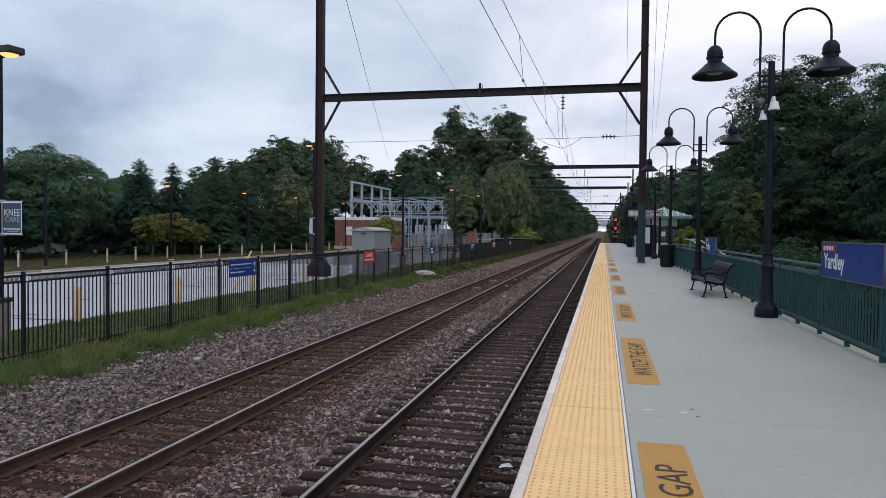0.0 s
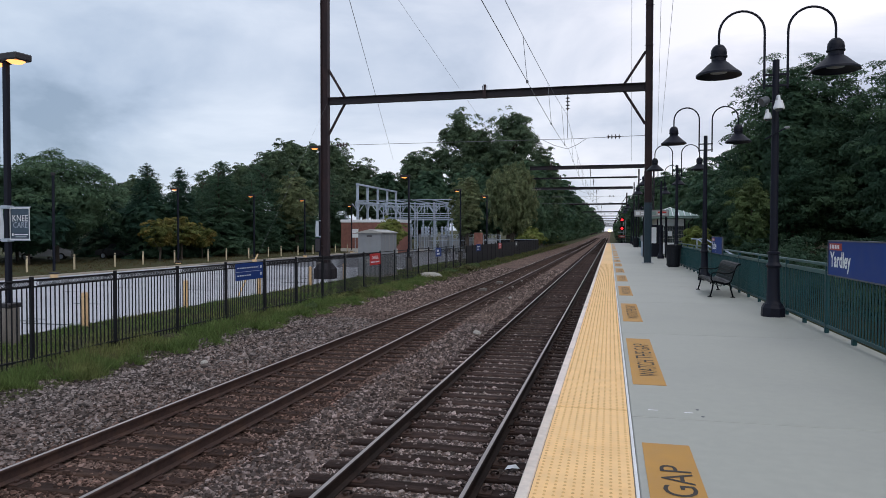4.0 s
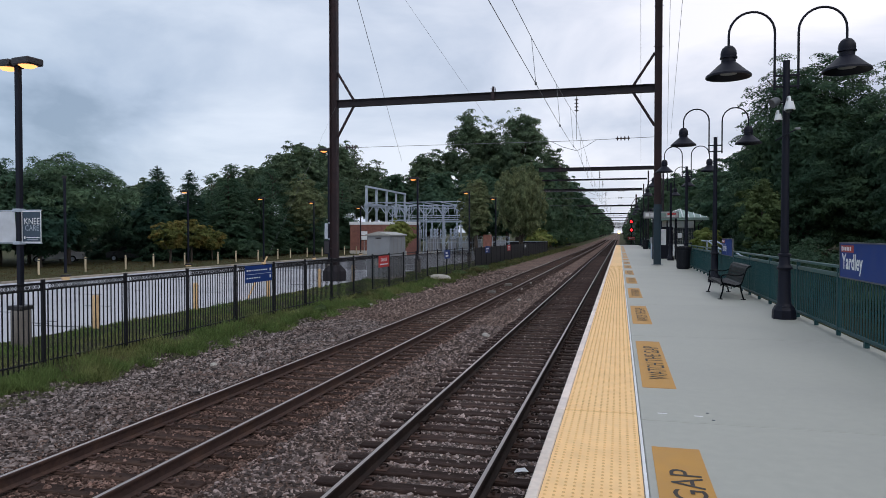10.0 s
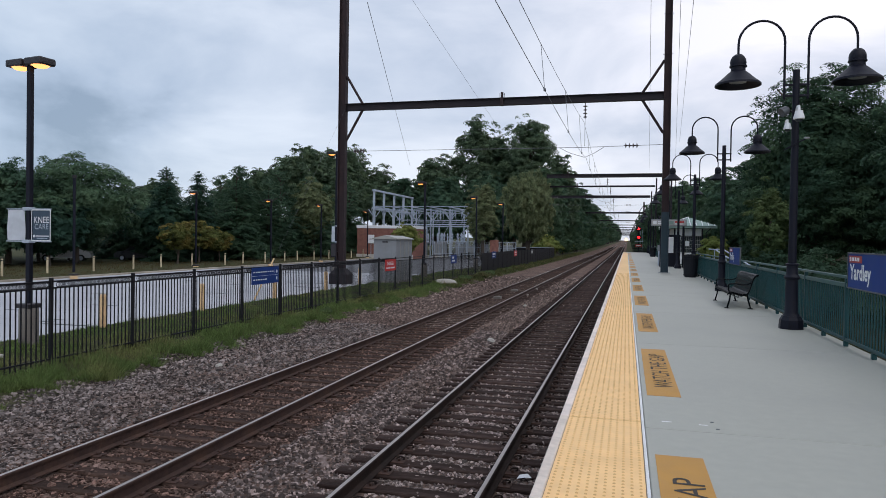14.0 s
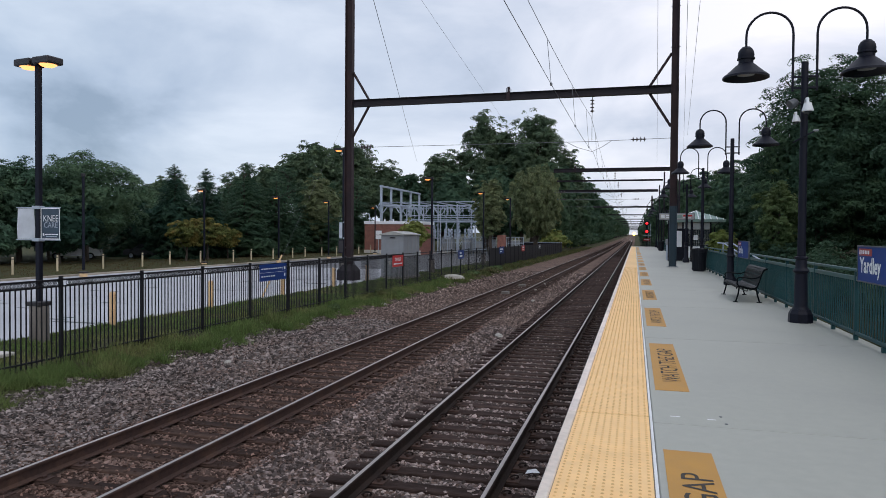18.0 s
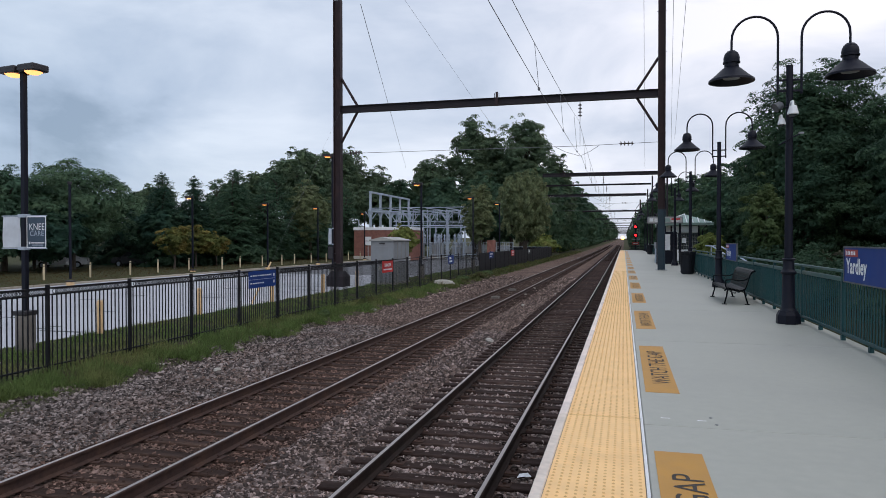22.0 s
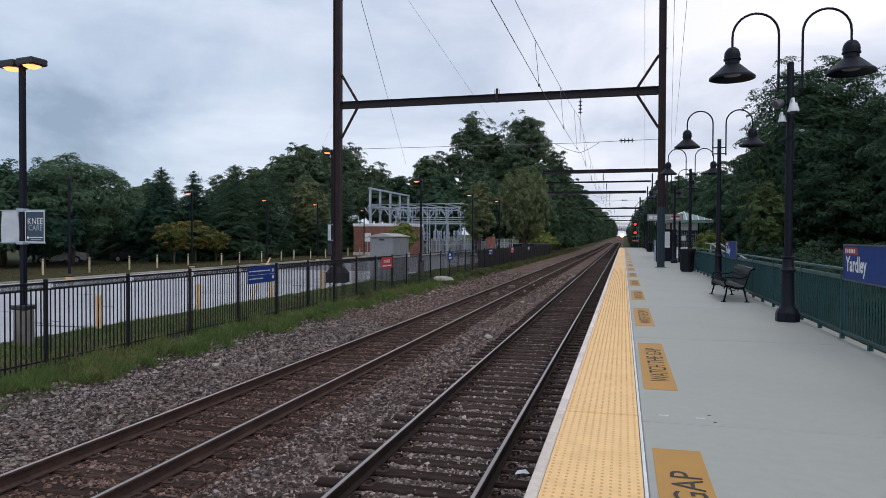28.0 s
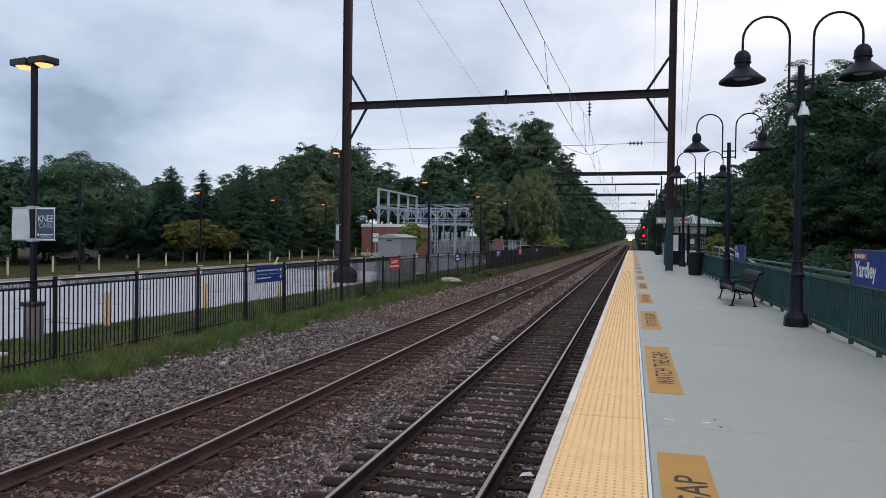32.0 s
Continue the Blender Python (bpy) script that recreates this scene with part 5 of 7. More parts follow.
def banner(x, y, z0, z1, both=True, turn=0):
    root = thing("pole_banner", "pair of fabric banners on a parking lamp pole", "banner", at=pose(x, y, 0, 0, 0, turn))
    for s in ((-1, 1) if both else (-1,)):
        for z in (z0, z1):
            part("banner_arm", Geo().box(min(0.08 * s, 0.66 * s), max(0.08 * s, 0.66 * s), -0.012, 0.012, z - 0.012, z + 0.012), M["galv"], root)
        g, n = Geo(), 7
        vs = []
        for i in range(n + 1):
            for j in range(n + 1):
                u, v = i / n, j / n
                vs.append((s * (0.11 + 0.52 * u), 0.012 * math.sin(5 * v + 3 * u) * (1 if s < 0 else 0.15) - 0.004, z0 + 0.02 + (z1 - z0 - 0.04) * v))
        nb = len(vs)
        vs += [(a, b + 0.006, c) for a, b, c in vs]
        fs = [(i * (n + 1) + j, (i + 1) * (n + 1) + j, (i + 1) * (n + 1) + j + 1, i * (n + 1) + j + 1) for i in range(n) for j in range(n)]
        cloth = part("banner_cloth", g.add(vs, fs + [tuple(q + nb for q in f)[::-1] for f in fs]), M["banner_pale"] if s < 0 or not both else M["banner_slate"], root, "pale creased banner" if s < 0 else "slate banner with white text")
        if s > 0 and both:
            for a, b, c, d in ((0.09, 0.11, z0 + 0.01, z1 - 0.01), (0.635, 0.655, z0 + 0.01, z1 - 0.01), (0.11, 0.635, z0 + 0.012, z0 + 0.035), (0.11, 0.635, z1 - 0.035, z1 - 0.012)):
                part("banner_edge", Geo().box(a, b, -0.02, -0.014, c, d), M["sign_white"], root)
            lettering("KNEE", M["sign_white"], root, pose(0.39, -0.016, z0 + 0.52, 90, 0, 0), 0.44, 0.15)
            lettering("CARE", M["galv"], root, pose(0.39, -0.016, z0 + 0.36, 90, 0, 0), 0.40, 0.13)
            part("text_bar", Geo().box(0.22, 0.60, -0.018, -0.012, z0 + 0.12, z0 + 0.145), M["sign_white"], root)
            part("text_bar", Geo().box(0.15, 0.19, -0.018, -0.012, z0 + 0.10, z0 + 0.16), M["sign_white"], root)
            part("text_bar", Geo().box(0.25, 0.56, -0.018, -0.012, z0 + 0.07, z0 + 0.09), M["galv"], root)
    for z in (z0, z1):
        part("clamp", Geo().box(-0.10, 0.10, -0.10, 0.10, z - 0.04, z + 0.04, 0.01), M["galv"], root)


banner(-13.88, 13.45, 1.36, 2.14)
banner(-17.25, 39.4, 1.31, 2.29, both=False, turn=-35)


def bollard(x, y, h, r, mat, label, gz, group):
    b = thing("bollard", label, "bollard", group, at=pose(x, y, gz))
    part("post", Geo().lathe([(r, -0.1), (r, h - 0.03), (r * 0.8, h), (0.0, h + 0.01)], 12), M[mat], b, smooth=True)
    part("cap_band", Geo().lathe([(r + 0.004, h - 0.14), (r + 0.004, h - 0.08)], 12), M["bronze" if mat == "post_pale" else "bollard"], b)


for x, y in ((-14.35, 16.45), (-14.55, 21.5), (-14.6, 26.8), (-14.6, 32.0), (-14.6, 36.6)):
    bollard(x, y, 0.97, 0.092, "bollard", "yellow bollard at the edge of the lot", -1.12, "bollards beside the fence")
for k in range(19):
    bollard(-35.4 + (0.6 if k > 6 else 0) + 0.25 * math.sin(k * 2.1), 28.5 + k * 3.7, 1.05, 0.065, "post_pale", "pale timber post along the far kerb", -1.0, "posts along the far kerb")
guy = thing("guy_wire", "guy wire with a yellow plastic guard", "guy wire", at=pose(-14.9, 25.6, -1.12))
part("anchor_wire", Geo().tube([(0, 0, -0.1), (-0.95, 11.5, 10.1)], 0.003, 5), M["wire"], guy)
part("guard", Geo().tube([(0.0, 0.03, 0.03), (-0.16, 1.95, 1.71)], 0.035, 8), M["bollard"], guy)
# pale slab and drain on the lawn near the lamp
solid("lawn_slab", Geo().box(-14.2, -12.9, 10.4, 11.9, -1.2, -1.06, 0.02), M["kerb"], "pale concrete pad in the grass", "slab")
rock = Geo().lathe([(0.45, -0.1), (0.55, 0.1), (0.42, 0.28), (0.2, 0.36), (0.0, 0.38)], 9)
solid("boulder", rock, M["rock"], "pale flat boulder in the grass", "boulder").matrix_basis = pose(-11.0, 42.0, -1.25) @ Matrix.Diagonal((1.5, 0.9, 0.9, 1))

# ---- grey equipment shed, brick house and substation ----
shed = thing("equipment_shed", "grey steel equipment shed with a low gable roof", "shed", at=pose(-14.72, 39.1, -1.1))
part("wall_shell", Geo().box(0, 1.45, 0, 3.1, 0.12, 2.62, 0.015), M["cabinet"], shed)
part("plinth", Geo().box(-0.05, 1.5, -0.05, 3.15, -0.1, 0.12), M["wall_concrete"], shed)
part("roof", Geo().prism([(-0.08, 2.622), (1.53, 2.622), (1.53, 2.68), (0.725, 2.86), (-0.08, 2.68)], -0.1, 3.2), M["cabinet_roof"], shed)
part("door", Geo().box(0.28, 1.17, -0.03, -0.001, 0.2, 2.3, 0.008), M["cabinet"], shed)
part("vent", Geo().box(0.5, 0.95, -0.045, -0.031, 0.85, 1.05, 0.004), M["cabinet_roof"], shed)
part("vent", Geo().box(0.55, 0.9, -0.015, -0.002, 2.42, 2.50, 0.003), M["bronze"], shed)
for y in (0.75, 1.55, 2.35):
    part("seam", Geo().box(1.45, 1.47, y - 0.02, y + 0.02, 0.15, 2.6), M["cabinet_roof"], shed)

house = thing("brick_substation_house", "low red brick substation house with a white parapet", "building", at=pose(-35.6, 88, -1.1))
part("wall", Geo().box(0, 8.0, 0, 6, -0.3, 4.05), M["brick"], house)
part("parapet", Geo().box(-0.08, 8.08, -0.08, 6.08, 4.052, 4.45, 0.02), M["sign_white"], house, "white parapet band")
part("base_course", Geo().box(-0.06, 8.06, -0.06, -0.002, -0.3, 0.55), M["kerb"], house, "pale base course")
dr = part("door", Geo().box(5.6, 6.7, -0.05, -0.002, 0.56, 2.6, 0.01), M["steel_brown"], house)
part("handle", Geo().box(6.55, 6.6, -0.1, -0.051, 1.5, 1.6, 0.01), M["galv"], dr)
for z in (2.0, 2.62):
    part("wall_box", Geo().box(1.6, 2.5, -0.14, -0.002, z, z + 0.55, 0.01), M["sign_white"], house)
part("conduit", Geo().tube([(2.05, -0.05, 0.0), (2.05, -0.05, 1.99)], 0.04, 6), M["galv"], house)
part("mast", Geo().tube([(0.3, 1, 4.45), (0.3, 1, 5.5)], 0.05, 6), M["galv"], house)
for r_ in range(52):
    z = -0.2 + r_ * 0.08
    part("brick_joint", Geo().box(0.0, 8.0, -0.004, -0.001, z, z + 0.012), M["mortar"], house)


def lattice(g, a, b, w, n):
    """A light lattice girder or mast from a to b: four chords with zig-zag lacing."""
    a, b = Vector(a), Vector(b)
    d = (b - a).normalized()
    s1 = d.cross(Vector((0, 0, 1)) if abs(d.z) < 0.9 else Vector((0, 1, 0))).normalized() * w / 2
    s2 = d.cross(s1).normalized() * w / 2
    for p in (s1 + s2, s1 - s2, -s1 + s2, -s1 - s2):
        g.tube([a + p, b + p], 0.045, 4)
    for i in range(n):
        p, q = a.lerp(b, i / n), a.lerp(b, (i + 1) / n)
        f = 1 if i % 2 else -1
        g.tube([p + s1 * f + s2, q - s1 * f + s2], 0.025, 4)
        g.tube([p + s1 * f - s2, q - s1 * f - s2], 0.025, 4)
    return g


sub = thing("substation_frame", "galvanised steel substation frame with insulators and busbars", "substation", at=pose(0, 0, -1.1))
COLS = [-37.6, -34.6, -31.6, -28.6, -25.6, -22.8]
for row, y in enumerate((100, 112)):
    for x in COLS:
        part("mast", Geo().box(x - 0.085, x + 0.085, y - 0.085, y + 0.085, 0, 7.3), M["galv"], sub)
        for s in (-1, 1):
            part("knee_brace", Geo().tube([(x + s * 0.16, y, 6.0), (x + s * 1.0, y, 7.15)], 0.08, 4), M["galv"], sub)
    part("girder", lattice(Geo(), (COLS[0], y, 7.35), (COLS[-1], y, 7.35), 0.55, 22), M["galv"], sub)
for x in COLS:
    part("girder", lattice(Geo(), (x, 100, 7.3), (x, 112, 7.3), 0.45, 12), M["galv"], sub)
for y in (100, 104.5, 109.5, 114.5, 119.5):
    part("tall_mast", Geo().box(-37.9, -37.6, y - 0.15, y + 0.15, 0, 10.1), M["galv"], sub)
    for s in (-1, 1):
        part("knee_brace", Geo().tube([(-37.75, y + s * 0.16, 6.0), (-37.75, y + s * 1.1, 7.2)], 0.08, 4), M["galv"], sub)
part("top_beam", Geo().box(-37.92, -37.58, 99.7, 119.8, 9.98, 10.25), M["galv"], sub)
part("top_beam", Geo().box(-37.95, -37.55, 99.6, 120, 7.2, 7.5), M["galv"], sub)
rs = random.Random(8)
ins_mesh = Geo().lathe([(0.05, 0)] + [p for k in range(6) for p in ((0.08, 0.08 + k * 0.2), (0.19, 0.14 + k * 0.2), (0.08, 0.2 + k * 0.2))] + [(0.05, 1.35)], 8).mesh("post_insulator", M["galv"])
for x in [-32.6 + k * 1.9 for k in range(6)]:
    for y in (98.6,):
        part("support_post", Geo().box(x - 0.07, x + 0.07, y - 0.07, y + 0.07, 0, 3.4), M["galv"], sub)
        part("post_insulator", ins_mesh, None, sub, at=pose(x, y, 3.4))
        part("post_insulator", ins_mesh, None, sub, at=pose(x + rs.uniform(-0.2, 0.2), y, 5.6))
        part("drop_conductor", Geo().tube([(x, y, 4.7), (x + rs.uniform(-0.4, 0.4), y + 0.6, 7.2)], 0.03, 4), M["galv"], sub)
for y in (98.6, 108.5):
    for z in (4.85, 5.5):
        part("busbar", Geo().tube([(-33.6, y, z), (-22.4, y, z)], 0.06, 6), M["galv"], sub)
part("girder", lattice(Geo(), (-33.6, 99.4, 4.75), (COLS[-1], 99.4, 4.75), 0.35, 26), M["galv"], sub)
string_mesh = Geo().lathe([(0.03, 0)] + [p for k in range(7) for p in ((0.05, -0.10 - k * 0.13), (0.14, -0.14 - k * 0.13), (0.05, -0.18 - k * 0.13))] + [(0.03, -1.1)], 8).mesh("insulator_string", M["galv"])
for x in [-33.2 + k * 0.95 for k in range(12)]:
    part("insulator_string", string_mesh, None, sub, at=pose(x, 99.6, 7.1))
    part("jumper", Geo().tube([(x, 99.6, 6.0), (x + 0.25, 99.3, 5.4), (x, 99.0, 4.9)], 0.025, 4), M["galv"], sub)
for x in [-33.0 + k * 1.45 for k in range(8)]:
    part("bus_stand", Geo().box(x - 0.05, x + 0.05, 95.0, 95.1, 0, 2.1).box(x - 0.45, x + 0.45, 95.0, 95.1, 2.1, 2.2), M["galv"], sub)
    for dx in (-0.35, 0.35):
        part("post_insulator", ins_mesh, None, sub, at=pose(x + dx, 95.05, 2.2))
for x0, x1 in zip(COLS, COLS[1:]):
    part("cross_brace", Geo().tube([(x0, 112, 0.3), (x1, 112, 5.5)], 0.04, 4), M["galv"], sub)
for k, x in enumerate((-32.0, -29.0, -26.0, -23.0)):
    tr = thing("transformer", "grey transformer tank with cooling fins", "transformer", "transformers in the yard", at=pose(x, 96.5, -1.1))
    part("tank", Geo().box(-0.8, 0.8, -0.6, 0.6, 0.3, 2.3, 0.05), M["cabinet"], tr)
    part("plinth", Geo().box(-0.95, 0.95, -0.75, 0.75, -0.1, 0.3), M["kerb"], tr)
    for j in range(6):
        part("fin", Geo().box(-0.75 + j * 0.28, -0.68 + j * 0.28, -0.85, -0.6, 0.5, 2.0), M["cabinet_roof"], tr)
    for j in (-0.5, 0, 0.5):
        part("bushing", ins_mesh, None, tr, at=pose(j, 0, 2.3))
wire_f = thing("yard_fence", "galvanised mesh fence round the substation yard", "fence", kind="structure")
for k in range(11):
    x = -26.0 + k * 1.15
    part("post", Geo().tube([(x, 93, -1.1), (x, 93, 1.3)], 0.04, 6), M["galv"], wire_f)
for z in (-0.4, 0.5, 1.3):
    part("rail", Geo().tube([(-26, 93, z), (-14.5, 93, z)], 0.03, 6), M["galv"], wire_f)
mesh_g = Geo()
for k in range(58):
    x = -26 + k * 0.2
    mesh_g.tube([(x, 93.02, -1.0), (x, 93.02, 1.28)], 0.012, 4, caps=False)
tagged(part("mesh_wires", mesh_g, M["galv"], wire_f), kind="stuff")
# grey and white yard cabinets
for x, w, h, m in ((-19.8, 1.0, 2.0, "cabinet"), (-18.2, 0.9, 1.6, "cabinet_roof"), (-16.6, 1.2, 1.9, "cabinet"), (-21.6, 0.9, 1.8, "cabinet_roof"), (-23.4, 1.0, 1.7, "cabinet")):
    c = thing("yard_cabinet", "pale steel cabinet in the substation yard", "cabinet", "cabinets in the yard", at=pose(x, 95, -1.1))
    part("body", Geo().box(0, w, 0, 0.8, 0, h, 0.02), M[m], c)
    part("roof", Geo().box(-0.05, w + 0.05, -0.05, 0.85, h + 0.001, h + 0.07, 0.01), M["cabinet_roof"], c)
solid("brick_pier", Geo().box(-17.9, -16.9, 92, 93, -1.2, 1.6, 0.01), M["brick"], "short red brick pier by the yard", "brick pier")

# ---- shelter, information board, signal ----
sh = thing("platform_shelter", "platform shelter with a pale green hipped roof", "shelter", at=pose(3.35, 52, 0))
for k, x in enumerate((0.0, 0.62, 1.24, 1.86)):
    part("corner_post" if k in (0, 3) else "mullion", Geo().box(x - 0.05, x + 0.05, -0.05, 0.05, 0, 2.6, 0.008), M["lamp_black"], sh)
for k in range(3):
    x = 0.05 + k * 0.62
    part("pane", Geo().box(x + 0.02, x + 0.50, -0.01, 0.01, 0.9, 2.05), M["dark_glass"], sh)
    for j in range(1, 4):
        part("glazing_bar", Geo().box(x + 0.02 + j * 0.12 - 0.006, x + 0.02 + j * 0.12 + 0.006, -0.016, -0.011, 0.9, 2.05), M["shelter_wall"], sh)
    part("lower_panel", Geo().box(x + 0.005, x + 0.515, -0.02, 0.02, 0.08, 0.88, 0.004), M["sign_white"], sh)
    part("upper_panel", Geo().box(x + 0.005, x + 0.515, -0.02, 0.02, 2.1, 2.58, 0.004), M["sign_white"], sh)
    for z in (1.18, 1.47, 1.76):
        part("glazing_bar", Geo().box(x + 0.02, x + 0.50, -0.0175, -0.0105, z, z + 0.014), M["shelter_wall"], sh)
part("notice", Geo().box(0.72, 1.0, -0.03, -0.021, 1.35, 1.7), M["sign_white"], sh, "white paper notice")
part("notice", Geo().box(0.28, 0.42, -0.03, -0.021, 1.75, 2.0), M["sign_white"], sh)
part("side_wall", Geo().box(-0.03, 0.03, 0.05, 7.5, 0.05, 2.6), M["shelter_wall"], sh)
part("side_wall", Geo().box(1.83, 1.89, 0.05, 7.5, 0.05, 2.6), M["shelter_wall"], sh)
part("back_wall", Geo().box(-0.03, 1.89, 7.5, 7.56, 0.05, 2.6), M["shelter_wall"], sh)
part("fascia", Geo().box(-0.75, 2.75, -0.8, 8.3, 2.62, 2.78, 0.01), M["roof_green"], sh)
e0, e1, ez, rz = (-0.8, 2.8), (-0.85, 8.35), 2.782, 3.45
part("roof", Geo().add([(e0[0], e1[0], ez), (e0[1], e1[0], ez), (e0[1], e1[1], ez), (e0[0], e1[1], ez), (1.0, 1.2, rz), (1.0, 6.3, rz)], [(0, 1, 4), (1, 2, 5, 4), (2, 3, 5), (3, 0, 4, 5), (0, 3, 2, 1)]), M["roof_green"], sh, "pale green hipped roof")
for k in range(9):
    x = e0[0] + 0.2 + k * 0.4
    t_ = 1 - abs(x - 1.0) / 1.8
    part("roof_seam", Geo().tube([(x, e1[0], ez + 0.015), (x, e1[0] + 2.05 * t_, ez + (rz - ez) * t_ + 0.015)], 0.035, 4), M["sign_white"], sh)
for k in range(9):
    y = 0.6 + k * 0.8
    part("roof_seam", Geo().tube([(e0[0], y, ez + 0.02), (1.0, max(1.2, min(6.3, y)), rz + 0.02)], 0.035, 4), M["sign_white"], sh)
part("drain_pipe", Geo().tube([(2.35, -0.6, 2.6), (2.1, -0.2, 2.3), (2.1, -0.2, 0.0)], 0.035, 6), M["lamp_black"], sh)

board = thing("information_board", "grey electronic information board on two dark posts", "information board", at=pose(1.52, 46, 0))
part("case", Geo().box(0, 2.15, -0.12, 0.12, 2.62, 3.05, 0.015), M["cabinet"], board)
part("screen", Geo().box(0.06, 2.09, -0.126, -0.121, 2.68, 2.99), M["shelter_wall"], board)
for a, b, z0, z1, m in ((0.12, 0.34, 2.74, 2.94, "sign_white"), (0.42, 0.95, 2.86, 2.93, "sign_white"), (0.42, 0.85, 2.74, 2.81, "sign_white"), (1.08, 1.36, 2.72, 2.95, "roof_green"), (1.45, 1.98, 2.84, 2.94, "sign_red"), (1.45, 1.9, 2.73, 2.79, "sign_white")):
    part("text_bar", Geo().box(a, b, -0.131, -0.127, z0, z1), M[m], board)
for x in (0.62, 1.98):
    part("post", Geo().box(x - 0.06, x + 0.06, 0.13, 0.25, 0, 3.02, 0.01), M["lamp_black"], board)
for k, x in enumerate((0.9, 1.25)):
    vm = thing("ticket_validator", "slim white and grey fare validator on the platform", "fare validator", "validators by the shelter", at=pose(2.2 + k * 0.5, 49 + k, 0))
    part("pedestal", Geo().box(-0.1, 0.1, -0.08, 0.08, 0, 1.0, 0.01), M["galv"], vm)
    part("head", Geo().box(-0.14, 0.14, -0.14, 0.1, 1.001, 1.4, 0.02), M["sign_white" if k else "cabinet"], vm)
case = thing("notice_case", "tall dark notice case with white posters", "notice case", at=pose(3.0, 47.5, 0))
part("frame", Geo().box(-0.42, 0.42, -0.05, 0.05, 0.0, 2.1, 0.01), M["lamp_black"], case)
part("poster", Geo().box(-0.34, 0.0, -0.056, -0.051, 0.9, 1.95), M["sign_white"], case)

sig = thing("railway_signal", "two-head railway signal showing red over red", "railway signal", at=pose(1.95, 119, -1.3))
part("mast", Geo().tube([(0, 0, 0), (0, 0, 5.8)], 0.08, 8), M["lamp_black"], sig)
for z in (5.1, 3.7):
    hd = part("signal_head", Geo().lathe([(0.42, 0), (0.44, 0.05), (0.42, 0.1)], 18), M["bin"], sig, "black round signal head", at=pose(0, -0.1, z, 90, 0, 0))
    part("lens", Geo().lathe([(0.0, 0.14), (0.16, 0.135), (0.21, 0.105), (0.0, 0.101)], 14), M["signal_red"], hd, "lit red lens")
    part("hood", Geo().tube([(0.22 * math.cos(a), 0.22 * math.sin(a) + 0.0, 0.25) for a in [k * math.pi / 8 for k in range(9)]], 0.03, 4), M["bin"], hd)
part("plate", Geo().box(-0.55, 0.55, -0.13, -0.09, 2.1, 2.55, 0.01), M["sign_orange"], sig, "faded red plate")
part("plate_bar", Geo().box(-0.4, 0.4, -0.14, -0.131, 2.25, 2.4), M["sign_white"], sig)
part("ladder", Geo().box(0.25, 0.29, 0, 0.04, 0, 5.0).box(0.55, 0.59, 0, 0.04, 0, 5.0), M["galv"], sig)
part("platform_step", Geo().box(-0.6, 0.7, -0.3, 0.4, 3.0, 3.05), M["galv"], sig)

# ---- parked cars behind the trees ----
def car(x, y, turn, paint, label):
    root = thing("parked_car", label, "car", "cars behind the trees", at=pose(x, y, -0.98, 0, 0, turn))
    prof = [(-2.2, 0.35), (-2.2, 0.75), (-1.9, 0.95), (-1.2, 1.0), (-0.6, 1.42), (0.8, 1.45), (1.6, 1.02), (2.15, 0.92), (2.25, 0.6), (2.2, 0.35)]
    part("body", Geo().prism(prof, -0.88, 0.88), M[paint], root)
    for s in (-0.885, 0.885):
        part("side_window", Geo().prism([(-1.0, 1.02), (-0.55, 1.36), (0.75, 1.38), (1.35, 1.04)], s - 0.006, s + 0.006), M["dark_glass"], root)
    for wx in (-1.4, 1.4):
        for s in (-1, 1):
            w = part("wheel", Geo().tube([(wx, s * 0.70, 0.33), (wx, s * 0.9, 0.33)], 0.33, 14), M["rubber"], root)
            part("rim", Geo().tube([(wx, s * 0.895, 0.33), (wx, s * 0.91, 0.33)], 0.2, 10), M["galv"], w)
    for s in (-0.6, 0.6):
        part("headlight", Geo().box(2.18, 2.26, s - 0.18, s + 0.18, 0.65, 0.8, 0.01), M["opal"], root)


car(-50.0, 52.4, 35, "car_white", "white parked car behind roadside trees")
car(-45.5, 57.0, 10, "car_dark", "dark parked car in the shade of trees")


# ---- trees, shrubs and grass ----
def cards(pos, nrm, size, r, aspect=0.55, sides=4, along=None):
    """Leaf-shaped quads at pos, facing nrm, turned at random."""
    n = len(pos)
    nrm = nrm / np.linalg.norm(nrm, axis=1, keepdims=True)
    t = np.cross(nrm, r.normal(size=(n, 3))) if along is None else along - nrm * (along * nrm).sum(1, keepdims=True)
    t /= np.linalg.norm(t, axis=1, keepdims=True) + 1e-9
    b = np.cross(nrm, t)
    s = size[:, None] if np.ndim(size) else size
    fold = nrm * s * 0.12
    if sides == 3:
        return np.stack([pos - t * s * 0.6 + b * s * aspect * 0.45, pos + t * s * 0.75, pos - t * s * 0.45 - b * s * aspect * 0.6], 1).reshape(-1, 3)
    return np.stack([pos - t * s * 0.5, pos + b * s * aspect * 0.5 - fold, pos + t * s * 0.5, pos - b * s * aspect * 0.5 - fold], 1).reshape(-1, 3)


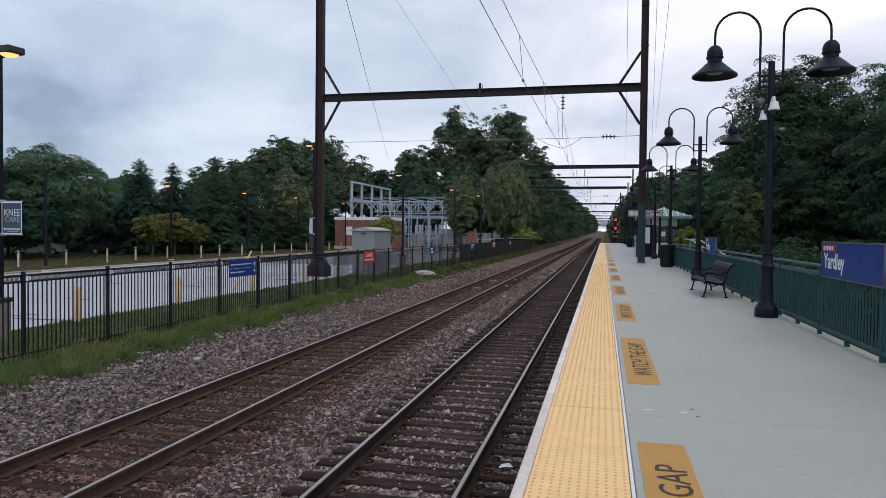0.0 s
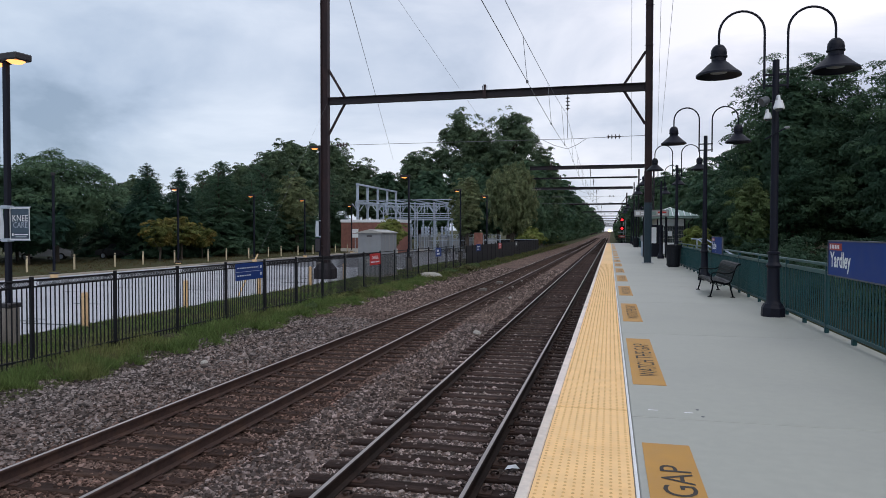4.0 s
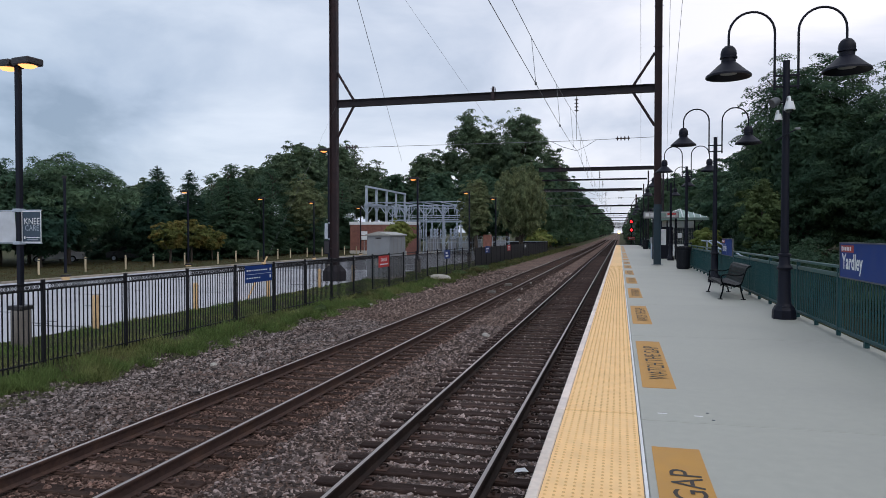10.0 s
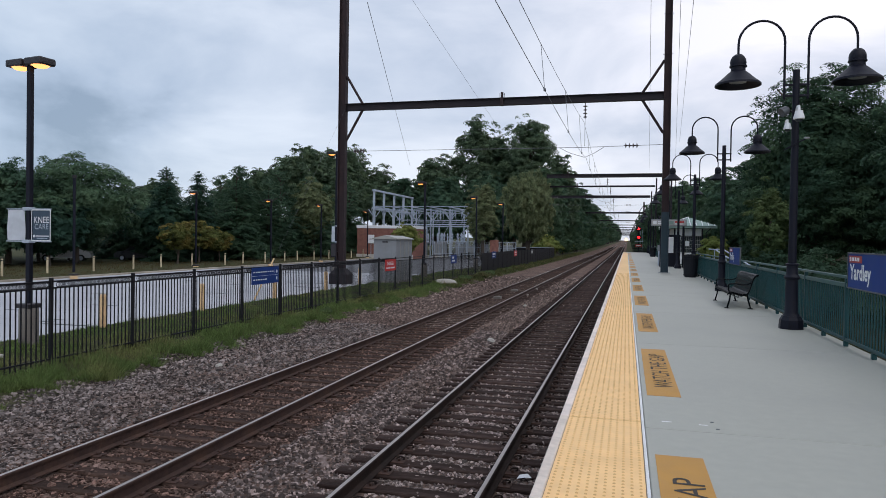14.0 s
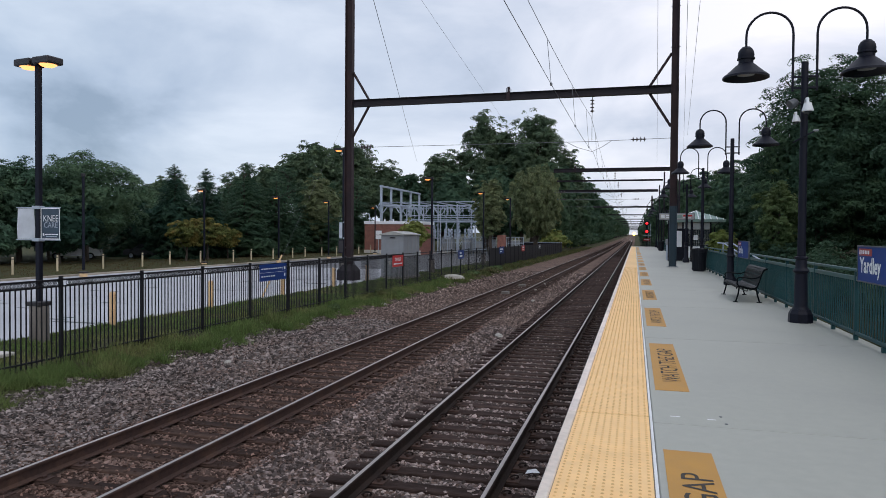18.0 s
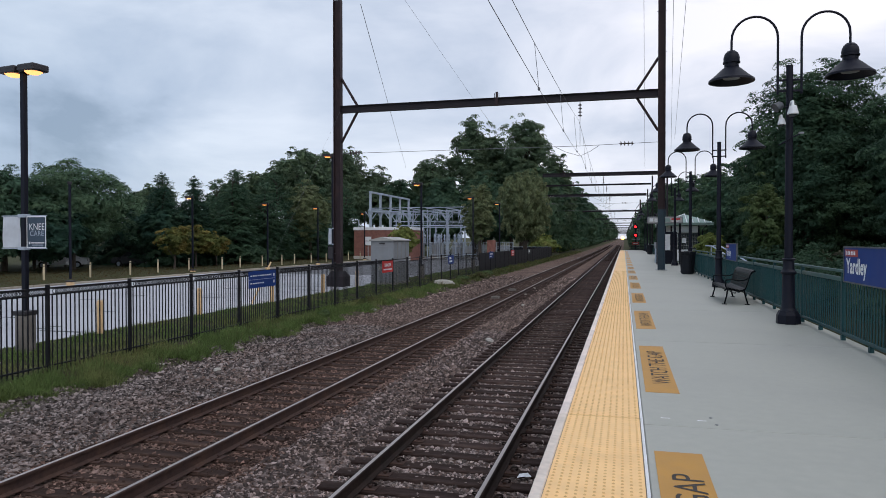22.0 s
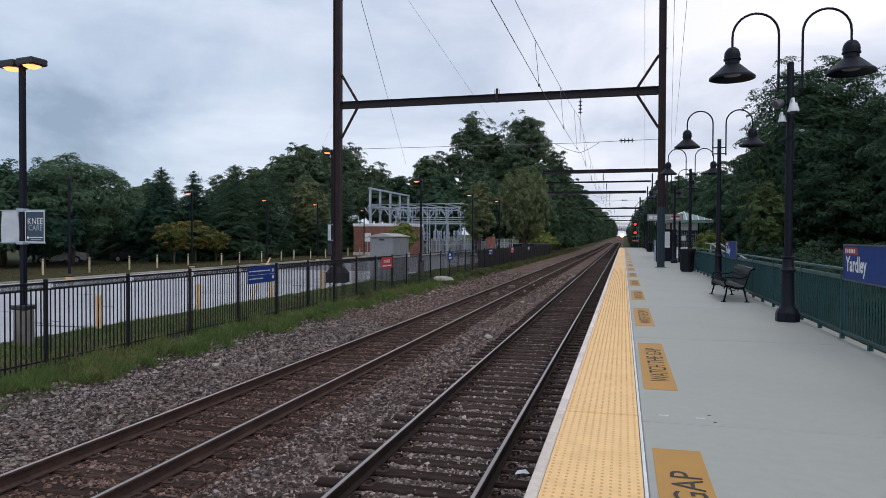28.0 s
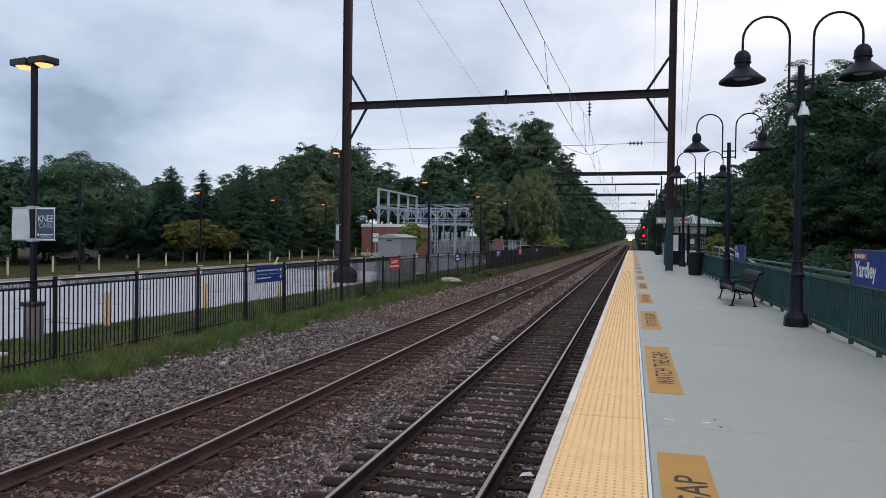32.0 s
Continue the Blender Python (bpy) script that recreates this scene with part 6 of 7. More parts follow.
def blob_crown(r, h0, h1, rad, n_leaf, size, n_cl, lobes=1.0, top_heavy=0.0, thin=0.0, boxy=0.0, droop=0.0):
    """Leaves in many small sprays, gathered on boughs that fill a lumpy crown from h0 to h1, with loose sprays past its outline."""
    cz, hz = (h0 + h1) / 2, (h1 - h0) / 2
    n_cl = int(n_cl * 2.6)
    ph = r.uniform(0, 6.28, 6)

    def unit(v):
        return v / np.linalg.norm(v, axis=1, keepdims=True)

    def reach(d):
        big = np.sin(d[:, 0] * 3.1 + ph[0]) * np.cos(d[:, 1] * 2.9 + ph[1]) + 0.7 * np.sin(d[:, 2] * 4.3 + ph[2] + d[:, 0] * 2)
        fine = np.sin(d[:, 0] * 9 + ph[3]) * np.sin(d[:, 1] * 8 + ph[4]) * np.cos(d[:, 2] * 9 + ph[5])
        f = (1 + lobes * (0.09 * big + 0.09 * fine)) * (1.0 - top_heavy * np.clip(-d[:, 2], 0, 1))
        return f * (1 + boxy * ((np.abs(d) ** 4).sum(1) ** -0.25 - 1))

    # boughs, then sprays round each bough
    nb = 26
    box = np.array([rad, rad, hz])
    db = unit(r.normal(size=(nb, 3)))
    db[:2] = ((0.1, 0, 0.99), (-0.25, 0.05, 0.95))
    rb = r.uniform(0.22, 0.42, nb)
    cb = db * np.where(np.arange(nb) < 2, 0.78, 1.0)[:, None] * (r.uniform(0.25, 1.0, nb) ** 0.6 * (1 - rb * 0.8) * reach(db))[:, None] * box
    w = rb ** 2 * (0.4 + np.linalg.norm(cb / box, axis=1))
    pick = r.choice(nb, n_cl, p=w / w.sum())
    d = unit(r.normal(size=(n_cl, 3)) + np.array([0, 0, 0.35]))
    c = cb[pick] + d * (rb[pick] * r.uniform(0.55, 1.0, n_cl))[:, None] * box * np.array([1, 1, max(0.55, min(1.0, rad / hz * 1.1))])
    # a share of sprays follow the crown's own outline
    skin = r.rand(n_cl) < 0.5 - 0.3 * thin
    ds = unit(r.normal(size=(n_cl, 3)))
    c[skin] = (ds * (r.uniform(0.78 - 0.12 * thin, 1.0 - 0.1 * thin, n_cl) * reach(ds))[:, None] * box)[skin]
    c = c * 0.93
    out = unit(c / box)
    c[:, 2] += cz
    cr = rad * r.uniform(0.05, 0.125, n_cl)
    n_in = int(n_leaf * (0.28 - 0.14 * thin))
    per = r.multinomial(n_leaf - n_in, cr ** 1.9 / (cr ** 1.9).sum())
    idx = np.repeat(np.arange(n_cl), per)
    n = len(idx)
    # leaves roof each spray like shingles: pale tops, dark undersides
    q = unit(r.normal(size=(n, 3)) + out[idx] * 0.5 + np.array([0, 0, 0.75]))
    flat = np.array([1.3, 1.3, 0.62]) if not droop else np.array([0.8, 0.8, 1.0 + 1.6 * droop])
    pos = c[idx] + q * (cr[idx] * (1.12 - 0.65 * r.rand(n) ** 2.2))[:, None] * flat
    pos[:, 2] -= ((pos[:, :2] - c[idx][:, :2]) * out[idx][:, :2]).sum(1) * 0.35
    if droop:
        pos[:, 2] -= cr[idx] * droop * r.uniform(0, 2.2, n)
    nrm = q / flat * 0.9 + out[idx] * 0.25 + r.normal(0, 0.34, (n, 3)) + np.array([0, 0, 0.25 * (1 - droop)])
    di = unit(r.normal(size=(n_in, 3)))
    pin = di * (r.uniform(0.1, 1.0, n_in) ** 0.5 * 0.76 * reach(di))[:, None] * box + np.array([0, 0, cz])
    if thin:
        # boughs alone stay filled, with gaps of sky between them
        pb = r.choice(nb, n_in, p=w / w.sum())
        pin = cb[pb] + di * (rb[pb] * r.uniform(0.1, 0.75, n_in))[:, None] * box + np.array([0, 0, cz])
    pos, nrm = np.concatenate([pos, pin]), np.concatenate([nrm, di + r.normal(0, 0.4, (n_in, 3)) + np.array([0, 0, 0.3])])
    s = size * np.concatenate([r.uniform(0.55, 1.25, n), r.uniform(1.1, 1.9, n_in)])
    keep = pos[:, 2] > 0.02
    return pos[keep], nrm[keep], s[keep], c


def pine_crown(r, h0, h1, rad, n_leaf, size, plume=0.0):
    """Level, feathery boughs in tiers up a filled, pointed crown; plume: broad and rounded, like a white pine."""
    nb = 300
    u = np.sort(r.uniform(0, 1, nb) ** 1.1)
    u[-8:] = np.linspace(0.93, 1.0, 8)
    a = np.arange(nb) * 2.4 + r.uniform(-0.3, 0.3, nb)
    tier = 0.93 + 0.07 * np.cos(u * 6.283 * 9 + r.uniform(0, 6.28))
    swell = 1 + (0.10 + 0.12 * plume) * np.sin(a * 2 + u * 5 + r.uniform(0, 6.28))
    ln = rad * (1.0 - u) ** (0.66 - 0.22 * plume) * tier * swell * r.uniform(0.72, 1.08, nb) + 0.10
    per = r.multinomial(n_leaf, (ln + 0.35) ** 1.3 / ((ln + 0.35) ** 1.3).sum())
    idx = np.repeat(np.arange(nb), per)
    n = len(idx)
    k = 1 - r.uniform(0, 0.97, n) ** 1.5
    lift = np.where(u[idx] > 0.85, 0.6, 0.10 + 0.12 * plume) * ln[idx] * k - 0.22 * ln[idx] * k ** 2
    side = r.normal(0, 1, n) * (0.16 * ln[idx] * (1.1 - 0.7 * k) + 0.05)
    ca, sa = np.cos(a[idx]), np.sin(a[idx])
    pos = np.stack([ca * ln[idx] * k - sa * side, sa * ln[idx] * k + ca * side, h0 + (h1 - h0) * u[idx] + lift - np.abs(side) * 0.35], -1)
    pos += r.normal(0, 0.035, (n, 3))
    nrm = np.array([0, 0, 1.0]) + r.normal(0, 0.32, (n, 3)) + 0.35 * np.stack([ca, sa, 0 * k], -1)
    tips = np.stack([np.cos(a) * ln * 0.8, np.sin(a) * ln * 0.8, h0 + (h1 - h0) * u], -1)
    along = np.stack([ca - sa * np.sign(side) * 0.7, sa + ca * np.sign(side) * 0.7, -0.1 + 0.9 * (u[idx] > 0.9)], -1) + r.normal(0, 0.3, (n, 3))
    return pos, nrm, size * r.uniform(0.5, 1.2, n) * (1 - 0.5 * u[idx]), tips, along


def tree(name, label, x, y, z, h, rad, mat, n_leaf, size, seed, kind="round", bare=0.22, n_cl=70, trunk=0.028, limbs=9, lobes=1.0, group="", top_heavy=0.35, dx=0.0, thin=0.0, boxy=0.0, droop=0.0, plume=0.0):
    r = np.random.RandomState(seed)
    root = thing(name, label, "shrub" if name in ("shrub", "hedge_shrub", "weed_clump") else "tree", group, at=pose(x, y, z, 0, 0, 0))
    if kind == "pine":
        pos, nrm, s, tips, along = pine_crown(r, h * bare, h, rad, n_leaf, size, plume)
        aspect = 0.36
    else:
        pos, nrm, s, tips = blob_crown(r, h * bare, h, rad, n_leaf, size, n_cl, lobes, top_heavy, thin, boxy, droop)
        aspect, along = 0.6, (np.array([0, 0, -1.0]) + r.normal(0, 0.35, pos.shape) if droop else None)
    sides = 3
    part("crown", big_mesh("crown", cards(pos, nrm, s, r, aspect, sides, along), sides, mat), None, root)
    g = Geo()
    rt = max(0.05, h * trunk)
    topz = h * (0.93 if kind == "pine" else 0.66)
    bend = r.normal(0, 0.02 * h, (4, 2))
    pts = [(0, 0, -0.3), (bend[0, 0] * 0.3, bend[0, 1] * 0.3, h * 0.2), (bend[1, 0] * 0.7, bend[1, 1] * 0.7, h * 0.42), (bend[1, 0], bend[1, 1], topz)]
    g.tube(pts, [rt, rt * 0.8, rt * 0.6, rt * 0.2], 9)
    for i in r.choice(len(tips), min(limbs, len(tips)), replace=False):
        tp = tips[i]
        zb = max(h * 0.12, min(topz * 0.95, tp[2] - abs(np.hypot(tp[0], tp[1])) * 0.55 - 0.05 * h))
        f = zb / topz
        st = (bend[1, 0] * f, bend[1, 1] * f, zb)
        md = tuple((np.array(st) * 0.55 + tp * 0.45) + np.array([0, 0, 0.03 * h]))
        g.tube([st, md, tuple(tp)], [rt * 0.42, rt * 0.26, rt * 0.07], 6)
    part("trunk", g, M["bark"], root, smooth=True)
    return root


DEEP, MID, PINE = M["leaf_deep"], M["leaf_mid"], M["leaf_pine"]
G1 = "trees beyond the lot"
# broadleaf trees at the near end of the wood
for k, (x, y, h, rad) in enumerate(((-48, 31, 7.9, 5.4), (-49.5, 38.5, 8.3, 5.0), (-48.0, 44.5, 8.8, 4.6), (-45.6, 49.0, 9.7, 5.7), (-58, 40, 9.0, 5.5), (-56, 52, 8.6, 5.5))):
    tree("broadleaf_tree", "dense green broadleaf tree beyond the parking lot", x, y, -0.95, h, rad, MID if k % 2 else DEEP, 34000 if k < 4 else 9000, 0.26 if k < 4 else 0.5, 20 + k, bare=0.03, n_cl=120, group=G1, lobes=0.6)
# spruces and white pines
for k, (x, y, h, rad, plume) in enumerate(((-43.5, 58.0, 9.15, 3.1, 0), (-41.9, 61.0, 9.0, 3.0, 0), (-46.5, 61.5, 7.4, 3.6, 0.5), (-44.5, 65, 8.0, 3.8, 0.6), (-40.3, 66.0, 10.1, 3.2, 0.7), (-44, 72, 10.6, 3.8, 0.6), (-41.5, 74, 9.4, 3.6, 1), (-43.5, 80.5, 11.0, 4.2, 1), (-40.5, 85, 9.6, 4.0, 1), (-44, 90, 11.2, 4.4, 0.8), (-45.5, 98, 10.9, 3.8, 0.7), (-44.5, 106, 11.2, 3.8, 0.7), (-50, 60, 8.6, 3.4, 0.2), (-52, 70, 9.6, 3.8, 0.6), (-53, 82, 10.6, 4.0, 0.6))):
    tree("pine_tree", "dark green conifer with level feathery branches", x, y, -0.95, h, rad, M["leaf_white_pine"] if plume > 0.5 else PINE, 22000 if x > -48 else 8000, 0.46 if x > -48 else 0.75, 40 + k, kind="pine", bare=0.04, trunk=0.02, limbs=14, group=G1, plume=plume)
# tall trees behind
for k, (x, y, h, rad) in enumerate(((-62, 108, 15.0, 4.0), (-58.5, 113, 18.0, 4.6), (-60, 124, 21.5, 5.2), (-58, 134, 22.5, 5.5), (-62, 148, 24.0, 6.0), (-56, 152, 20.5, 5.5), (-52, 120, 14.0, 5.5), (-48, 128, 13.5, 5.5), (-60, 96, 11.5, 4.5), (-66, 86, 10.5, 4.5))):
    tree("tall_tree", "tall broadleaf tree with a lumpy open crown", x, y, -0.7, h, rad, M["leaf_tall"], 17000, 0.56, 60 + k, bare=0.28, n_cl=150, group=G1, lobes=1.3, thin=0.35)
tree("broadleaf_tree", "olive-green broadleaf tree beyond the lot", -40.3, 84, -1.0, 10.9, 3.3, M["leaf_olive"], 15000, 0.4, 95, bare=0.05, n_cl=90, group=G1)
# turning shrubs on the verge
for k, (x, y, h, rad) in enumerate(((-38.8, 53.4, 4.1, 2.0), (-38.9, 56.8, 4.3, 2.1), (-38.9, 60.2, 3.3, 1.5))):
    tree("turning_tree", "small tree with leaves turning orange and yellow", x, y, -0.98, h, rad, M["leaf_autumn"], 9000, 0.17, 80 + k, bare=0.14, n_cl=46, thin=0.3, group="turning trees on the verge")
# undergrowth closing the wood
for k in range(26):
    x, y = -50 - 4 * math.sin(k * 1.7), 30 + k * 4.6
    tree("shrub", "dark green undergrowth at the edge of the wood", x + 3, y, -0.95, 5.0 + 0.8 * math.sin(k * 2.3), 3.4, DEEP if k % 3 else PINE, 3600, 0.6, 100 + k, bare=0.0, n_cl=30, limbs=3, group="undergrowth beyond the lot")
for k, (x, y) in enumerate(((-52.5, 90), (-51, 97), (-52, 104), (-50.5, 84))):
    tree("shrub", "dark green undergrowth at the edge of the wood", x, y, -0.95, 6.2, 3.8, DEEP, 6000, 0.6, 500 + k, bare=0.0, n_cl=40, limbs=3, group="undergrowth beyond the lot")
# great trees behind the substation
for k, (x, y, h, rad, m) in enumerate(((-30.1, 141, 28.9, 6.2, M["leaf_tall"]), (-20.1, 141, 28.7, 7.4, M["leaf_tall"]), (-25.5, 144, 22.5, 7.0, M["leaf_tall"]), (-41, 150, 22.4, 5.0, MID), (-38.5, 138, 20.5, 6.0, M["leaf_tall"]), (-43.5, 131, 15.5, 5.0, DEEP), (-14.5, 150, 22.0, 5.0, M["leaf_tall"]), (-33.5, 128, 15.0, 6.0, DEEP), (-26, 130, 15.5, 6.0, DEEP), (-20, 126, 14.0, 5.0, DEEP))):
    tree("great_tree", "very tall broadleaf tree behind the substation", x, y, -0.9, h, rad, m, 26000 if h < 25 else 32000, 0.60 if h < 25 else 0.48, 130 + k, bare=0.28 if h > 25 else 0.0, n_cl=190, lobes=1.0, group="trees behind the substation", thin=0.2, boxy=0.1)
# two drooping trees by the screened fence
tree("slender_tree", "slender green tree beside the fence with an open crown", -18.9, 92, -1.1, 11.0, 3.0, M["leaf_olive"], 24000, 0.27, 150, bare=0.14, n_cl=110, lobes=1.2, top_heavy=0.1, thin=0.55)
tree("drooping_tree", "full drooping green tree beside the fence", -14.3, 103.0, -1.15, 13.4, 4.0, M["leaf_olive"], 46000, 0.31, 151, bare=0.13, n_cl=260, lobes=0.6, top_heavy=0.05, boxy=0.55, droop=0.12)
tree("light_shrub", "small yellow-green tree beside the shed", -22.6, 70, -1.1, 4.7, 1.75, M["leaf_light"], 7000, 0.22, 152, bare=0.1, n_cl=36)
# wood along the left of the line
for k in range(28):
    y = 128 + k * 13 + (k * k) * 0.9
    dx, dz = drift(y)
    x = -15.0 - 0.8 * math.sin(k * 1.9) + dx
    h = 17.0 + 2.0 * math.sin(k * 2.7)
    tree("lineside_tree", "tall lineside tree leaning over the railway", x, y, -1.0 + dz, h + 0.15 * k, 5.2 if k < 5 else 6.2, DEEP if k % 2 else MID, 12000 if k < 8 else 4000, 0.8 if k < 8 else 1.5, 170 + k, bare=0.0, n_cl=60, lobes=1.3, group="trees left of the line", top_heavy=0.0)
for k in range(26):
    y = 119 + k * 11
    tree("shrub", "dense green scrub beside the railway", -13.2 - 0.8 * math.sin(k * 2.2), y, -1.4 + drift(y)[1], 4.0 + math.sin(k * 1.3), 3.0, M["leaf_light"] if k in (0, 3) else MID, 2600, 0.5, 210 + k, bare=0.0, n_cl=28, limbs=3, group="scrub left of the line")
# trees along the right of the platform
RG = "trees behind the platform"
tree("vine_tree", "large dark tree behind the platform overgrown with vines", 9.7, 41, 0, 11.7, 4.0, M["leaf_vine"], 95000, 0.135, 230, bare=0.0, n_cl=240, lobes=0.6, top_heavy=-0.3, group=RG, boxy=0.12)
tree("vine_tree", "large dark tree behind the platform overgrown with vines", 13.6, 41, 0, 10.6, 4.4, M["leaf_vine"], 70000, 0.15, 231, bare=0.0, n_cl=190, lobes=1.3, top_heavy=-0.1, group=RG, thin=0.2)
tree("vine_tree", "dense dark tree behind the platform railing", 10.8, 25.5, -0.2, 8.2, 3.2, M["leaf_vine"], 80000, 0.115, 232, bare=0.0, n_cl=140, lobes=1.0, top_heavy=-0.1, group=RG)
tree("vine_tree", "dense dark tree behind the platform railing", 14.5, 27, -0.2, 9.0, 4.0, M["leaf_vine"], 65000, 0.14, 233, bare=0.0, n_cl=130, lobes=1.2, top_heavy=-0.1, group=RG)
tree("broadleaf_tree", "broadleaf tree with thin upper branches behind the platform", 15.8, 36, 0, 10.9, 4.2, M["leaf_vine"], 50000, 0.14, 234, bare=0.2, n_cl=120, lobes=1.5, group=RG, thin=0.8)
tree("broadleaf_tree", "light green leafy tree behind the platform railing", 6.25, 34, -0.8, 5.6, 1.25, M["leaf_fresh"], 16000, 0.11, 235, bare=0.12, n_cl=60, group=RG, thin=0.5)
tree("broadleaf_tree", "broadleaf tree at the edge of the view behind the railing", 12.5, 17, -0.2, 7.6, 3.6, DEEP, 60000, 0.10, 236, bare=0.0, n_cl=120, group=RG)
for k, (x, y, h, rad) in enumerate(((10.5, 52, 9.6, 3.6), (9.2, 62, 8.6, 3.4), (10.0, 73, 9.5, 3.8), (8.8, 84, 9.8, 3.6), (8.0, 96, 11.0, 3.8), (7.8, 110, 11.5, 4.0), (7.6, 126, 11.6, 4.0), (7.4, 145, 12.0, 4.2), (8.2, 168, 13.0, 4.5), (8.6, 195, 14.0, 5.0), (9.0, 230, 15.0, 5.0), (9.6, 275, 16.0, 5.5), (10.5, 330, 17.0, 6.0), (11.5, 400, 18.0, 7.0), (13, 490, 19.0, 8.0), (14.5, 600, 20.0, 9.0), (16, 740, 20, 10), (18, 900, 20, 11))):
    dx, dz = drift(y)
    tree("lineside_tree", "green lineside tree beyond the platform", x + dx * 0.3, y, -0.3 + dz, h, rad, DEEP if k % 2 else MID, 16000 if k < 6 else 6500, 0.34 if k < 5 else 0.8, 240 + k, bare=0.0, n_cl=70, group="trees right of the line", top_heavy=0.0)
for k, (x, y, h, rad) in enumerate(((5.6, 124, 6.0, 2.0), (4.9, 131, 8.5, 2.2), (6.4, 137, 10.5, 2.8), (5.2, 147, 10.0, 2.6), (5.4, 158, 10.5, 2.8), (5.6, 172, 11.0, 3.0), (5.6, 188, 12.0, 3.2), (6.0, 210, 13.0, 3.6), (6.2, 240, 14.0, 4.0))):
    tree("lineside_tree", "dark green tree close beside the line past the platform", x, y, -1.2 + drift(y)[1], h, rad, DEEP if k % 2 else M["leaf_vine"], 7000, 0.45, 600 + k, bare=0.0, n_cl=60, group="trees right of the line", top_heavy=-0.1)
for k in range(16):
    y = 7 + k * 2.4
    tree("hedge_shrub", "dark leafy shrub behind the platform railing", 7.0 + 0.6 * math.sin(k * 2.1), y, -1.0, 2.35 + 0.35 * math.sin(k * 1.3), 1.35, MID if k % 5 == 0 else M["leaf_vine"], 5500, 0.11, 270 + k, bare=0.0, n_cl=40, limbs=4, group="shrubs behind the railing")
for k, (x, y) in enumerate(((4.9, 42.5), (5.2, 45), (4.6, 40), (5.7, 48))):
    tree("light_shrub", "light green leafy shrub near the shelter", x, y, -1.2, 3.3, 1.0, M["leaf_light"], 5000, 0.14, 290 + k, bare=0.05, n_cl=40, group="light shrubs by the shelter")
for k, (x, y, h, rad) in enumerate(((3.7, 121.5, 3.6, 1.3), (3.0, 127, 4.6, 1.6), (2.6, 138, 5.0, 1.7), (2.7, 152, 5.6, 1.9), (2.8, 170, 6.0, 2.0), (2.9, 195, 7.0, 2.2), (3.2, 225, 7.5, 2.4), (3.4, 262, 8.0, 2.6), (3.8, 310, 9.0, 3.0), (4.2, 370, 10.0, 3.4))):
    tree("shrub", "dark scrub close beside the line past the platform", x + drift(y)[0], y, -1.5 + drift(y)[1], h, rad, DEEP if k % 2 else MID, 3500, 0.36, 640 + k, bare=0.0, n_cl=40, limbs=3, group="scrub right of the line")
# wood closing the view right of the platform and far ahead
for k in range(16):
    tree("lineside_tree", "dark woodland tree behind the nearer trees", 18 + 2 * math.sin(k * 1.9), 12 + k * 7.5, 0.2, 11 + 1.5 * math.sin(k), 4.6, DEEP, 2800, 0.75, 310 + k, bare=0.0, n_cl=60, group="wood behind the platform", top_heavy=0.0)


def tufts(name, label, mat, n, place, height, width, seed, lean=0.35):
    """Grass blades or weed stems; place gives x, y and ground for two random numbers."""
    r = np.random.RandomState(seed)
    x, y, z = place(r, n)
    n = len(x)
    a = r.uniform(0, 6.283, n)
    rough = 0.5 + 0.55 * (np.sin(x * 3.1 + y * 1.7) * np.sin(y * 0.83 - x * 2.2 + 1) + 0.6 * np.sin(y * 3.7 + x * 5.3))
    h = height * r.uniform(0.4, 1.3, n) * np.clip(0.45 + 0.9 * rough, 0.3, 1.9)
    w = width * r.uniform(0.6, 1.4, n)
    dx, dy = np.cos(a) * w / 2, np.sin(a) * w / 2
    lx, ly = r.normal(0, lean, n) * h, r.normal(0, lean, n) * h
    p0 = np.stack([x - dx, y - dy, z - 0.02], -1)
    p1 = np.stack([x + dx, y + dy, z - 0.02], -1)
    p3 = np.stack([x + lx, y + ly, z + h], -1)
    tagged(new(name, big_mesh(name, np.stack([p0, p1, p3], 1).reshape(-1, 3), 3, mat)), label, "grass", kind="stuff")


GX, GZ = zip(*GROUND)


def band(x0, x1, y0, y1, patch=0.0):
    def place(r, n):
        x, y = r.uniform(x0, x1, n), y0 + (y1 - y0) * r.uniform(0, 1, n) ** 1.5
        if patch:
            f = np.sin(x * 2.3 + y * 1.1) + np.sin(y * 2.9 - x * 0.7) + 0.8 * np.sin(y * 0.9 + 2.0)
            k = f > r.uniform(-1.6, 1.6 + patch, n) - 0.6
            x, y = x[k], y[k]
        return x, y, np.interp(x, GX, GZ)
    return place


def edge_band(y0, y1):
    def place(r, n):
        y = y0 + (y1 - y0) * r.uniform(0, 1, n) ** 1.4
        edge = -10.25 + 0.34 * np.sin(y * 1.7) + 0.26 * np.sin(y * 4.3 + 1) + 0.16 * np.sin(y * 9.1)
        x = edge - np.abs(r.normal(0, 0.55, n))
        k = x > -12.2
        return x[k], y[k], np.interp(x[k], GX, GZ)
    return place


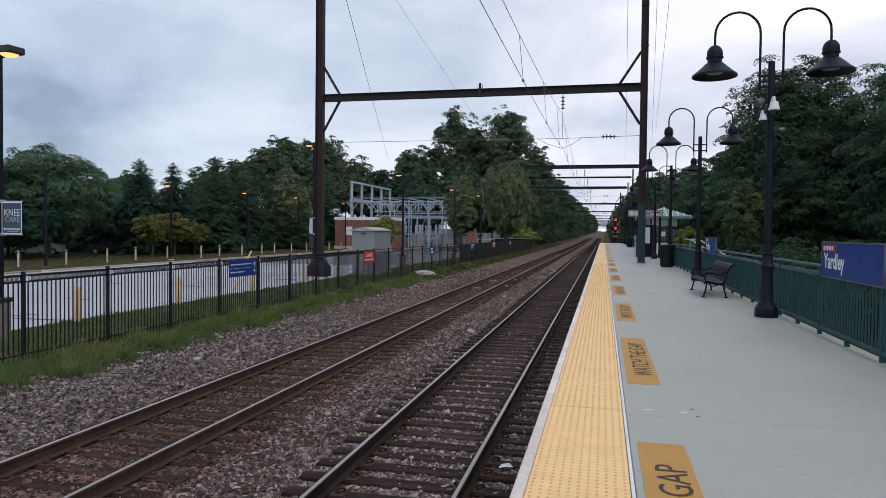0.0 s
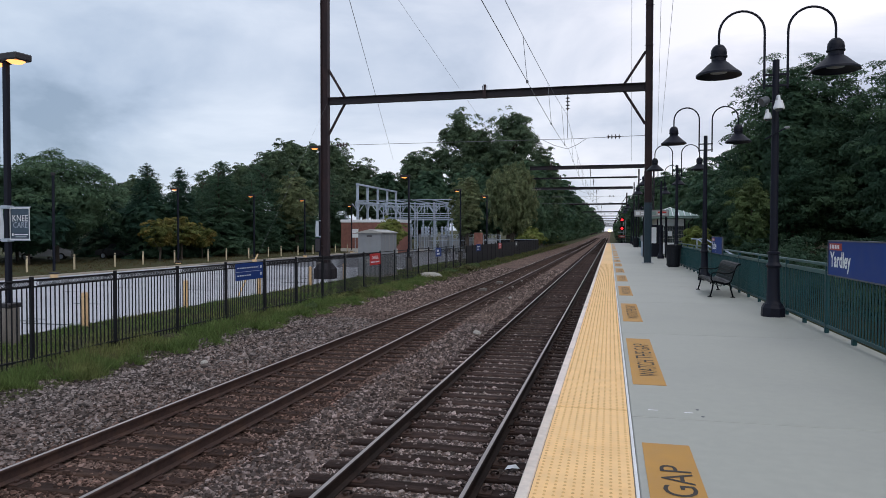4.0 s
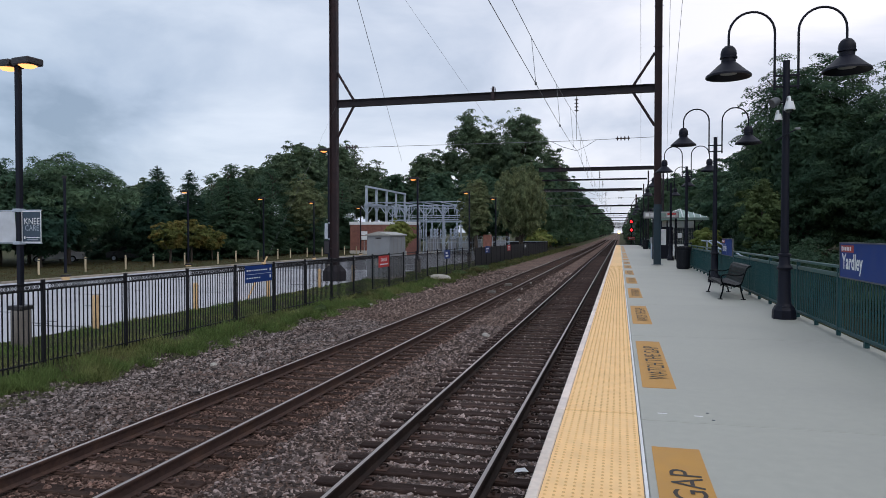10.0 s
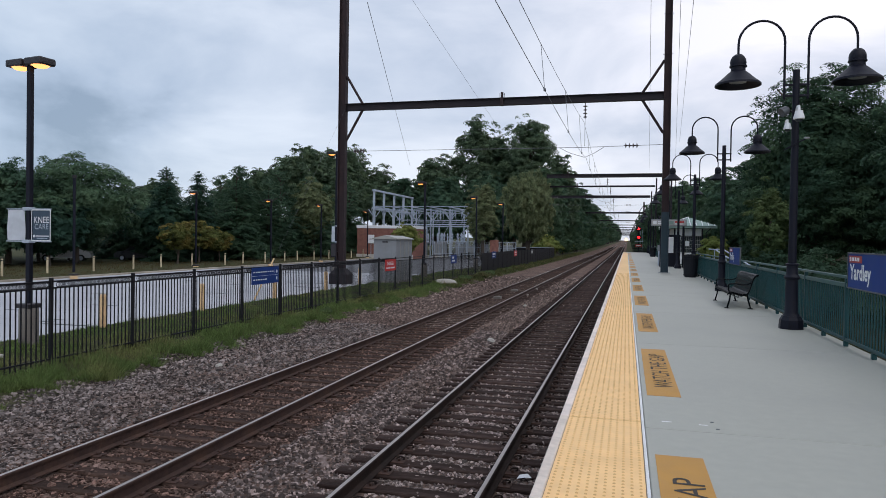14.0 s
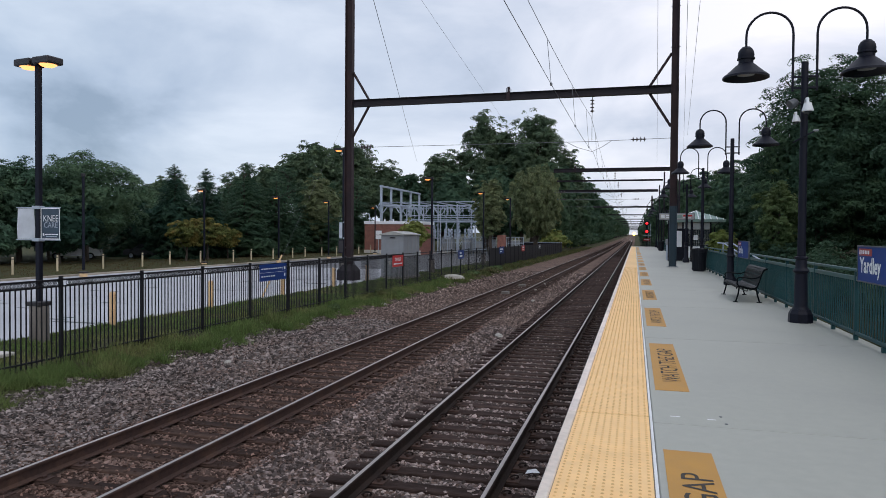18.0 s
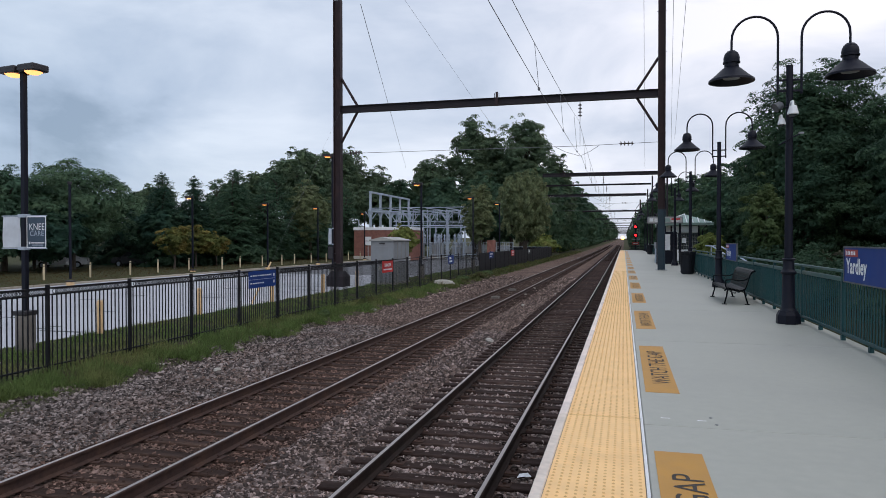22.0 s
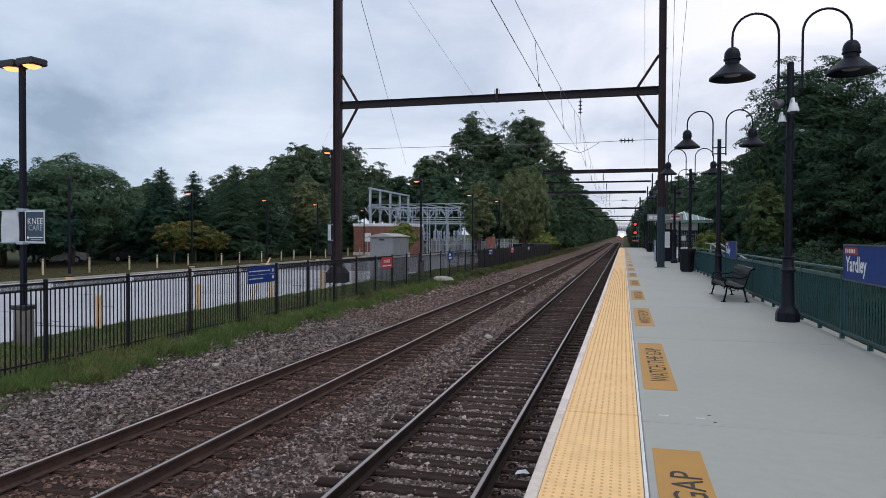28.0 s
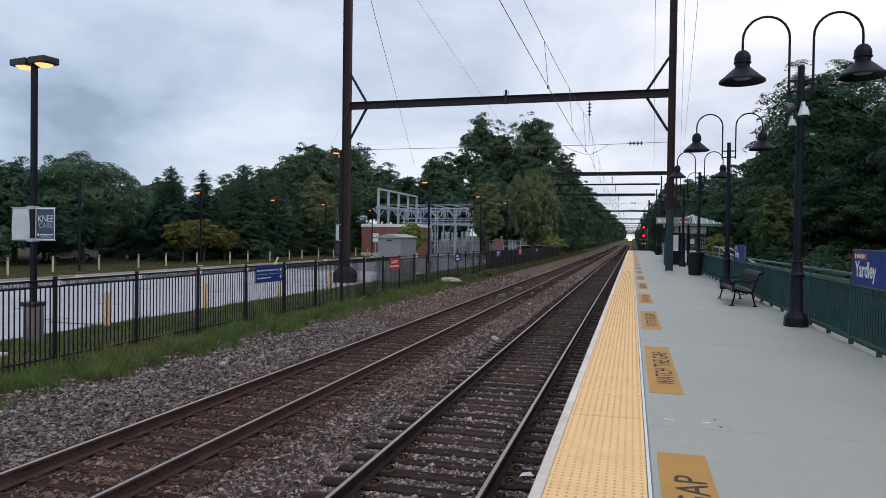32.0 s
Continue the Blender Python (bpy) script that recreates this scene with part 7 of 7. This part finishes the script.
tufts("verge_grass", "tall green grass and weeds between ballast and fence", M["grass"], 62000, edge_band(6.5, 45), 0.17, 0.019, 1, 0.6)
tufts("verge_grass", "tall green grass and weeds between ballast and fence", M["grass_dull"], 22000, edge_band(40, 175), 0.20, 0.06, 2)
tufts("fence_weeds", "weeds growing through the foot of the fence", M["grass"], 9000, band(-11.75, -11.2, 6, 48, 0.4), 0.16, 0.014, 3)
tufts("dry_weeds", "patches of dry brown weeds by the fence", M["weed_brown"], 4500, band(-11.5, -10.4, 7, 26, 1.6), 0.24, 0.010, 4)
tufts("tall_weeds", "ragged taller weeds along the ballast edge", M["grass"], 16000, band(-11.4, -10.25, 6.5, 40, 1.2), 0.30, 0.016, 7, 0.45)
tufts("lawn_grass", "short mown grass between fence and lot", M["grass"], 60000, band(-14.75, -11.5, 8, 60), 0.085, 0.022, 5)
tufts("far_lawn", "rough brown grass beyond the lot, shade in its colour", M["lawn_shaded"], 40000, band(-46, -33.2, 22, 100), 0.06, 0.05, 6)
for k, (x, y, s) in enumerate(((-10.9, 9.2, 0.45), (-10.7, 23.6, 0.4), (-10.8, 27.8, 0.5), (-10.9, 47, 0.8), (-10.5, 51.4, 1.15), (-10.7, 54.8, 1.0), (-10.6, 67.9, 0.9), (-10.9, 53.5, 0.8), (-10.8, 62, 0.7), (-11.0, 66, 0.6), (-10.9, 29.5, 0.75))):
    tree("weed_clump", "leafy green weed clump at the foot of the fence", x, y, -1.33, 0.35 * s + 0.16, s * 0.7, M["leaf_fresh"] if k % 2 else M["grass_dull"], 1400, 0.08, 400 + k, bare=0.0, n_cl=16, limbs=3, group="weed clumps along the verge")


# ---- approaching train ----
def locomotive():
    root = thing("locomotive", "dark blue locomotive with a blazing headlight", "locomotive", "approaching train")
    part("body", Geo().prism([(-1.5, 1.1), (1.5, 1.1), (1.55, 3.6), (1.2, 4.3), (-1.2, 4.3), (-1.55, 3.6)], 2.2, 20), M["loco"], root)
    part("nose", Geo().prism([(-1.45, 1.0), (1.45, 1.0), (1.4, 2.7), (1.1, 2.95), (-1.1, 2.95), (-1.4, 2.7)], 0.0, 2.2), M["loco"], root)
    part("windscreen", Geo().box(-1.3, 1.3, 2.14, 2.19, 3.05, 3.75), M["dark_glass"], root)
    part("pilot", Geo().prism([(-1.4, 0.15), (1.4, 0.15), (1.45, 1.0), (-1.45, 1.0)], -0.1, 0.2), M["loco"], root)
    # five oversized glowing discs, added to give the headlight its glare
    for x, z, r in ((-0.6, 3.3, 1.25), (0.6, 3.3, 1.25), (-0.6, 1.85, 1.25), (0.6, 1.85, 1.25), (0.0, 2.6, 1.25)):
        y = 2.1 if z > 3 else -0.05
        hl = part("headlight", Geo().tube([(x, y + 0.1, z), (x, y - 0.03, z)], r + 0.03, 12), M["loco"], root)
        part("lens", Geo().tube([(x, y - 0.035, z), (x, y - 0.06, z)], r, 12), M["head_glare"], hl, "oversized glowing disc for the headlight's glare")
    for y in (2.5, 4.3, 15.5, 17.3):
        for s in (-0.75, 0.75):
            part("wheel", Geo().tube([(s - 0.06, y, 0.5), (s + 0.06, y, 0.5)], 0.5, 14), M["rail_side"], root)
        part("axle", Geo().tube([(-0.7, y, 0.5), (0.7, y, 0.5)], 0.08, 6), M["rail_side"], root)
    return root


def coach():
    root = thing("coach", "stainless railway coach behind the locomotive", "coach", "approaching train")
    part("body", Geo().prism([(-1.5, 0.9), (1.5, 0.9), (1.52, 3.4), (1.1, 4.0), (-1.1, 4.0), (-1.52, 3.4)], 0, 25), M["galv"], root)
    for s in (-1, 1):
        for k in range(10):
            part("window", Geo().box(s * 1.515 - 0.012, s * 1.515 + 0.012, 1.5 + k * 2.3, 3.0 + k * 2.3, 2.2, 3.0), M["dark_glass"], root)
    for y in (2.5, 5.0, 20.0, 22.5):
        for s in (-0.75, 0.75):
            part("wheel", Geo().tube([(s - 0.06, y, 0.45), (s + 0.06, y, 0.45)], 0.45, 12), M["rail_side"], root)
    return root


loco = locomotive()
coaches = [coach()]
coaches += [copy_thing(coaches[0], pose(0, 0, 0)) for _ in range(2)]


def motions():
    """The train runs towards the station all through the clip."""
    times = [0, 4, 8, 12, 16, 20, 24, 28, 32]
    for n, car_ in enumerate([loco, *coaches]):
        rows = []
        for t in times:
            y = 1500 - 25.5 * t + (n and 21.0 + (n - 1) * 26.0)
            dx, dz = drift(y)
            dx2, dz2 = drift(y + 20)
            rows.append((t, pose(NEAR_X + dx, y, RAIL_Z + dz, math.degrees(math.atan2(dz2 - dz, 20)), 0, -math.degrees(math.atan2(dx2 - dx, 20)))))
        walk(car_, rows)


motions()
